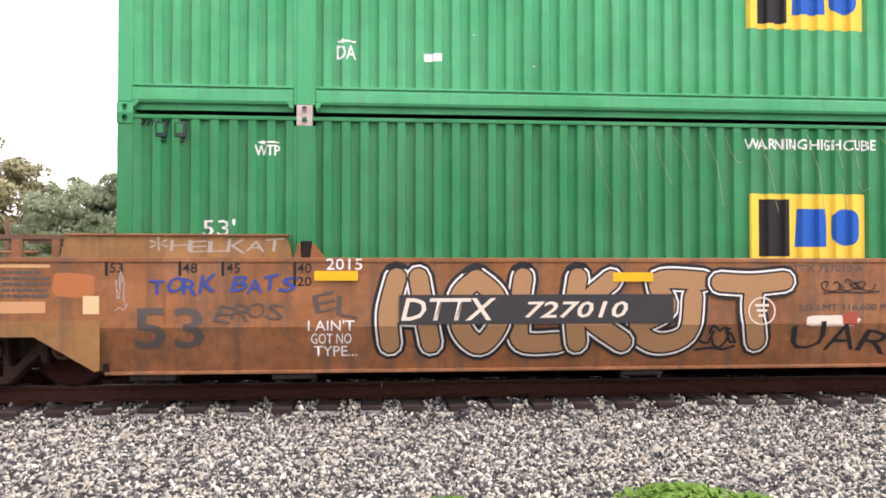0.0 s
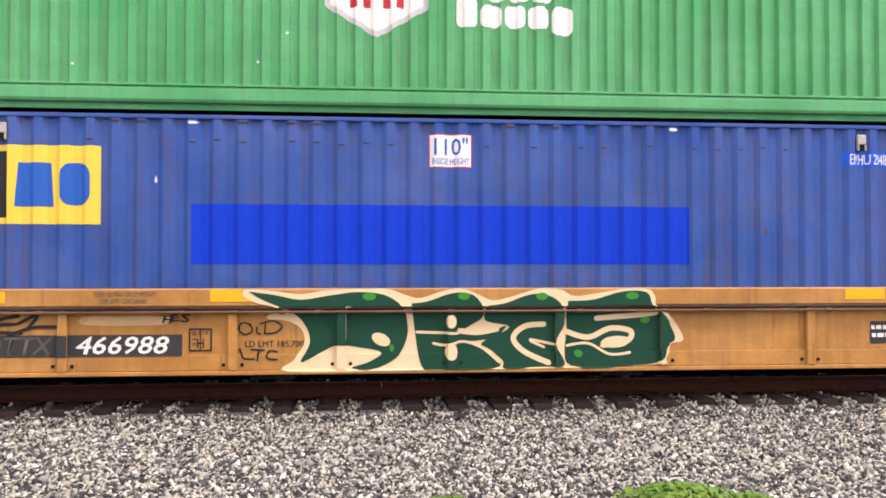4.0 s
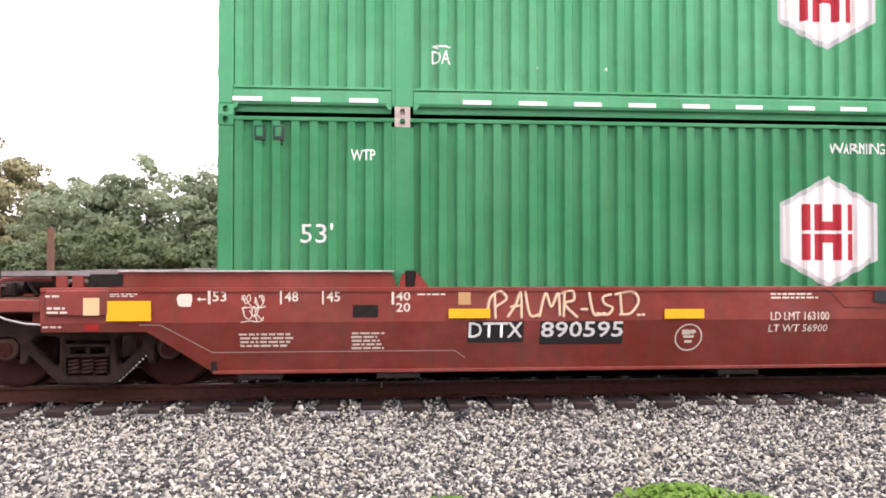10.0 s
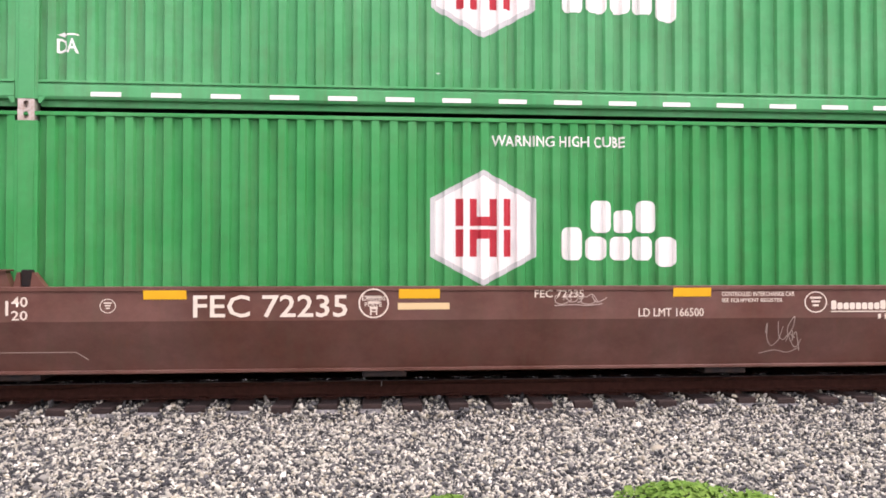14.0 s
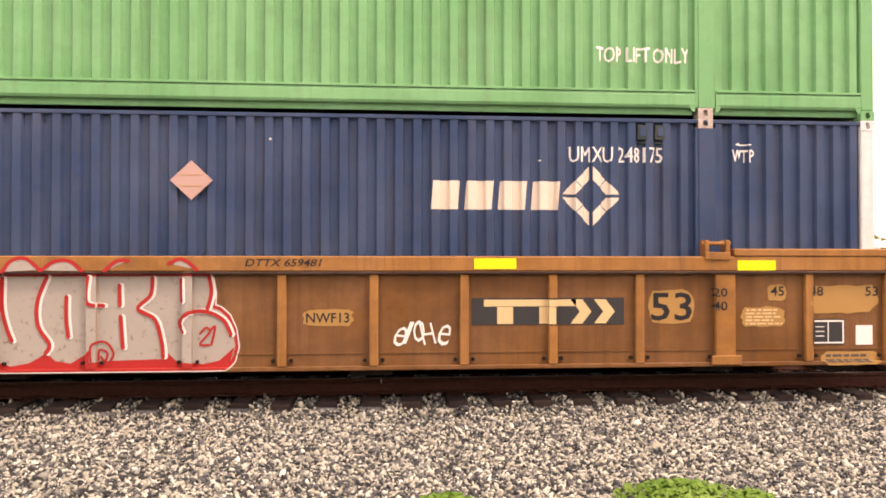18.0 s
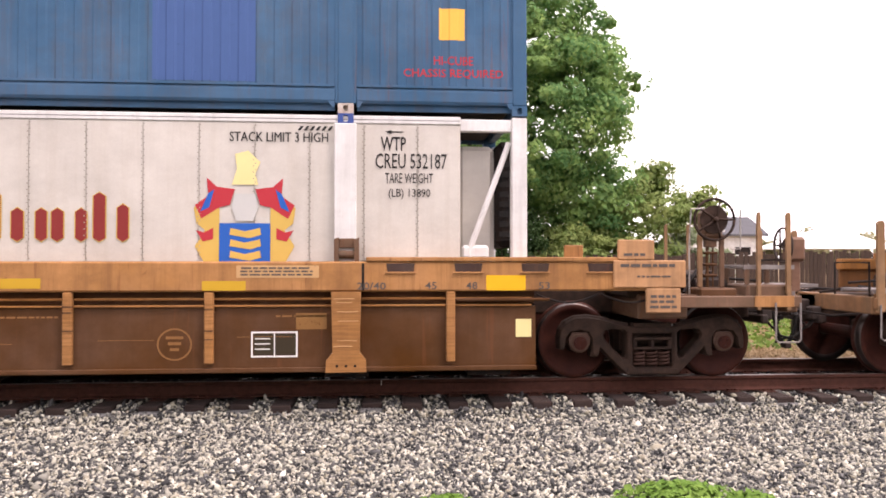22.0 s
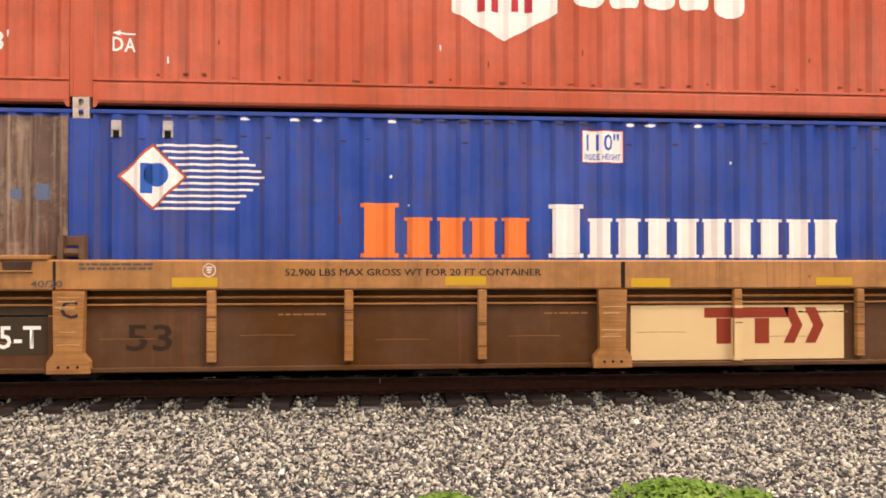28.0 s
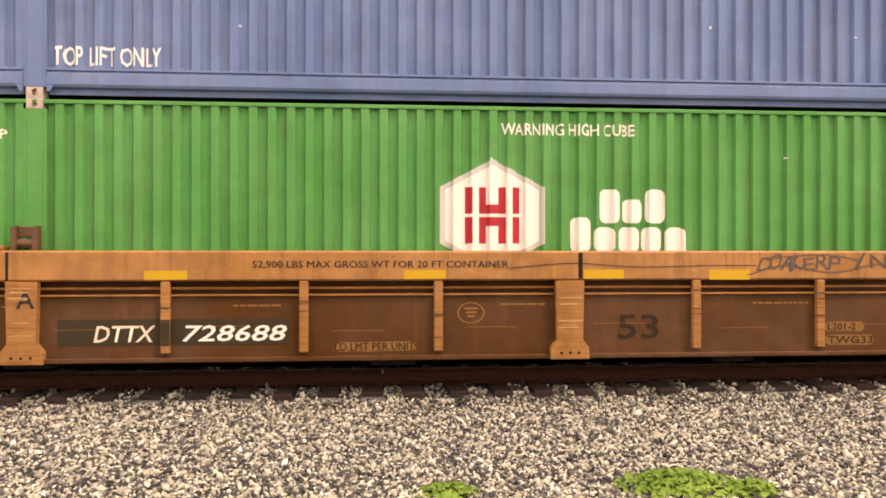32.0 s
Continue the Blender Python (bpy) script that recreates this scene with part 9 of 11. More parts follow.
# bubble letters on the orange-brown car
BUBBLE = [[(0.035, 0.1), (0.03, 0.5), (0.05, 0.95)], [(0.13, 0.1), (0.115, 0.5), (0.10, 0.95)], [(0.04, 0.5), (0.12, 0.48)],
          [(0.235, 0.93), (0.195, 0.7), (0.2, 0.3), (0.245, 0.08), (0.285, 0.35), (0.28, 0.7), (0.235, 0.93)],
          [(0.345, 0.95), (0.335, 0.5), (0.345, 0.12), (0.43, 0.1)], [(0.475, 0.95), (0.465, 0.5), (0.475, 0.1)],
          [(0.555, 0.92), (0.49, 0.52), (0.585, 0.1)], [(0.78, 0.9), (0.67, 0.9), (0.69, 0.55), (0.62, 0.3), (0.67, 0.08), (0.74, 0.2), (0.755, 0.7)],
          [(0.82, 0.88), (0.9, 0.86), (0.98, 0.9)], [(0.905, 0.85), (0.9, 0.5), (0.915, 0.1)]]
for k, (first, last) in enumerate(((0, 3), (3, 4), (4, 5), (5, 7), (7, 8), (8, 10))):
    for wdt, m, lf in ((0.368, INK_K, 0.004), (0.295, INK_W, 0.0066), (0.252, INK_K, 0.0092), (0.208, INK_TANFILL, 0.0118)):
        strokes(car_a, BUBBLE[first:last], -5.1, -0.25, 0.44, 1.32, wdt, m, lf + 0.0105 * (k % 2))
tag(car_a, 'TORK BATS', 4, -7.55, -6.0, 1.09, 1.29, INK_BLUE, 0.006, 0.012, 1.6)
tag(car_a, 'EROS', 9, -6.88, -6.12, 0.80, 1.02, INK_GREY, 0.006, -0.008, 1.4)
tag(car_a, 'UAR', 11, -0.22, 0.98, 0.37, 0.72, INK_K, 0.008, -0.006, 1.2)
tag(car_a, '*HELKAT', 15, -7.55, -6.12, 1.545, 1.70, INK_CHALK, 0.002, -0.004, 0.7)
tag(car_a, 'EL', 17, -5.75, -5.3, 0.85, 1.08, INK_GREY, 0.006, -0.01, 1.6)
scrawl(car_a, 51, -9.56, -9.20, 0.95, 1.13, INK_PINKISH, 0.013, 0.034, n=5)
scrawl(car_a, 52, -7.92, -7.78, 0.95, 1.35, INK_FAINT, 0.010, n=4)
scrawl(car_a, 18, 0.1, 0.85, 1.1, 1.25, INK_K, 0.014, n=6)
scrawl(car_a, 19, -1.4, -0.9, 0.45, 0.75, INK_K, 0.03, n=4)
# bottle-green letters with cream edges on the ochre car
def spray_shape(thing, pts, mat, lift, label):
    """A filled sprayed shape with a rounded outline."""
    bm = bmesh.new()
    line = smooth_line(pts + pts[:1], 4)
    quad(bm, line[:-1])
    bm.normal_update()
    bmesh.ops.triangulate(bm, faces=bm.faces[:])
    lay("graffiti_shape", bm, thing, mat, lift, label)


def dot(thing, x, z, w, h, mat, lift, label, lean=0.0):
    pts = [(x + w * math.cos(k * 0.7854) - lean * h * math.sin(k * 0.7854), z + h * math.sin(k * 0.7854)) for k in range(8)]
    spray_shape(thing, pts, mat, lift, label)


CREAM_EDGE = "cream sprayed edge of the letters"
GREEN_FILL = "bottle-green sprayed letter"
spray_shape(car_b, [(-2.32, 1.07), (-2.28, 1.142), (-1.97, 1.123), (-1.69, 1.089), (-1.41, 1.131), (-1.09, 1.142), (-0.73, 1.142), (-0.52, 1.074), (-0.36, 1.043), (-0.08, 1.127), (0.13, 1.142), (0.34, 1.058), (0.47, 1.012), (0.68, 1.058), (0.98, 1.142), (1.25, 1.127), (1.4, 1.058), (1.7, 1.097), (2, 1.142), (2.26, 1.135), (2.34, 1.051), (2.36, 0.936), (2.56, 0.802), (2.7, 0.553), (2.55, 0.496), (2.47, 0.343), (2.34, 0.263), (0.93, 0.24), (-0.48, 0.232), (-1.82, 0.232), (-1.76, 0.362), (-1.65, 0.553), (-1.7, 0.714), (-1.87, 0.794), (-2.06, 0.813), (-2.01, 0.878), (-1.87, 0.859), (-1.93, 0.936), (-2.17, 0.993)], INK_PALECREAM, 0.0045, CREAM_EDGE)
spray_shape(car_b, [(-2.26, 1.12), (-1.97, 1.081), (-1.69, 1.028), (-1.37, 1.074), (-1.05, 1.112), (-0.75, 1.074), (-0.56, 0.936), (-0.5, 0.725), (-0.53, 0.534), (-0.64, 0.362), (-0.89, 0.247), (-1.13, 0.263), (-0.93, 0.331), (-0.8, 0.431), (-1.05, 0.492), (-1.29, 0.515), (-1.45, 0.446), (-1.69, 0.331), (-1.59, 0.546), (-1.65, 0.752), (-1.82, 0.905), (-2.09, 1.02)], INK_DGREEN, 0.0082, GREEN_FILL)
spray_shape(car_b, [(-0.46, 0.982), (-0.28, 1.005), (0, 1.097), (0.22, 1.081), (0.34, 0.955), (0.35, 0.821), (0.17, 0.706), (0.11, 0.649), (0.34, 0.622), (0.62, 0.722), (0.47, 0.584), (0.19, 0.538), (0.41, 0.431), (0.55, 0.301), (0.43, 0.24), (-0.2, 0.24), (-0.35, 0.286), (-0.42, 0.668)], INK_DGREEN, 0.0090, GREEN_FILL)
spray_shape(car_b, [(0.4, 0.955), (0.6, 0.982), (0.89, 1.081), (1.1, 1.066), (1.25, 0.955), (1.28, 0.745), (1.18, 0.523), (1.28, 0.278), (0.98, 0.255), (0.6, 0.24), (0.58, 0.324), (0.43, 0.458), (0.34, 0.534), (0.66, 0.706), (0.38, 0.783)], INK_DGREEN, 0.0098, GREEN_FILL)
spray_shape(car_b, [(1.32, 1.005), (1.62, 1.02), (1.96, 1.112), (2.24, 1.1), (2.31, 0.955), (2.47, 0.821), (2.6, 0.572), (2.49, 0.477), (2.43, 0.324), (2.17, 0.266), (1.36, 0.266), (1.32, 0.668)], INK_DGREEN, 0.0106, GREEN_FILL)
strokes(car_b, [[(-0.4, 0.657), (-0.2, 0.649), (0.07, 0.641)], [(-0.21, 0.53), (-0.08, 0.507), (0.13, 0.546), (0.34, 0.477), (0.53, 0.316)], [(1.05, 0.477), (0.89, 0.561), (1.17, 0.507)], [(1.32, 0.492), (1.57, 0.515), (1.81, 0.393), (2.05, 0.408)]], 0, 1, 0, 1, 0.03, INK_PALECREAM, 0.0125)
strokes(car_b, [[(1.05, 0.737), (0.83, 0.714), (0.7, 0.584), (0.82, 0.431), (1.1, 0.301)], [(1.67, 0.802), (1.92, 0.821), (2.13, 0.836), (2.37, 0.867)], [(1.32, 0.649), (1.57, 0.584), (1.83, 0.687), (2.07, 0.649), (2.02, 0.534), (1.74, 0.492)], [(0.09, 0.668), (0.3, 0.649), (0.51, 0.687)]], 0, 1, 0, 1, 0.062, INK_PALECREAM, 0.0125)
for x, z, w, h, lean in [(-0.8, 0.576, 0.0972, 0.0766, 0.5), (-0.01, 0.775, 0.0567, 0.0766, 0), (-0.01, 0.431, 0.0729, 0.09192, 0), (1.89, 0.53, 0.1701, 0.06894, -0.4)]:
    dot(car_b, x, z, w, h, INK_PALECREAM, 0.016, CREAM_EDGE, lean)
for x, z, w in [(-0.93, 1.062, 0.07695), (0.13, 1.062, 0.06885), (1.02, 1.058, 0.06885), (2.07, 1.062, 0.07695), (-0.68, 0.477, 0.0243), (1.45, 0.4, 0.0486), (2.24, 0.783, 0.0567)]:
    dot(car_b, x, z, w, 0.042, INK_MIDGREEN, 0.0125, "mid-green sprayed highlight")
strokes(car_b, [[(0.0, 0.93), (0.14, 1.0), (0.30, 0.96), (0.38, 0.92)], [(0.13, 0.97), (0.19, 0.6), (0.25, 0.42)], [(0.25, 0.9), (0.30, 0.25)], [(0.41, 0.86), (0.43, 0.18)], [(0.29, 0.55), (0.43, 0.56)],
                [(0.48, 0.84), (0.50, 0.2)], [(0.49, 0.85), (0.58, 0.78), (0.56, 0.58), (0.5, 0.52)], [(0.53, 0.5), (0.61, 0.22)], [(0.76, 0.88), (0.63, 0.72), (0.62, 0.36), (0.78, 0.3)], [(0.63, 0.58), (0.74, 0.6)],
                [(0.76, 0.62), (0.88, 0.9), (0.83, 0.5)], [(0.70, 0.22), (0.85, 0.48), (1.0, 0.5)]], -5.95, -4.32, 0.575, 0.90, 0.038, INK_K, 0.006, "scrawl", "hand-sprayed black tag")
strokes(car_b, [[(0.0, 0.3), (0.4, 0.85), (1.0, 1.0)], [(0.25, 0.0), (0.6, 0.55), (1.0, 0.6)]], -5.66, -5.14, 0.41, 0.56, 0.03, INK_K, 0.006, "scrawl", "hand-sprayed underline")
tag(car_b, "HES", 31, -3.20, -2.90, 0.77, 0.88, INK_K, 0.006, 0.03, 1.5)
strokes(car_b, [[(0.28, 0.75), (0.08, 0.85), (0.0, 0.5), (0.15, 0.2), (0.32, 0.45), (0.22, 0.8)], [(0.42, 0.6), (0.42, 0.3), (0.50, 0.25)], [(0.62, 0.85), (0.6, 0.25)], [(0.5, 0.8), (0.8, 0.95), (1.0, 0.65), (0.85, 0.3), (0.6, 0.25)]],
        -2.37, -1.90, 0.60, 0.80, 0.019, INK_K, 0.006, "scrawl", "hand-sprayed black tag")
strokes(car_b, [[(0.0, 0.9), (0.12, 0.3), (0.38, 0.25)], [(0.3, 0.85), (0.62, 0.8)], [(0.48, 0.8), (0.46, 0.15)], [(0.95, 0.7), (0.75, 0.75), (0.7, 0.3), (0.95, 0.2)]],
        -2.36, -1.93, 0.33, 0.50, 0.02, INK_K, 0.006, "scrawl", "hand-sprayed black tag")
scrawl(car_b, 26, 7.3, 7.9, 0.69, 0.86, INK_W, 0.012, n=6)
# leafy letters on the red car

def edge_line(thing, poly, width, mat, lift, label):
    """A sprayed outline round a shape, in straight strokes."""
    pts = []
    for (ax, az), (bx, bz) in zip(poly, poly[1:] + poly[:1]):
        pts += [(ax + (bx - ax) * k / 6, az + (bz - az) * k / 6) for k in range(6)]
    bm = bmesh.new()
    ribbon(bm, pts + pts[:1], width)
    lay("graffiti_outline", bm, thing, mat, lift, label)


bm = bmesh.new()
quad(bm, [(-0.3 + 5.7 * a, 0.24 + 0.9 * b) for a, b in ((0.09, 0.4), (0.07, 0.0), (0.93, 0.02), (0.95, 0.3), (0.97, 0.55), (0.92, 0.98), (0.5, 0.99), (0.2, 0.99), (0.11, 0.8))])
lay("graffiti_ground", bm, car_c, INK_LEAF, 0.004, "sage green sprayed ground")
def on_c(pts):
    """Places on the red car's side from pixel positions in the camera's view, 1300 wide, standing on 330."""
    return [(XC + KC * a, ZC - LC * b) for a, b in pts]


XC, KC, ZC, LC = 0.489, 0.003392, 1.282, 0.00318
MASS = [(-60, 330), (-60, 285), (-20, 240), (95, 200), (130, 185), (110, 95), (265, 45), (305, 115), (330, 125), (345, 60), (440, 42), (470, 80), (575, 52), (612, 105), (630, 46), (805, 70), (832, 60), (960, 42),
        (975, 80), (1065, 50), (1160, 60), (1315, 130), (1305, 175), (1230, 190), (1215, 220), (1245, 250), (1265, 300), (1255, 328)]
SPLIT = [[(185, 125), (210, 195), (245, 250), (265, 325)], [(275, 60), (305, 150), (337, 246), (380, 243), (374, 180), (356, 110), (335, 90)], [(440, 50), (430, 120), (447, 190), (470, 260), (392, 297), (518, 300), (522, 328)],
         [(455, 150), (540, 150), (597, 188)], [(505, 230), (560, 240), (612, 288), (590, 300), (530, 280), (498, 242), (505, 230)], [(640, 208), (606, 250), (602, 285)], [(612, 105), (640, 165), (660, 190), (640, 206)]]
SPLIT_B = [[(690, 155), (760, 126), (850, 140), (885, 190), (870, 260), (820, 295)], [(650, 228), (715, 232), (760, 190), (803, 186), (808, 220), (765, 275)], [(700, 235), (715, 288), (700, 328)],
           [(815, 70), (820, 120), (875, 145), (890, 208), (970, 185)], [(885, 215), (903, 250), (862, 288), (910, 328)], [(950, 65), (956, 130), (1080, 105), (1130, 150), (1110, 200), (1085, 263), (1045, 265)]]
SPLIT_C = [[(970, 175), (1020, 170), (1006, 240), (990, 215)], [(990, 270), (1040, 325)], [(1130, 175), (1222, 170)], [(1065, 55), (1060, 100)], [(1090, 322), (1130, 295), (1180, 322), (1225, 320)], [(100, 322), (170, 292), (235, 318)]]
GAPS = [[(510, 234), (560, 246), (604, 286), (590, 292), (535, 274)], [(752, 245), (774, 202), (798, 198), (796, 222)], [(992, 212), (1002, 182), (1016, 180), (1006, 230)], [(308, 118), (326, 128), (346, 160), (372, 232), (340, 236)], [(115, 326), (125, 310), (165, 298), (226, 326)]]
edge_line(car_c, on_c(MASS), 0.12, INK_K, 0.0065, "black sprayed outline")
bm = bmesh.new()
quad(bm, on_c(MASS))
lay("graffiti_letter", bm, car_c, INK_CLAY, 0.0095, "clay-brown sprayed letters")
edge_line(car_c, on_c(MASS), 0.05, INK_STICK, 0.0115, "cream sprayed outline")
for gap in GAPS:
    edge_line(car_c, on_c(gap), 0.06, INK_STICK, 0.0115, "cream sprayed outline")
    bm = bmesh.new()
    quad(bm, on_c(gap))
    lay("graffiti_gap", bm, car_c, INK_DLEAF, 0.0135, "dark green sprayed gap")
strokes(car_c, [on_c(q) for q in SPLIT + SPLIT_B + SPLIT_C], 0, 1, 0, 1, 0.034, INK_STICK, 0.0155, "graffiti_stroke", "cream sprayed line")
for cx, cz, rx, rz, tilt in ((0.35, 0.62, 0.42, 0.14, 0.6), (0.02, 0.55, 0.22, 0.13, 0.1), (5.02, 0.62, 0.26, 0.14, -0.5), (4.95, 0.9, 0.2, 0.1, 0.5)):
    bm = bmesh.new()
    ring_pts = [(cx + rx * math.cos(a) * math.cos(tilt) - rz * math.sin(a) * math.sin(tilt), cz + rx * math.cos(a) * math.sin(tilt) + rz * math.sin(a) * math.cos(tilt)) for a in np.linspace(0, 2 * math.pi, 17)[:-1]]
    quad(bm, ring_pts)
    lay("graffiti_leaf", bm, car_c, INK_DLEAF, 0.0135, "dark green sprayed leaf")
    for q in (-0.5, -0.1, 0.3):
        bm = bmesh.new()
        ribbon(bm, [(cx + rx * q * math.cos(tilt), cz + rx * q * math.sin(tilt)), (cx + rx * (q + 0.25) * math.cos(tilt + 0.5), cz + rx * (q + 0.25) * math.sin(tilt + 0.5) + rz * 0.3)], 0.014)
        lay("leaf_vein", bm, car_c, INK_LEAF, 0.0145)
bm = bmesh.new()
rect(bm, -0.41, 0.34, 0.99, 1.12)
lay("dark_patch", bm, car_c, INK_PANEL, 0.015, "dark painted patch")
strokes(car_c, [[(0.0, 1.0), (0.06, 0.75), (0.14, 0.05)], [(0.14, 0.05), (0.5, 0.0), (0.85, 0.0)], [(0.85, 0.0), (0.95, 0.4), (1.0, 0.9)]], -1.03, 0.85, 0.91, 1.13, 0.009, INK_K, 0.003, "panel_seam", "thin dark seam")
PALMR = [[(0.0, 0.25), (0.02, 0.75), (0.08, 0.98), (0.12, 0.7), (0.05, 0.4)], [(0.045, 0.85), (0.05, 0.0)], [(0.13, 0.05), (0.18, 0.5), (0.21, 0.95), (0.215, 0.0)], [(0.15, 0.4), (0.215, 0.45)],
         [(0.24, 0.95), (0.27, 0.1), (0.33, 0.12)], [(0.33, 0.05), (0.37, 0.9), (0.405, 0.4), (0.45, 0.9), (0.46, 0.1)], [(0.49, 0.95), (0.485, 0.05)], [(0.47, 0.9), (0.54, 0.98), (0.55, 0.65), (0.49, 0.5), (0.57, 0.02)],
         [(0.60, 0.3), (0.635, 0.3)], [(0.65, 0.9), (0.68, 0.12), (0.75, 0.15)], [(0.79, 0.85), (0.74, 0.75), (0.75, 0.5), (0.8, 0.35), (0.77, 0.1), (0.70, 0.15)], [(0.85, 0.9), (0.86, 0.1)],
         [(0.82, 0.85), (0.93, 0.95), (0.97, 0.6), (0.92, 0.15), (0.85, 0.1)], [(0.965, 0.08), (0.975, 0.08)], [(0.995, 0.08), (1.005, 0.08)]]
strokes(car_c, PALMR, -5.0, -3.2, 0.82, 1.125, 0.034, INK_PINKISH, 0.005, "scrawl", "hand-sprayed tag")
strokes(car_c, PALMR, -4.995, -3.195, 0.825, 1.13, 0.02, INK_PALECREAM, 0.0125, "scrawl", "hand-sprayed tag")
arrow_mark(car_c, -8.21, -8.11, 1.015, 1.065, INK_CREAMY, '<')
bars(car_c, 1, -9.80, -9.62, 1.055, 1.10, INK_CREAMY, lift=0.034)
bars(car_c, 2, -9.78, -9.56, 0.88, 0.97, INK_CREAMY, lift=0.034)
patch(car_c, 'sticker', -9.40, -9.23, 0.87, 1.06, INK_CREAM, lift=0.034)
patch(car_c, 'reflector', -9.40, -9.25, 0.70, 0.775, INK_SCARLET, lift=0.006)
bars(car_c, 1, -9.84, -9.62, 0.72, 0.765, INK_CREAMY, lift=0.006)
bars(car_c, 2, -9.14, -8.80, 1.065, 1.11, INK_CREAMY)
bars(car_c, 1, -5.80, -5.45, 1.07, 1.105, INK_CREAMY)
patch(car_c, 'sticker', -5.33, -5.19, 0.97, 1.11, INK_PALEWOOD)
bars(car_c, 2, -2.72, -2.55, 0.60, 0.68, INK_CREAMY, lift=0.006)
scrawl(car_c, 35, -7.74, -7.48, 0.80, 0.98, INK_CREAMY, 0.010, n=4)
tag(car_c, 'DASK MEME 2UM2', 32, 6.15, 8.6, 1.185, 1.30, INK_PALE, 0.002, 0.03, 0.4)
scrawl(car_c, 33, -7.74, -7.46, 0.95, 1.11, INK_CREAMY, 0.010, n=5)
# faint marks on the brown car
scrawl(car_d, 41, 2.38, 2.9, 0.40, 0.88, INK_FAINT, 0.010, n=4)
scrawl(car_d, 42, -0.1, 0.5, 0.95, 1.1, INK_FAINT, 0.010, n=7)
scrawl(car_d, 43, -7.9, -7.6, 0.55, 0.75, INK_FAINT, 0.010, n=3)
scrawl(car_d, 44, 5.6, 6.0, 0.92, 1.05, INK_FAINT, 0.010, n=5)
for thing, m in ((car_c, INK_FAINT), (car_d, INK_FAINT)):
    for e in (-1, 1):
        bend_line = [(5.24, 0.36), (5.36, 0.445), (8.06, 0.445), (8.60, 0.76), (8.82, 0.76)] if e < 0 else [(5.6, 0.32), (5.85, 0.44), (8.0, 0.44), (8.7, 0.76), (9.0, 0.76)]
        strokes(thing, [[(e * xa, za), (e * xb, zb)] for (xa, za), (xb, zb) in zip(bend_line, bend_line[1:])], 0, 1, 0, 1, 0.009, m, 0.003, "stencil_line", "thin pale line")
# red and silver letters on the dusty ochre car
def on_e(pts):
    """Places on the car's side from pixel positions in the camera's view, 960 wide, its letters standing on 417 and its
    chord above 88.
    """
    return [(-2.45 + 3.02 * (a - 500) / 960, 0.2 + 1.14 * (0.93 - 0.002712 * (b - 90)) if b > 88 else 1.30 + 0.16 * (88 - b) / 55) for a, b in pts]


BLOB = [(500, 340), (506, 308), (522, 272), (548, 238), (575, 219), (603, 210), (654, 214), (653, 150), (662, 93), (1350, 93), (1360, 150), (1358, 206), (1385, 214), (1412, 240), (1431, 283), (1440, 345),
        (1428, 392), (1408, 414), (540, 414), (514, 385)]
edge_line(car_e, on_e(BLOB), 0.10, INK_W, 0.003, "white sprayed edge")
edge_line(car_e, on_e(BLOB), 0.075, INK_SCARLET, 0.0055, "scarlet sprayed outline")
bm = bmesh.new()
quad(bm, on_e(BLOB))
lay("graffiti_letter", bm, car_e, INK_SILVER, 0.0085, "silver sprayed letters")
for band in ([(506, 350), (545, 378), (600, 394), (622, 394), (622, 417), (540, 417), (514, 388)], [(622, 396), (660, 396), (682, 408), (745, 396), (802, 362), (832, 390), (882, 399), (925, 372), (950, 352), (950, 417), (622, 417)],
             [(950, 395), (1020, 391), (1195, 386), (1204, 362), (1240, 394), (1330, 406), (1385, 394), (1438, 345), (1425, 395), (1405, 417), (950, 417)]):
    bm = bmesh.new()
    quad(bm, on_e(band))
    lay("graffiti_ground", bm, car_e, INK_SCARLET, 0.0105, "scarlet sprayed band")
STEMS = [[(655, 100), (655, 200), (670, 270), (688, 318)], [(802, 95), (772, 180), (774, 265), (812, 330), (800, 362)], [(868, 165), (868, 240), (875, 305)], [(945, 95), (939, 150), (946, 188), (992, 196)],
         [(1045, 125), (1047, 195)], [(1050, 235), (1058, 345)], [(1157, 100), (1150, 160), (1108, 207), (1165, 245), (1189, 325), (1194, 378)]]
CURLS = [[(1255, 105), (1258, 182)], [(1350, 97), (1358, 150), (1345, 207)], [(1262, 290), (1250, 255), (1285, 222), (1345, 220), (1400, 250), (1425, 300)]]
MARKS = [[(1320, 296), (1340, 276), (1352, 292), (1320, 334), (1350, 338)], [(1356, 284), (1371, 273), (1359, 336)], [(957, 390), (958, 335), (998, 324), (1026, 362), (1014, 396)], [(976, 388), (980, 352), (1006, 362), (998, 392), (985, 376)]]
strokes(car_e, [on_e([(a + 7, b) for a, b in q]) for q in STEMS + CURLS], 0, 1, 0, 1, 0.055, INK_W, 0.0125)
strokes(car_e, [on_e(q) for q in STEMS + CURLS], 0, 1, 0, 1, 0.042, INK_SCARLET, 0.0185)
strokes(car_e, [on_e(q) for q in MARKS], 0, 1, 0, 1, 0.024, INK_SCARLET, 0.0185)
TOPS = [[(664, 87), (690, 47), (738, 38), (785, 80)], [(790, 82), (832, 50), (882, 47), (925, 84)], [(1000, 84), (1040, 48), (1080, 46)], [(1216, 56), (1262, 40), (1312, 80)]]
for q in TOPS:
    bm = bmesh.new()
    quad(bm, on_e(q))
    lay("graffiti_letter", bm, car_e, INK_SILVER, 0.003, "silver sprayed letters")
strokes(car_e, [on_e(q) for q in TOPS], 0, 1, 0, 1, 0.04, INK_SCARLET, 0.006)
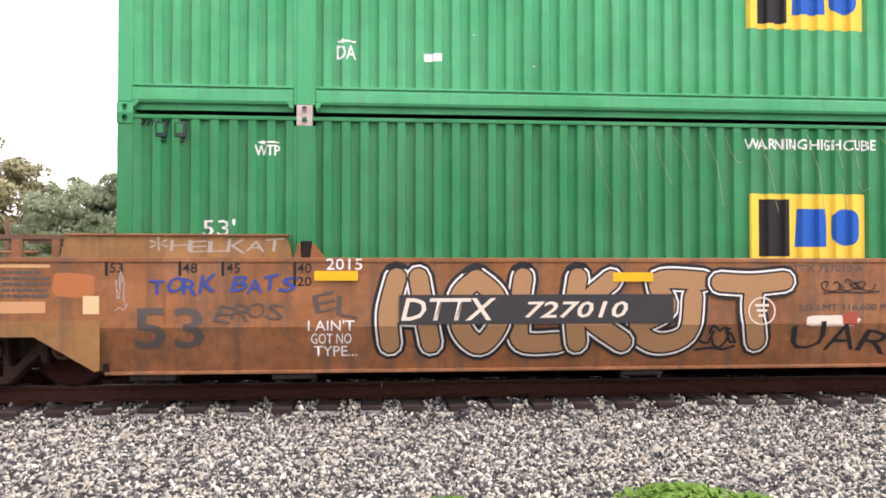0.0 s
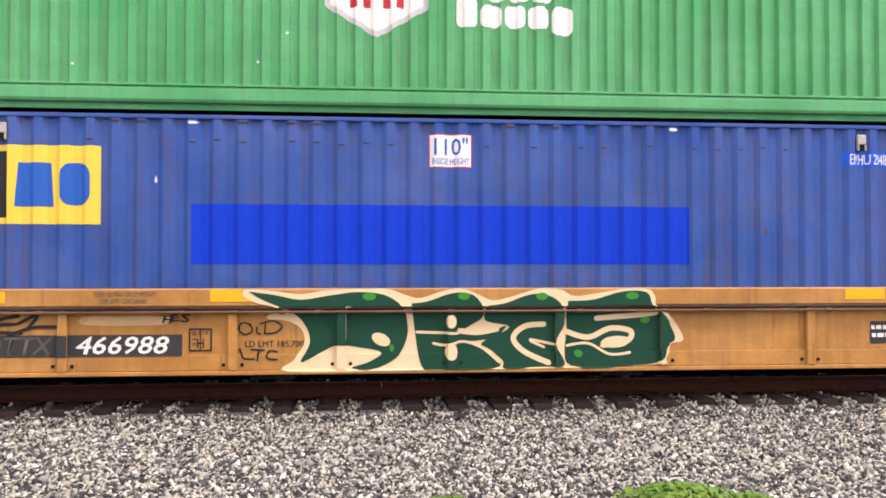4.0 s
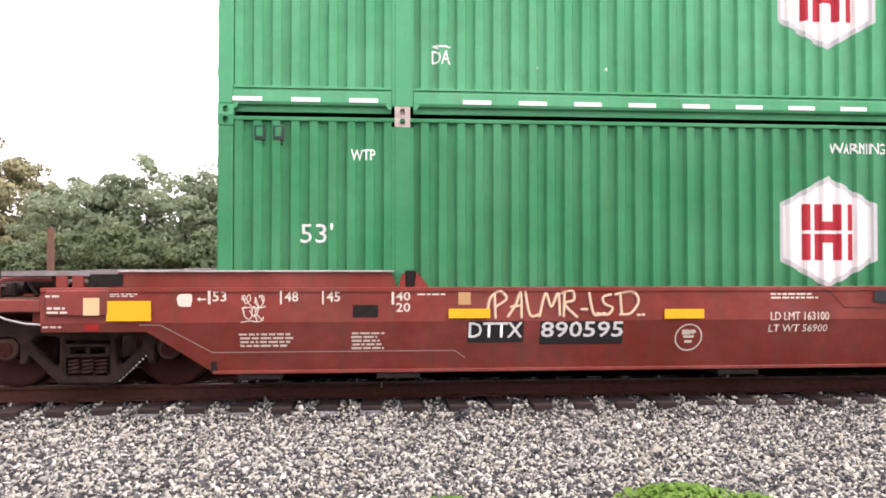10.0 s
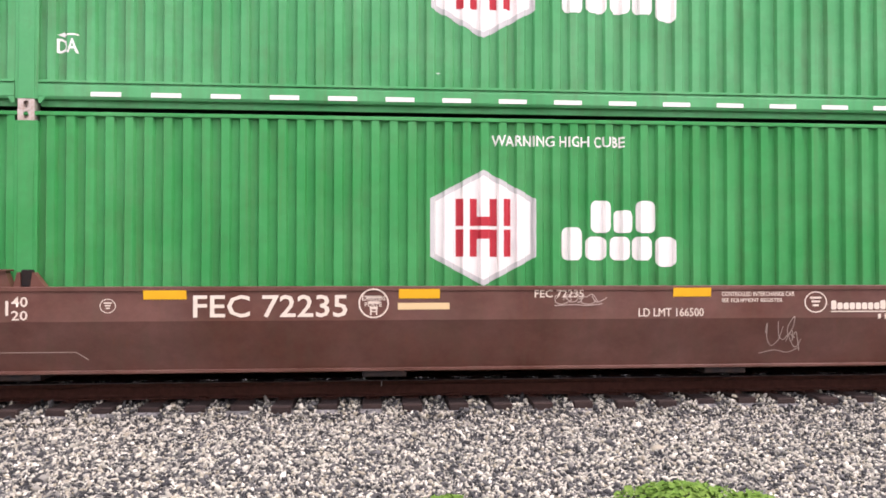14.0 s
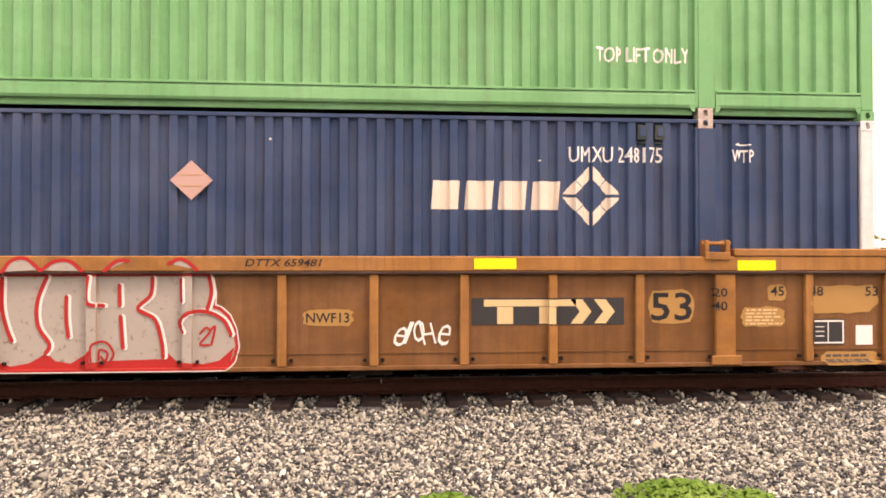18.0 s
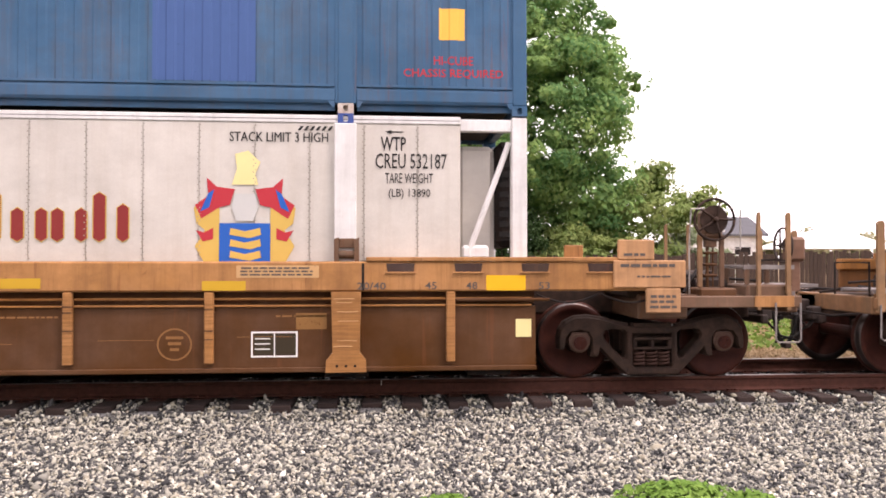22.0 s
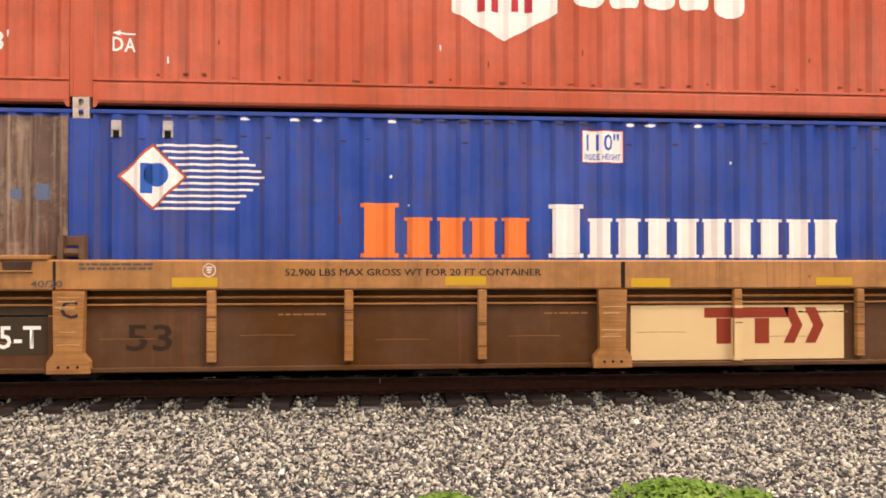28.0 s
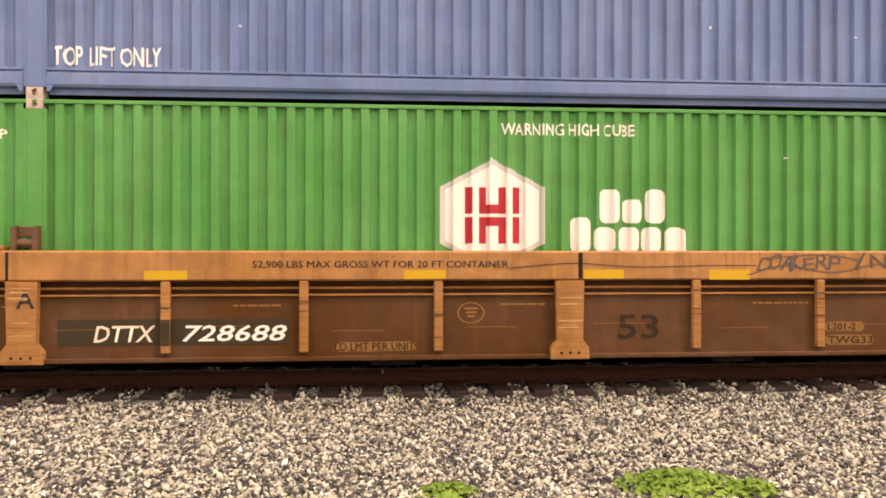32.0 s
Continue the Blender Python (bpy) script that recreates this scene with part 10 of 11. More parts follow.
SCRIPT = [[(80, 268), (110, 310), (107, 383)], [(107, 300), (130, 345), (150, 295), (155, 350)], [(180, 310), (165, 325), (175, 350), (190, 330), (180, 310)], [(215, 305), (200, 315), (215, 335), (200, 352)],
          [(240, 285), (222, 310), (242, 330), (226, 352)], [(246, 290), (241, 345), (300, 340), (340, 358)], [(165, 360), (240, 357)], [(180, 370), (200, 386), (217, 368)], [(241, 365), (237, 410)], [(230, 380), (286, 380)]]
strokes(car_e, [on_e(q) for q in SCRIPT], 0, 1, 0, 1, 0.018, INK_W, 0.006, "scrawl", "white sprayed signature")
tag(car_e, 'eloHe', 51, 2.22, 2.85, 0.46, 0.74, INK_W, 0.006, -0.006, 1.2)
scrawl(car_e, 53, -7.6, -7.0, 0.95, 1.15, INK_FAINT, 0.014, n=5)
# chalk marks on the articulated platforms
scrawl(car_g, 61, 3.39, 4.35, 0.45, 0.95, INK_FAINT, 0.012, n=6)
tag(car_h, 'DORKERP', 64, 2.20, 3.22, 1.20, 1.38, INK_GREY, 0.006, -0.006, 1.6)
tag(car_h, '/NCTK', 62, 3.40, 4.42, 1.20, 1.37, INK_GREY, 0.006, -0.006, 1.6)
strokes(car_h, [[(0.0, 0.1), (0.2, 0.5), (0.45, 0.2), (0.7, 0.55), (1.0, 0.3)], [(0.1, 0.8), (0.4, 0.95), (0.6, 0.7)]], 2.1, 4.4, 1.12, 1.40, 0.012, INK_GREY, 0.006, 'scrawl', 'thin sprayed line')
bars(car_h, 3, 8.72, 9.24, 1.285, 1.40, INK_GREY)
patch(car_h, 'sticker', 8.88, 9.03, 1.145, 1.25, INK_CREAM)
scrawl(car_h, 63, 4.52, 4.95, 1.22, 1.40, INK_K, 0.012, n=4)
strokes(car_h, [[(0.0, 0.4), (0.25, 0.6), (0.5, 0.45), (0.8, 0.5), (1.0, 0.5)]], -0.7, 2.2, 1.12, 1.4, 0.009, INK_K, 0.005, "scrawl")
for thing in (car_f, car_g, car_h):
    for k in range(5):
        bars(thing, 1, -6.8 + 3.0 * k, -6.1 + 3.0 * k, 0.80, 0.84, INK_DIM)
    rnd = random.Random(70)
    part("chord_seam", cube(0.10, 0.15, -SIDE - 0.013, -SIDE - 0.0105, 1.11, 1.41), IRON, thing)
    for x in (-6.0, 0.0, 6.0):
        for k in (-1, 0, 1):
            hb = bmesh.new()
            rod(hb, (x + 0.1 * k, -SIDE - 0.0305, 0.27), (x + 0.1 * k, -SIDE - 0.034, 0.27), 0.016, 8)
            part("foot_hole", hb, HOLE, thing)
    for x in (-6.0, 0.0, 6.0):
        for k in range(6):
            z = rnd.uniform(0.40, 1.02)
            strokes(thing, [[(0, 0.5), (0.5, 0.5 + rnd.uniform(-0.2, 0.2)), (1, 0.5)]], x - rnd.uniform(0.08, 0.14), x + rnd.uniform(0.06, 0.14), z, z + 0.03, rnd.uniform(0.006, 0.014), INK_SCRAPE, 0.003, "scrape", "pale scrape")
    for x in (-4.5, -3.0, -1.5, 1.5, 3.0, 4.5):
        for k in range(3):
            z = rnd.uniform(0.36, 1.0)
            strokes(thing, [[(0, 0.5), (0.5, 0.5), (1, 0.5)]], x - 0.045, x + 0.045, z, z + 0.03, rnd.uniform(0.008, 0.018), INK_RUB, 0.003, "scrape", "dark rubbed mark")
    for k in range(9):
        strokes(thing, [[(0, 0.5), (0.5, 0.56), (1, 0.5)]], -7.2 + 1.5 * k, -6.6 + 1.5 * k, 0.5 + 0.03 * (k % 3), 0.56 + 0.03 * (k % 3), 0.006, INK_DIM, 0.004, "scrape", "pale scrape")

# ---------------------------------------------------------------- marks on the ends of the boxes
INK_SMEAR = flat_paint("slate_blue_smear", (0.10, 0.14, 0.22), wear=0.8, under=(0.12, 0.07, 0.05))
INK_DENT = flat_paint("deep_green_touch_up", (0.006, 0.20, 0.06), wear=0.2, under=(0.045, 0.27, 0.045))
INK_CREASE = flat_paint("crease_shade_green", (0.03, 0.17, 0.035), wear=0.3, under=(0.045, 0.27, 0.045))
for bx, half in ((box_a, 8.035), (box_a2, 8.035), (box_c, 8.045), (box_c2, 8.045), (box_d, 8.055), (box_d2, 8.055), (box_h, 8.05)):
    xd = -half + 0.016
    end_plane(bx, xd, [[(0.55 + 0.2 * a, 2.2 + 0.2 * b) for a, b in ((0, 1), (-0.87, 0.5), (-0.87, -0.5), (0, -1), (0.87, -0.5), (0.87, 0.5))]], INK_W, "hexagon_sticker", "white hexagon sticker")
    end_bars(bx, xd, -0.95, -0.62, 2.2, 2.42, 2, INK_W)
    end_bars(bx, xd, -0.95, -0.5, 1.28, 1.62, 4, INK_W)
    end_patch(bx, xd, -0.52, -0.3, 1.42, 1.66, INK_LABEL, "sticker", "orange label")
    end_patch(bx, xd, 0.3, 0.5, 1.75, 1.85, INK_W, "sticker")
    end_text(bx, "53", xd, -0.55, -0.85, 0.46, 0.6, INK_W)
    for k in range(6):
        end_patch(bx, -half + 0.008, -1.05 + 0.36 * k, -0.87 + 0.36 * k, 0.10, 0.15, INK_SCARLET if k % 2 else INK_W, "reflector_dash")
    xf = half - 0.0165
    end_plane(bx, xf, [[(-0.35 + 0.22 * a, 2.3 + 0.22 * b) for a, b in ((0, 1), (-0.87, 0.5), (-0.87, -0.5), (0, -1), (0.87, -0.5), (0.87, 0.5))]], INK_W, "hexagon_sticker", "white hexagon sticker")
    end_bars(bx, xf, 0.05, 0.75, 2.2, 2.42, 2, INK_W)
    end_patch(bx, xf, -1.0, -0.86, 1.9, 2.0, INK_W, "sticker")
for bx, half, zz in ((box_b, 8.05, 1.45), (box_g, 8.035, 1.7)):
    xd = -half + 0.016
    if bx is box_b:
        for y0 in (-0.95, 0.2):
            end_patch(bx, xd, y0, y0 + 0.6, 1.82, 2.14, INK_SIGNY, "yellow_sign", "yellow sign square")
            end_patch(bx, xd - 0.003, y0 + 0.32, y0 + 0.55, 1.87, 2.09, INK_K, "sign_shape")
            end_patch(bx, xd - 0.003, y0 + 0.06, y0 + 0.26, 1.9, 2.06, INK_SIGNB, "sign_shape")
    else:
        for y0 in (-0.55, 0.5):
            end_plane(bx, xd, [diamond(y0, 1.96, 0.24)], INK_W, "diamond_sticker", "white diamond sticker")
            end_patch(bx, xd - 0.003, y0 - 0.08, y0 + 0.08, 1.88, 2.04, INK_SIGNB, "sign_shape")
    end_patch(bx, xd, -0.85, -0.6, 1.35, 1.6, INK_W, "sticker")
    end_bars(bx, xd, -0.95, -0.62, 1.38, 1.55, 3, INK_W)
    for y0 in (-0.9, 0.15):
        end_patch(bx, xd, y0, y0 + 0.4, 0.44, 0.62, INK_PALE, "sticker")
    for k in range(6):
        end_patch(bx, -half + 0.008, -1.05 + 0.36 * k, -0.87 + 0.36 * k, 0.10, 0.15, INK_SCARLET if k % 2 else INK_W, "reflector_dash")
    xf = half - 0.0265
    end_text(bx, "53", xf, -0.62, -0.14, 1.9, 2.26, INK_W)
    end_patch(bx, xf, -0.62, -0.1, 1.44, 1.76, INK_W, "height_sign", "white height sign")
    end_text(bx, "110", xf + 0.003, -0.56, -0.2, 1.56, 1.72, INK_SIGNB)
    end_patch(bx, xf, -0.6, -0.12, 0.72, 0.92, INK_PALE, "sticker")
    for k in range(10):
        end_patch(bx, xf, 0.62, 0.70, 1.0 + 0.13 * k, 1.09 + 0.13 * k, INK_W, "number_bar")
xd = -8.075 + 0.016
end_bars(box_e, xd, -0.95, -0.5, 2.42, 2.5, 1, INK_W)
end_bars(box_e, xd, -0.95, -0.55, 2.22, 2.34, 1, INK_W)
end_text(box_e, "248175", xd, -0.55, -1.0, 2.02, 2.16, INK_W)
end_bars(box_e, xd, 0.25, 0.95, 1.98, 2.1, 1, INK_W)
end_plane(box_e, xd, [diamond(-0.55, 1.62, 0.2)], INK_PALEWOOD, "placard", "tan diamond placard")
end_bars(box_e, xd, 0.15, 0.9, 0.5, 0.8, 3, INK_W)
xf = 8.075 - 0.0265
end_plane(box_e, xf, [diamond(-0.75, 1.85, 0.2)], INK_BROWN2, "placard", "brown diamond placard")
end_bars(box_e, xf, -0.2, 0.4, 2.25, 2.5, 2, INK_W)
end_bars(box_e, xf, -0.95, -0.5, 1.6, 1.75, 2, INK_W)
for bx, half in ((box_e2, 8.075), (box_b2, 8.05), (box_g2, 8.035), (box_h2, 8.05), (box_f2, 8.06)):
    xd = -half + 0.016
    end_bars(bx, xd, -0.95, -0.5, 2.15, 2.5, 3, INK_W)
    end_patch(bx, xd, -0.9, -0.55, 1.28, 1.6, INK_STICK if bx is not box_g2 else INK_LABEL, "sticker", "yellow sticker")
    end_patch(bx, xd, 0.25, 0.55, 1.3, 1.56, INK_STICK if bx is box_g2 else INK_PALE, "sticker")
    end_bars(bx, xd, 0.2, 0.8, 0.5, 0.75, 3, INK_W)
    for k in range(6):
        end_patch(bx, -half + 0.008, -1.05 + 0.36 * k, -0.87 + 0.36 * k, 0.10, 0.15, INK_SCARLET if k % 2 else INK_W, "reflector_dash")
    xf = half - (0.0165 if bx in (box_b2, box_f2) else 0.0265)
    end_patch(bx, xf, -0.95, -0.72, 2.3, 2.5, INK_STICK, "sticker")
    end_bars(bx, xf, -0.5, 0.5, 2.2, 2.5, 2, INK_W)
# dent crease, its shade painted darker green, and touched-up smears
for pts, m in (([(6.98, 1.72), (7.16, 1.80), (7.34, 2.2), (7.5, 2.45), (7.62, 2.75), (7.45, 2.62), (7.28, 2.3), (7.12, 2.15), (7.2, 1.98)], INK_CREASE),
               ([(7.02, 1.22), (7.3, 1.20), (7.32, 1.34), (7.2, 1.4), (7.12, 1.48), (7.02, 1.36)], INK_DENT)):
    bm = bmesh.new()
    quad(bm, pts)
    lay("paint_smear", bm, box_h, m, 0.002)
for x0, x1, z0, z1 in ((-7.3, -7.16, 1.88, 2.02), (-7.05, -6.85, 1.84, 1.98), (-6.72, -6.6, 1.87, 2.0), (-6.45, -6.3, 1.86, 2.06)):
    patch(box_g, "smear", x0, x1, z0, z1, INK_SMEAR, 0.006)

# scuffs, rust and chips on the box walls
INK_SCUFF = flat_paint("dark_rust_scuff", (0.05, 0.035, 0.03), wear=0.8, under=(0.02, 0.06, 0.25))
INK_RUSTY = flat_paint("brown_rust_patch", (0.13, 0.045, 0.02), wear=0.8, under=(0.4, 0.08, 0.04))
INK_CHIP = flat_paint("white_paint_chip", (0.72, 0.72, 0.7), wear=0.3)


def fleck(thing, x, z, w, h, mat, rnd, name="scuff"):
    """A small ragged mark."""
    bm = bmesh.new()
    quad(bm, [(x + w * math.cos(a) * rnd.uniform(0.6, 1.1), z + h * math.sin(a) * rnd.uniform(0.5, 1.1)) for a in [k * math.pi / 4 for k in range(8)]])
    lay(name, bm, thing, mat, 0.0025)


rnd = random.Random(88)
for thing, pitch, off, lo, hi in ((box_g, 0.2792, 0.0, -19, 20), (box_b, 0.2785, 0.5, -15, 16)):
    for k in range(lo, hi):
        x = (k + off) * pitch
        if rnd.random() < 0.6:
            fleck(thing, x, 2.58 + rnd.uniform(-0.03, 0.03), 0.05, 0.012, INK_SCUFF, rnd)
        if rnd.random() < (0.75 if thing is box_g else 0.35):
            fleck(thing, x + rnd.uniform(-0.02, 0.02), 2.80, 0.07, 0.022, INK_SCUFF if rnd.random() < 0.8 else INK_CHIP, rnd)
    for k in range(9):
        fleck(thing, rnd.uniform(-5.5, 7.5), rnd.uniform(1.3, 2.4), 0.018, rnd.uniform(0.01, 0.05), INK_RUSTY if k % 3 else INK_CHIP, rnd)
for k in range(-20, 21):
    if rnd.random() < 0.7:
        fleck(box_g2, (k + 0.5) * 0.2792 + rnd.uniform(-0.05, 0.05), rnd.uniform(0.36, 0.42), rnd.uniform(0.02, 0.06), rnd.uniform(0.01, 0.03), INK_RUSTY, rnd)
    if rnd.random() < 0.25:
        fleck(box_g2, k * 0.2792, rnd.uniform(0.45, 0.8), 0.014, 0.05, INK_RUSTY if rnd.random() < 0.7 else INK_CHIP, rnd)
for thing in (box_e, box_h, box_h2, box_c2, box_b2, box_d2, box_f2, box_a2):
    for k in range(3):
        fleck(thing, rnd.uniform(-5.6, 5.6), rnd.uniform(0.45, 1.0) if thing not in (box_e, box_h) else rnd.uniform(1.5, 2.7), 0.02, rnd.uniform(0.008, 0.025), INK_CHIP, rnd, "paint_chip")

# worn paint on the door ends
INK_RUBBED = flat_paint("chalky_rubbed_paint", (0.5, 0.5, 0.46), wear=1.0, under=(0.2, 0.12, 0.08))
for bx, half, n in ((box_a, 8.035, 8), (box_a2, 8.035, 10), (box_b, 8.05, 8), (box_b2, 8.05, 16), (box_c, 8.045, 14), (box_c2, 8.045, 9), (box_d, 8.055, 6), (box_d2, 8.055, 6), (box_e, 8.075, 7), (box_e2, 8.075, 9)):
    rnd = random.Random(int(half * 1000) + n)
    for k in range(n):
        yc, zc, w, h = rnd.uniform(-1.02, 0.95), rnd.uniform(0.25, 2.55), rnd.uniform(0.03, 0.11), rnd.uniform(0.05, 0.22)
        pts = [(yc + w * rnd.uniform(0.5, 1.1) * math.cos(a * 0.628), zc + h * rnd.uniform(0.5, 1.1) * math.sin(a * 0.628)) for a in range(10)]
        end_plane(bx, -half + 0.0152 - 0.00005 * k, [pts], INK_RUBBED if k % 3 else INK_RUSTY, "worn_patch", "worn chalky patch")

# ---------------------------------------------------------------- ground and track
ballast_base = ground_mat("ballast_bed", (0.14, 0.14, 0.135), (0.2, 0.195, 0.185), (0.06, 0.06, 0.06), 0.8, 28)
straw = ground_mat("dry_grass_ground", (0.32, 0.22, 0.12), (0.21, 0.145, 0.075), (0.17, 0.12, 0.065), 0.9, 9)
gmesh = bmesh.new()
for x0, x1 in ((-400, -60), (-60, 60), (60, 400)):
    for y0, y1, za, zb in ((-200, 4, -0.42, -0.40), (4, 8.6, -0.40, -0.345), (8.6, 8.85, -0.345, -0.25), (8.85, 11.5, -0.25, -0.25), (11.5, 12.6, -0.25, -0.36)):
        v = [gmesh.verts.new(p) for p in ((x0, y0, za), (x1, y0, za), (x1, y1, zb), (x0, y1, zb))]
        gmesh.faces.new(v)
bmesh.ops.remove_doubles(gmesh, verts=gmesh.verts, dist=0.001)
tagged(part("ground", gmesh, ballast_base, None), "grey crushed-stone ballast bed", "ground", "", "structure")
gm2 = bmesh.new()
for x0, x1 in ((-2500, -60), (-60, 60), (60, 2500)):
    for y0, y1 in ((12.6, 60), (60, 2500)):
        gm2.faces.new([gm2.verts.new(p) for p in ((x0, y0, -0.36), (x1, y0, -0.36), (x1, y1, -0.36), (x0, y1, -0.36))])
bmesh.ops.remove_doubles(gm2, verts=gm2.verts, dist=0.001)
tagged(part("ground_beyond", gm2, straw, None), "dry straw-coloured grass beyond the track", "ground", "", "structure")
# rails, ties and plates
track = tagged(new("railway_track"), "single railway track on timber ties in ballast", "railway track", "", "structure")
RAIL_PROF = [(-0.036, 0.0), (0.036, 0.0), (0.038, -0.014), (0.036, -0.036), (0.010, -0.05), (0.009, -0.14), (0.02, -0.155), (0.072, -0.168), (0.072, -0.18),
             (-0.072, -0.18), (-0.072, -0.168), (-0.02, -0.155), (-0.009, -0.14), (-0.010, -0.05), (-0.036, -0.036), (-0.038, -0.014)]
for s in (-1, 1):
    b = prism_x(bmesh.new(), [(y + Y_TRACK + s * 0.755, z) for y, z in RAIL_PROF], -260, 260)
    r = part("rail", b, RAIL_RUST, track, "rusty steel rail with a worn head")
    part("rail_head", cube(-260, 260, Y_TRACK + s * 0.755 - 0.03, Y_TRACK + s * 0.755 + 0.03, 0.0005, 0.003), RAIL_TOP, r)
rnd = random.Random(5)
tie_me = [mesh_of("tie", cube(-0.115, 0.115, -1.30 + d, 1.30 + d * 0.5, -0.36, -0.188, 0.012), TIE) for d in (0.0, 0.03, -0.025, 0.05)]
pb = bmesh.new()
for s in (-1, 1):
    box(pb, -0.09, 0.09, s * 0.755 - 0.17, s * 0.755 + 0.17, -0.187, -0.1815, 0.002)
plate_me = mesh_of("tie_plate", pb, RAIL_RUST)
sb = bmesh.new()
for s in (-1, 1):
    for d in (-0.09, 0.09):
        for e in (-0.05, 0.05):
            box(sb, e - 0.012, e + 0.012, s * 0.755 + d - 0.02, s * 0.755 + d + 0.02, -0.182, -0.155, 0.004)
spike_me = mesh_of("spikes", sb, RAIL_RUST)
TIE_X = [0.40 + 0.495 * k for k in range(-36, 37)]
for x in TIE_X:
    o = link("tie", rnd.choice(tie_me), track, "", pose(x + rnd.uniform(-0.02, 0.02), Y_TRACK, rnd.uniform(-0.01, 0.004), 0, 0, rnd.uniform(-0.8, 0.8)))
    link("tie_plate", plate_me, o)
    link("spikes", spike_me, o)
fb = bmesh.new()
for k in list(range(-520, -36)) + list(range(37, 520)):
    x = 0.40 + 0.495 * k
    box(fb, x - 0.115, x + 0.115, Y_TRACK - 1.3, Y_TRACK + 1.3, -0.34, -0.19)
tagged(part("far_ties", fb, TIE, track), kind="stuff")
# joint bar on the near rail
jb = bmesh.new()
box(jb, 0.02, 0.035, Y_TRACK - 0.80, Y_TRACK - 0.793, -0.06, -0.002, 0.002)
part("rail_weld", jb, GALV, track)


def ground_z(y):
    return np.interp(y, [-200, 4, 8.6, 8.85, 11.5, 12.6, 13], [-0.42, -0.40, -0.345, -0.25, -0.25, -0.36, -0.36])


def stones(name, n, x0, x1, y0, y1, size, mat, seed, label, keep=None, lift=0.3):
    """Loose broken stones, each a rough lump of its own, in one mesh."""
    g = np.random.default_rng(seed)
    p = (1 + 5 ** 0.5) / 2
    ico = np.array([(-1, p, 0), (1, p, 0), (-1, -p, 0), (1, -p, 0), (0, -1, p), (0, 1, p), (0, -1, -p), (0, 1, -p), (p, 0, -1), (p, 0, 1), (-p, 0, -1), (-p, 0, 1)]) / 1.902
    tri = np.array([(0, 11, 5), (0, 5, 1), (0, 1, 7), (0, 7, 10), (0, 10, 11), (1, 5, 9), (5, 11, 4), (11, 10, 2), (10, 7, 6), (7, 1, 8),
                    (3, 9, 4), (3, 4, 2), (3, 2, 6), (3, 6, 8), (3, 8, 9), (4, 9, 5), (2, 4, 11), (6, 2, 10), (8, 6, 7), (9, 8, 1)])
    x, y = g.uniform(x0, x1, n), g.uniform(y0, y1, n)
    if keep is not None:
        k = keep(x, y)
        x, y = x[k], y[k]
        n = len(x)
    s = size * np.exp(g.normal(0, 0.27, n))
    q = g.normal(size=(n, 4))
    q /= np.linalg.norm(q, axis=1)[:, None]
    a, b, c, d = q.T
    rot = np.stack([1 - 2 * (c * c + d * d), 2 * (b * c - a * d), 2 * (b * d + a * c), 2 * (b * c + a * d), 1 - 2 * (b * b + d * d), 2 * (c * d - a * b),
                    2 * (b * d - a * c), 2 * (c * d + a * b), 1 - 2 * (b * b + c * c)], 1).reshape(n, 3, 3)
    sc = np.stack([g.uniform(0.9, 1.6, n), g.uniform(0.6, 1.0, n), g.uniform(0.4, 0.75, n)], 1)
    v = ico[None] * (1 + g.uniform(-0.36, 0.36, (n, 12, 1))) * sc[:, None, :] * s[:, None, None]
    v = np.einsum("nij,nkj->nki", rot, v)
    z = ground_z(y) + s * g.uniform(-0.1, lift * 2.4, n)
    v += np.stack([x, y, z], 1)[:, None, :]
    f = (tri[None] + 12 * np.arange(n)[:, None, None]).reshape(-1, 3)
    me = bpy.data.meshes.new(name)
    me.vertices.add(n * 12)
    me.vertices.foreach_set("co", v.reshape(-1).astype(np.float32))
    me.loops.add(len(f) * 3)
    me.loops.foreach_set("vertex_index", f.reshape(-1).astype(np.int32))
    me.polygons.add(len(f))
    me.polygons.foreach_set("loop_start", np.arange(0, len(f) * 3, 3, dtype=np.int32))
    me.update(calc_edges=True)
    me.materials.append(mat)
    ob = link(name, me)
    return tagged(ob, label, "gravel", "", "stuff")


def between_ties(x, y):
    d = np.abs(((x - 0.40 + 0.2475) % 0.495) - 0.2475)
    return (d > 0.135) | (y < 8.74)


stones("ballast", 108000, -7.2, 7.6, 5.0, 8.8, 0.0167, STONE, 1, "crushed grey and white ballast stones", lambda x, y: between_ties(x, y) & ((np.abs(x - 0.4) < 0.62 * y + 0.3) | ((x * 917.3 + y * 331.7) % 1.0 < 0.3)))
stones("shoulder_ballast", 9500, -8.5, 9, 8.52, 8.90, 0.0165, STONE, 4, "ballast stones heaped against the tie ends", lambda x, y: between_ties(x, y) | (y < 8.72), 1.0)
stones("crib_ballast", 12000, -9, 10, 8.78, 9.28, 0.0175, STONE, 2, "ballast stones between the ties", between_ties, 0.9)
stones("track_ballast", 10000, -10, 12, 9.42, 11.9, 0.022, OIL_SHADE_STONE, 3, "ballast stones between the rails", between_ties, 0.8)
pale = ground_mat("pale_gravel", (0.5, 0.47, 0.42), (0.42, 0.39, 0.35), (0.3, 0.28, 0.25), 2, 40)
gp = bmesh.new()
box(gp, -120, 120, 12.9, 13.5, -0.372, -0.35)
tagged(part("gravel_path", gp, pale, None), "pale gravel strip beside the track", "path", "", "structure")


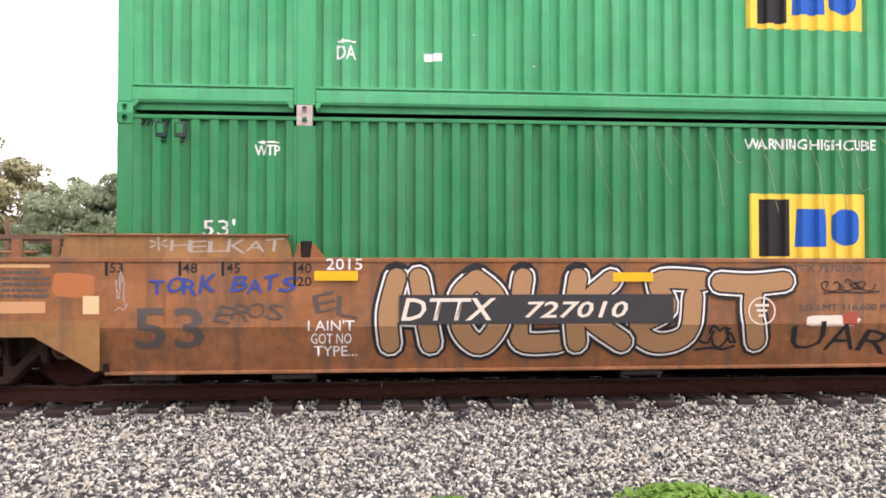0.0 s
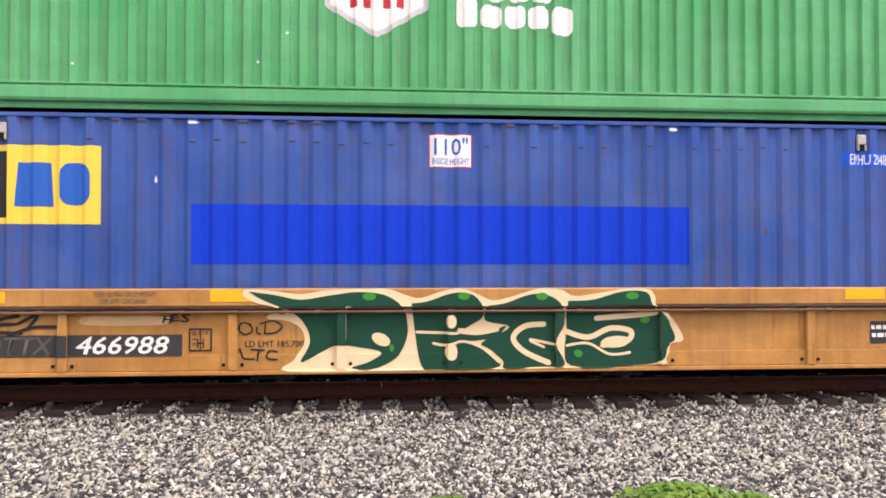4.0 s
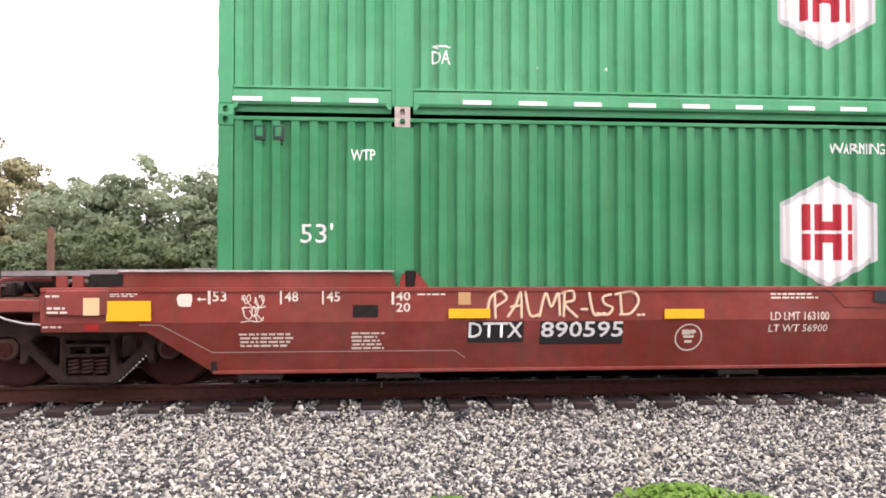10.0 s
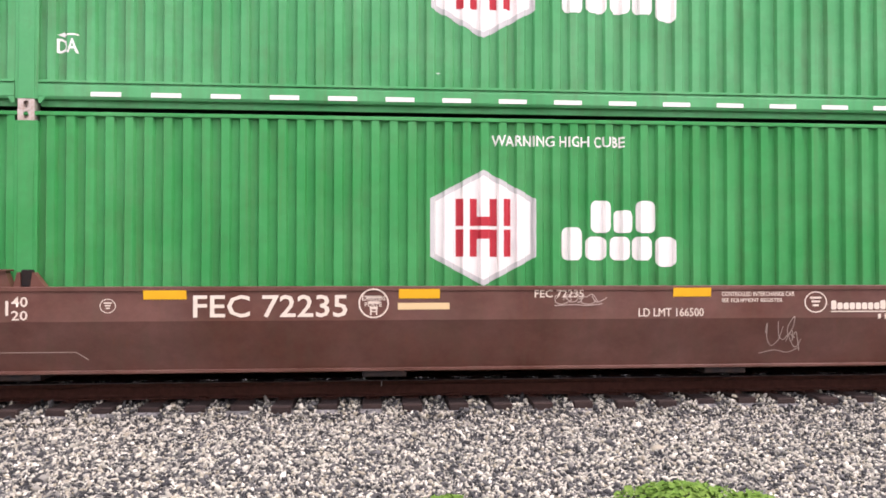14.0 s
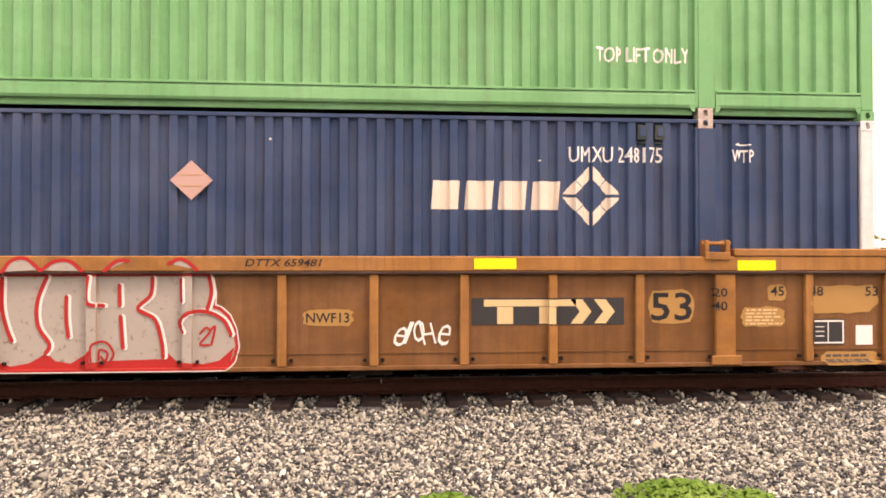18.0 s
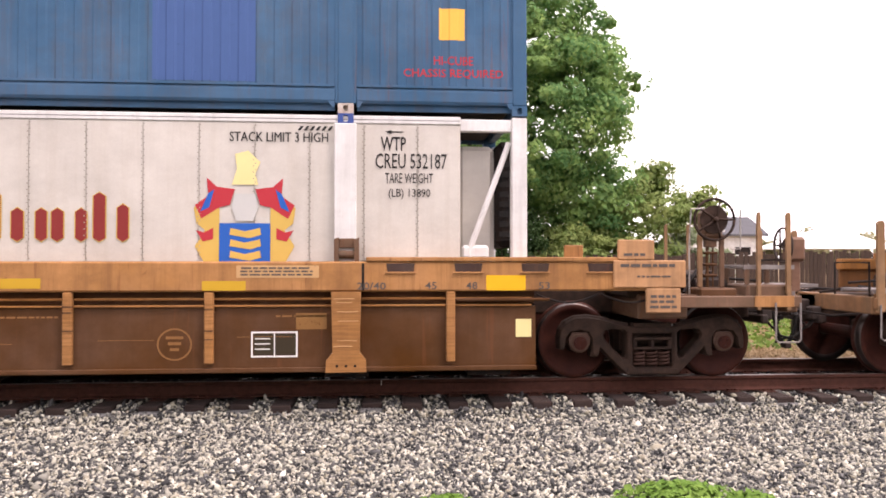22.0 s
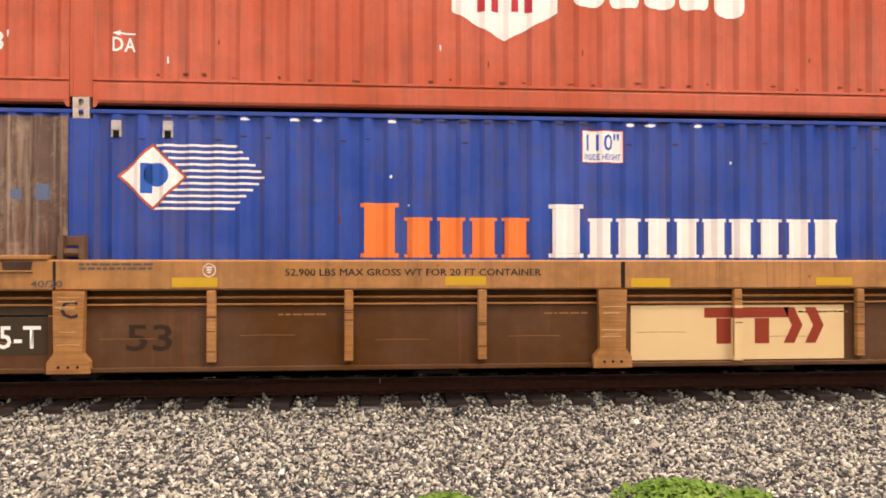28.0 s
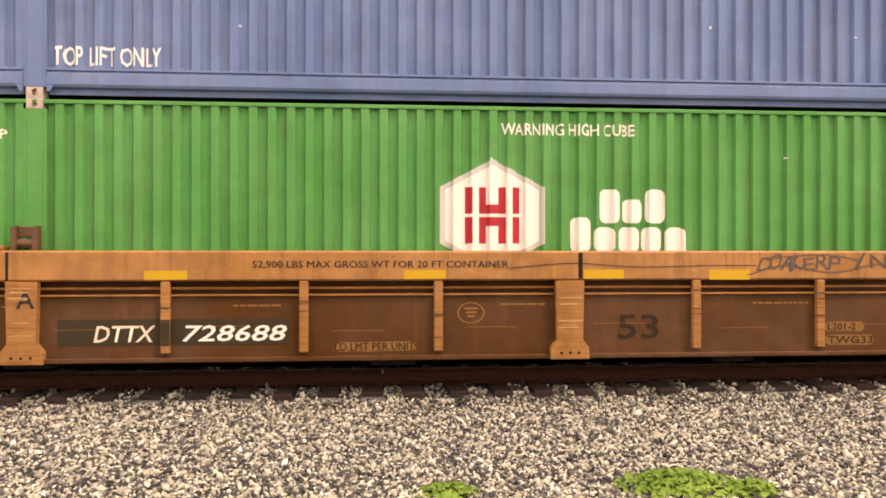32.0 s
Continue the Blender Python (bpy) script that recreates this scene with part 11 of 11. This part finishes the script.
def leaves(name, spots, size, mat, seed, parent=None, fold=0.35, up=0.3):
    """Small folded leaves at the given places, each facing roughly away from its clump."""
    g = np.random.default_rng(seed)
    pts, out = spots
    n = len(pts)
    nrm = out * 1.1 + g.normal(size=(n, 3)) * 0.42 + np.array([0, 0, up])
    nrm /= np.linalg.norm(nrm, axis=1)[:, None]
    t = np.cross(nrm, g.normal(size=(n, 3)))
    t /= np.linalg.norm(t, axis=1)[:, None] + 1e-9
    b = np.cross(nrm, t)
    s = (size * np.exp(g.normal(0, 0.25, n)))[:, None]
    v = np.stack([pts - t * s, pts + b * s * 0.62 + nrm * s * fold * 0.5, pts + t * s - nrm * s * fold * 0.4, pts - b * s * 0.62 + nrm * s * fold * 0.5], 1)
    k = 4 * np.arange(n)
    f = np.stack([k, k + 1, k + 2, k, k + 2, k + 3], 1).reshape(-1, 3)
    me = bpy.data.meshes.new(name)
    me.vertices.add(n * 4)
    me.vertices.foreach_set("co", v.reshape(-1).astype(np.float32))
    me.loops.add(len(f) * 3)
    me.loops.foreach_set("vertex_index", f.reshape(-1).astype(np.int32))
    me.polygons.add(len(f))
    me.polygons.foreach_set("loop_start", np.arange(0, len(f) * 3, 3, dtype=np.int32))
    me.update(calc_edges=True)
    me.materials.append(mat)
    return link(name, me, parent)


def clumps(n_clumps, per, center, radii, seed, clump_r, hollow=0.45, droop=0.0):
    """Leaf places in rounded clumps spread through an uneven crown."""
    g = np.random.default_rng(seed)
    d = g.normal(size=(n_clumps, 3))
    d /= np.linalg.norm(d, axis=1)[:, None]
    c = np.array(center) + d * np.array(radii) * (g.uniform(hollow, 1.0, n_clumps) ** 0.7)[:, None]
    c[:, 2] -= droop * np.abs(d[:, 0])
    r = clump_r * np.exp(g.normal(0, 0.3, n_clumps))
    e = g.normal(size=(n_clumps, per, 3))
    e /= np.linalg.norm(e, axis=2)[:, :, None]
    rad = g.uniform(0.35, 1.0, (n_clumps, per, 1)) ** 0.5
    p = c[:, None, :] + e * rad * r[:, None, None] * np.array([1.0, 1.0, 0.62])
    o = e * 0.7 + d[:, None, :] * 0.5
    return p.reshape(-1, 3), o.reshape(-1, 3)


LEAF_TREE = leaf_mat("maple_leaf", (0.06, 0.15, 0.06), (0.15, 0.32, 0.105), (0.42, 0.54, 0.17), 0.5)
# Olive leaf colour is lightened for distance haze.
LEAF_BUSH = leaf_mat("hazed_olive_leaf", (0.18, 0.225, 0.14), (0.27, 0.33, 0.20), (0.39, 0.44, 0.27), 0.45)
LEAF_OLIVE = leaf_mat("deep_olive_leaf", (0.07, 0.10, 0.05), (0.13, 0.175, 0.085), (0.22, 0.27, 0.13), 0.4)
LEAF_YOUNG = leaf_mat("young_leaf", (0.10, 0.17, 0.05), (0.22, 0.30, 0.09), (0.42, 0.46, 0.17), 0.45)
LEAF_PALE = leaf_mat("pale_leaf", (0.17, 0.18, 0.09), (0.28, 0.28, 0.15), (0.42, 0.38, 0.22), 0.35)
LEAF_VINE = leaf_mat("vine_leaf", (0.045, 0.095, 0.015), (0.115, 0.20, 0.032), (0.25, 0.33, 0.065))
LEAF_WEED = leaf_mat("weed_leaf", (0.05, 0.12, 0.018), (0.14, 0.27, 0.04), (0.28, 0.4, 0.09))
# Dark leaf for undergrowth; the big tree's shade is in its colour.
LEAF_SHADE = leaf_mat("canopy_shade_leaf", (0.012, 0.03, 0.01), (0.03, 0.065, 0.02), (0.06, 0.11, 0.03))
FROND = leaf_mat("palm_frond", (0.09, 0.15, 0.10), (0.15, 0.21, 0.14), (0.28, 0.31, 0.2), 0.35)
DEAD = leaf_mat("dead_frond", (0.045, 0.03, 0.024), (0.08, 0.052, 0.04), (0.14, 0.095, 0.07), 0.1)
DRY = leaf_mat("dying_frond", (0.22, 0.17, 0.08), (0.40, 0.32, 0.15), (0.55, 0.45, 0.25), 0.3)


def limb(bm, p0, p1, r0, r1, seed, n=6):
    rnd = random.Random(seed)
    pts = []
    for k in range(n + 1):
        q = k / n
        w = 0.09 * (Vector(p1) - Vector(p0)).length * math.sin(math.pi * q)
        pts.append(Vector(p0).lerp(Vector(p1), q) + Vector((rnd.uniform(-w, w), rnd.uniform(-w, w), 0)))
    for k in range(n):
        rod(bm, pts[k], pts[k + 1], r0 + (r1 - r0) * k / n, 9, r0 + (r1 - r0) * (k + 1) / n)


def tree(name, x, y, h, label, crowns, size, mat, seed, trunk_r=0.25, limbs=5):
    t = tagged(new(name), label, "tree", "trees behind the fence")
    t.matrix_basis = pose(x, y, -0.36)
    b = bmesh.new()
    limb(b, (0, 0, 0), (0.1, 0, h * 0.45), trunk_r, trunk_r * 0.6, seed)
    part("trunk", b, BARK, t, "", True)
    rnd = random.Random(seed)
    for k in range(limbs):
        a = 2 * math.pi * k / limbs + rnd.random()
        b = bmesh.new()
        limb(b, (0.05, 0, h * (0.3 + 0.03 * k)), (math.cos(a) * h * 0.3, math.sin(a) * h * 0.25, h * (0.6 + 0.25 * rnd.random())), trunk_r * 0.5, trunk_r * 0.12, seed + k)
        part("limb", b, BARK, t, "", True)
    for k, (nc, per, c, rr, cr, hollow) in enumerate(crowns):
        leaves("crown", clumps(nc, per, c, rr, seed * 10 + k, cr, hollow), size, mat, seed * 10 + k, t)
    return t


tree("broadleaf_tree", 2.6, 27.2, 11.0, "large dense broadleaf tree with glossy green leaves",
     ((430, 200, (1.0, 0, 7.6), (5.4, 3.5, 4.7), 0.56, 0.5), (60, 150, (1.0, 0.6, 7.6), (3.6, 2.2, 3.2), 0.9, 0.1), (150, 170, (-4.2, 3.2, 6.4), (3.1, 1.9, 3.6), 0.5, 0.3),
      (90, 120, (1.2, 2.4, 3.6), (5.0, 1.8, 1.6), 0.55, 0.3), (70, 110, (4.9, 0.2, 7.6), (2.0, 2.0, 3.3), 0.5, 0.3), (60, 100, (-1.8, 2.6, 9.6), (2.3, 2.0, 2.3), 0.5, 0.3),
      (80, 115, (4.9, 0.3, 4.2), (2.2, 1.6, 1.7), 0.5, 0.3)), 0.082, LEAF_TREE, 7, 0.34, 7)
tree("small_tree", 9.4, 28.2, 5.4, "bushy young tree with bright leaf tips",
     ((120, 130, (0.2, 0, 3.0), (3.0, 2.0, 2.1), 0.45, 0.3), (24, 110, (0.9, 0, 4.9), (1.0, 0.8, 0.8), 0.35, 0.2), (26, 100, (2.6, 0, 3.9), (1.1, 0.8, 0.7), 0.35, 0.2)), 0.075, LEAF_YOUNG, 11, 0.12)
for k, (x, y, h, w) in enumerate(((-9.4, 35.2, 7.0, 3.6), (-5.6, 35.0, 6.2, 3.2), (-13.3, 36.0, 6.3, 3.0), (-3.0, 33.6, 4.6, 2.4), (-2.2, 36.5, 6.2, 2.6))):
    tree("hedge_tree", x, y, h, "olive-green bushy tree, haze lightened into its leaves", ((150, 100, (0, 0, h * 0.52), (w, 2.4, h * 0.43), 0.5, 0.4), (80, 130, (0, -0.6, h * 0.45), (w, 2.0, h * 0.4), 0.55, 0.2)), 0.085, LEAF_BUSH, 20 + k, 0.16, 4)
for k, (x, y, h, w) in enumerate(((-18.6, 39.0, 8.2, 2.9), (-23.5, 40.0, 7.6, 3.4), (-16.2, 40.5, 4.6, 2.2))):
    tree("pale_tree", x, y, h, "pale feathery tree", ((150, 75, (0, 0, h * 0.56), (w, 2.4, h * 0.42), 0.5, 0.3),), 0.11, LEAF_PALE, 30 + k, 0.16, 4)
# The darkest shrubs are added to stand for shade under the big tree.
for k, (x, y, h, w, m) in enumerate(((-3.2, 23.9, 2.1, 1.2, LEAF_VINE), (-1.9, 24.9, 2.2, 0.9, LEAF_VINE), (0.4, 25.3, 4.3, 1.9, LEAF_SHADE), (3.4, 25.5, 4.1, 2.1, LEAF_SHADE), (1.8, 29.6, 4.6, 4.0, LEAF_SHADE), (8.0, 30.0, 4.0, 4.0, LEAF_SHADE),
                                     (6.4, 26.0, 3.1, 1.8, LEAF_YOUNG), (8.8, 26.3, 3.0, 1.8, LEAF_YOUNG), (11.5, 27.5, 3.0, 1.5, LEAF_BUSH),
                                     (-5.4, 23.7, 2.9, 1.5, LEAF_OLIVE), (-7.8, 23.6, 3.0, 1.7, LEAF_OLIVE), (-10.6, 23.7, 2.9, 1.9, LEAF_OLIVE), (-13.4, 23.6, 3.0, 1.9, LEAF_OLIVE), (-16.4, 23.8, 2.9, 2.0, LEAF_BUSH))):
    s = tagged(new("shrub"), "leafy shrub growing against the fence", "shrub", "shrubs along the fence")
    s.matrix_basis = pose(x, y, -0.36)
    b = bmesh.new()
    for a in range(5):
        limb(b, (0.1 * a - 0.2, 0, 0), (w * 0.6 * math.cos(a * 1.3), 0.4 * math.sin(a * 1.3), h * 0.7), 0.04, 0.012, 50 + k + a, 4)
    part("stem", b, BARK, s)
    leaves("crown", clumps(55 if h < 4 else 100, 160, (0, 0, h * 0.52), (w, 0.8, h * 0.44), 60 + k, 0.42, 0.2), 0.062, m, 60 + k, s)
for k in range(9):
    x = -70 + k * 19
    tree("far_tree", x, 95 + 7 * (k % 3), 7, "distant pale green tree", ((40, 110, (0, 0, 3.0), (8.0, 3.0, 2.2 + 0.5 * (k % 2)), 1.6, 0.3),), 0.32, LEAF_PALE, 80 + k, 0.2, 3)

# unseen near-side trees behind the viewer, added to block low sky light
for k in range(9):
    tree("near_side_tree", -24 + 6 * k + (k % 2), -8.5 - (k % 3), 6.5, "unseen tree behind the viewer, added to block sky light", ((46, 130, (0, 0, 3.3), (3.6, 2.2, 3.0), 1.0, 0.1),), 0.24, LEAF_BUSH, 130 + k, 0.2, 3)

# fan palm
palm = tagged(new("fan_palm"), "fan palm with a shaggy brown skirt of dead fronds", "palm tree", "trees behind the fence")
palm.matrix_basis = pose(-1.3, 25.9, -0.36)
b = bmesh.new()
n = 52
for k in range(n):
    z0, z1 = 8.8 * k / n, 8.8 * (k + 1) / n
    r = 0.37 - 0.08 * k / n
    rod(b, (0.06 * math.sin(k * 0.12), 0, z0), (0.06 * math.sin((k + 1) * 0.12), 0, z1), r - 0.005 + 0.012 * math.sin(k * 2.3), 12, r - 0.025)
part("trunk", b, PALM_BARK, palm, "ringed brown trunk", False)


def fan(bm, base, way, length, spread, ribs, droop):
    way = Vector(way).normalized()
    side = way.cross(Vector((0, 0, 1)))
    side = side.normalized() if side.length > 0.01 else Vector((1, 0, 0))
    tip = Vector(base) + way * length * 0.55
    rod(bm, base, tip, 0.018, 5, 0.01)
    for k in range(ribs):
        a = (k / (ribs - 1) - 0.5) * spread
        d = (way * math.cos(a) + side * math.sin(a)).normalized()
        e = tip + d * length * 0.55 + Vector((0, 0, -droop * abs(a) - droop * 0.4))
        m = tip + d * length * 0.3
        w = d.cross(Vector((0, 0, 1))).normalized() * 0.042 if abs(d.z) < 0.98 else side * 0.03
        v = [bm.verts.new(q) for q in (tip, m + w, e, m - w)]
        bm.faces.new(v)


rnd = random.Random(12)
for k in range(32):
    a, el = 2.4 * k, rnd.uniform(-0.35, 1.45)
    b = bmesh.new()
    fan(b, (0, 0, 9.15), (math.cos(a) * math.cos(el), math.sin(a) * math.cos(el), math.sin(el)), rnd.uniform(1.0, 1.65), rnd.uniform(1.5, 2.3), 15, rnd.uniform(0.4, 0.95))
    part("frond", b, FROND, palm)
for a in (3.4, 4.3, 5.0, 2.6):
    b = bmesh.new()
    fan(b, (0, 0, 8.95), (math.cos(a), math.sin(a), -0.25), rnd.uniform(1.0, 1.3), 1.5, 13, 0.6)
    part("dry_frond", b, DRY, palm, "straw-coloured dying frond")
for k in range(70):
    a = 2.4 * k
    b = bmesh.new()
    z = rnd.uniform(7.0, 8.9)
    fan(b, (0.2 * math.cos(a), 0.2 * math.sin(a), z), (math.cos(a) * 0.2, math.sin(a) * 0.2, -1), rnd.uniform(0.9, 1.5), 0.7, 8, 0.04)
    part("dead_frond", b, DEAD, palm, "hanging dead brown frond")
for k in range(14):
    a = -0.7 + 0.1 * k
    b = bmesh.new()
    fan(b, (0.3 * math.cos(a), 0.3 * math.sin(a), rnd.uniform(7.6, 8.8)), (math.cos(a) * 0.5, math.sin(a) * 0.5, -1), rnd.uniform(1.1, 1.6), 0.9, 9, 0.06)
    part("dead_frond", b, DEAD, palm, "hanging dead brown frond")
for k in range(120):
    a, z = 2.4 * k, 0.5 + 6.6 * k / 120
    b = bmesh.new()
    r = 0.36 - 0.07 * z / 8.8
    rod(b, (r * math.cos(a), r * math.sin(a), z), ((r + 0.08) * math.cos(a), (r + 0.08) * math.sin(a), z + 0.16), 0.05, 5, 0.02)
    part("leaf_base", b, PALM_BARK, palm)

# board fence
fence = tagged(new("fence"), "weathered brown board fence", "fence", "", "structure")
board = [mesh_of("board", cube(-0.0685, 0.0685, -0.011, 0.011, -0.36, 1.52 + d, 0.004), FENCE) for d in (0.0, 0.03, -0.04, 0.06)]
for k in range(210):
    x = -9 + 0.148 * k
    link("board", rnd.choice(board), fence, "", pose(x, 24.3 + rnd.uniform(-0.02, 0.0), -0.12 + 0.022 * max(0.0, x) + rnd.uniform(-0.02, 0.02), 0, rnd.uniform(-0.7, 0.7), 0))
fb = bmesh.new()
for k in range(330):
    for x in (-9.15 - 0.148 * k, -9 + 0.148 * (210 + k)):
        box(fb, x - 0.0728, x + 0.0728, 24.289, 24.311, -0.36, 1.55 + 0.008 * max(0.0, x) * (1 if x < 25 else 25 / max(x, 1)))
tagged(part("far_boards", fb, FENCE, fence), kind="stuff")
for k in range(-14, 22):
    part("post", cube(k * 2.4 - 0.045, k * 2.4 + 0.045, 24.312, 24.40, -0.36, 1.6), FENCE, fence)
for z in (0.1, 1.2):
    part("fence_rail", cube(-34, 52, 24.312, 24.35, z, z + 0.09), FENCE, fence)

# house and tent past the fence
wall_m = paint("pale_wall_paint", (0.72, 0.71, 0.68), streak=0.1, rust=0.0)
roof_m = metal("grey_shingle_roof", (0.11, 0.11, 0.12), 0.8, 0.0, (0.07, 0.07, 0.075), 0.5, 3)
house = tagged(new("house"), "low pale house with a dark grey roof behind a fence", "house")
house.matrix_basis = pose(25.5, 56, -0.36)
part("wall", cube(-2.6, 2.6, -1.5, 4, 0, 3.9, 0.01), wall_m, house)
rb = bmesh.new()
prism_x(rb, [(-1.9, 3.75), (1.2, 5.2), (4.4, 3.75), (4.4, 3.6), (1.2, 5.05), (-1.9, 3.6)], -0.9, 3.0)
part("roof", rb, roof_m, house, "dark grey roof")
part("gable_board", cube(-2.7, -0.2, -1.56, -1.5, 3.2, 4.9, 0.02), wall_m, house, "white gable board")
w = part("window", cube(0.6, 1.8, -1.53, -1.48, 1.6, 2.8, 0.01), IRON, house)
part("window_frame", cube(0.55, 1.85, -1.545, -1.53, 2.16, 2.24, 0.004), wall_m, w)
tent_m = paint("white_canvas", (0.78, 0.78, 0.77), streak=0.05, rust=0.0)
tent = tagged(new("canopy_tent"), "white canvas canopy tent past the fence", "tent")
tent.matrix_basis = pose(34, 55, -0.36)
tb = bmesh.new()
apex = tb.verts.new((0.6, 1.5, 4.6))
base = [tb.verts.new(p) for p in ((-4.2, -1.5, 2.7), (4.2, -1.5, 2.7), (4.2, 4.5, 2.7), (-4.2, 4.5, 2.7))]
for i in range(4):
    tb.faces.new((base[i], base[(i + 1) % 4], apex))
tb.faces.new(base)
part("canopy", tb, tent_m, tent)
for x in (-4.1, 4.1):
    for y in (-1.4, 4.4):
        pb = bmesh.new()
        rod(pb, (x, y, 0), (x, y, 2.69), 0.05)
        part("pole", pb, GALV, tent)

# dry grass tufts and weeds
g = np.random.default_rng(77)
n = 34000
px, py = g.uniform(-9, 12, n), 13.6 + 10.4 * g.uniform(0, 1, n) ** 1.3
STRAW = leaf_mat("straw_blade", (0.25, 0.172, 0.09), (0.30, 0.21, 0.115), (0.37, 0.27, 0.155), 0.15)
leaves("dry_grass", (np.stack([px, py, -0.33 + 0.05 * g.uniform(0, 1, n)], 1), np.tile(np.array([0.0, -0.4, 0.6]), (n, 1)) + g.normal(size=(n, 3)) * 0.25), 0.034, STRAW, 5)
n = 9000
px, py = g.uniform(-9, 12, n), 13.6 + 9 * g.uniform(0, 1, n) ** 1.6
lean = g.normal(size=(n, 2)) * 0.05
hgt = 0.10 + 0.16 * g.uniform(0, 1, n) * (0.5 + 0.5 * np.sin(px * 2.1 + 1.7 * np.sin(py * 1.3)))
root = np.stack([px, py, np.full(n, -0.36)], 1)
tip = root + np.stack([lean[:, 0], lean[:, 1], hgt], 1)
wide = np.stack([0.006 + 0.004 * g.uniform(0, 1, n), 0.004 * g.normal(size=n), np.zeros(n)], 1)
blades = bpy.data.meshes.new("tall_grass")
blades.from_pydata(np.stack([root - wide, root + wide, tip], 1).reshape(-1, 3).tolist(), [], np.arange(3 * n).reshape(n, 3).tolist())
blades.materials.append(STRAW)
tagged(link("tall_grass", blades), "taller dry grass blades beyond the track", "grass", "", "stuff")
tagged(bpy.data.objects["dry_grass"], "short dry straw-coloured grass", "grass", "", "stuff")
n = 2600
px, py = g.uniform(5.2, 12, n), 14.5 + 9 * g.uniform(0, 1, n)
leaves("green_grass", (np.stack([px, py, -0.30 + 0.12 * g.uniform(0, 1, n)], 1), np.tile(np.array([0.0, -0.4, 0.5]), (n, 1)) + g.normal(size=(n, 3)) * 0.3), 0.07, LEAF_VINE, 6)
tagged(bpy.data.objects["green_grass"], "patchy green weeds in the dry grass", "grass", "", "stuff")
for k, (x, y, w, d, h, m) in enumerate(((2.28, 5.66, 0.52, 0.34, 0.12, 900), (0.50, 5.66, 0.25, 0.17, 0.08, 300), (2.75, 5.5, 0.25, 0.2, 0.1, 220))):
    s = tagged(new("weed"), "low green weed sprouting from the ballast", "plant", "weeds in the ballast")
    s.matrix_basis = pose(x, y, -0.385)
    b = bmesh.new()
    for a in range(9):
        t = a * 0.7
        limb(b, (0, 0, 0), (w * 0.7 * math.cos(t), d * 0.7 * math.sin(t), h), 0.006, 0.003, 90 + a, 3)
    tagged(part("stem", b, LEAF_WEED, s), kind="stuff")
    q = g.normal(size=(m, 2)) * 0.42
    q = q[np.hypot(q[:, 0], q[:, 1]) < 1.0]
    rr = np.hypot(q[:, 0], q[:, 1])
    pz = h * (1.15 - 0.8 * rr ** 1.5) * g.uniform(0.55, 1.1, len(q))
    pts = np.stack([q[:, 0] * w, q[:, 1] * d, pz], 1)
    tagged(leaves("leaf_clump", (pts, np.stack([q[:, 0] * 0.6, q[:, 1] * 0.6 - 0.2, np.full(len(q), 0.9)], 1)), 0.027, LEAF_WEED, 95 + k, s), kind="stuff")


def motions():
    ticks = [2.0 * k for k in range(17)]
    for ob, u, z in MOVERS:
        walk(ob, [(t, pose(u + run(t), Y_TRACK, z)) for t in ticks])
    turns = [k / 10 for k in range(321)]
    for ob, x in ROLLERS:
        walk(ob, [(t, pose(x, 0, WHEEL_R, 0, math.degrees(run(t) / WHEEL_R), 0)) for t in turns])


motions()
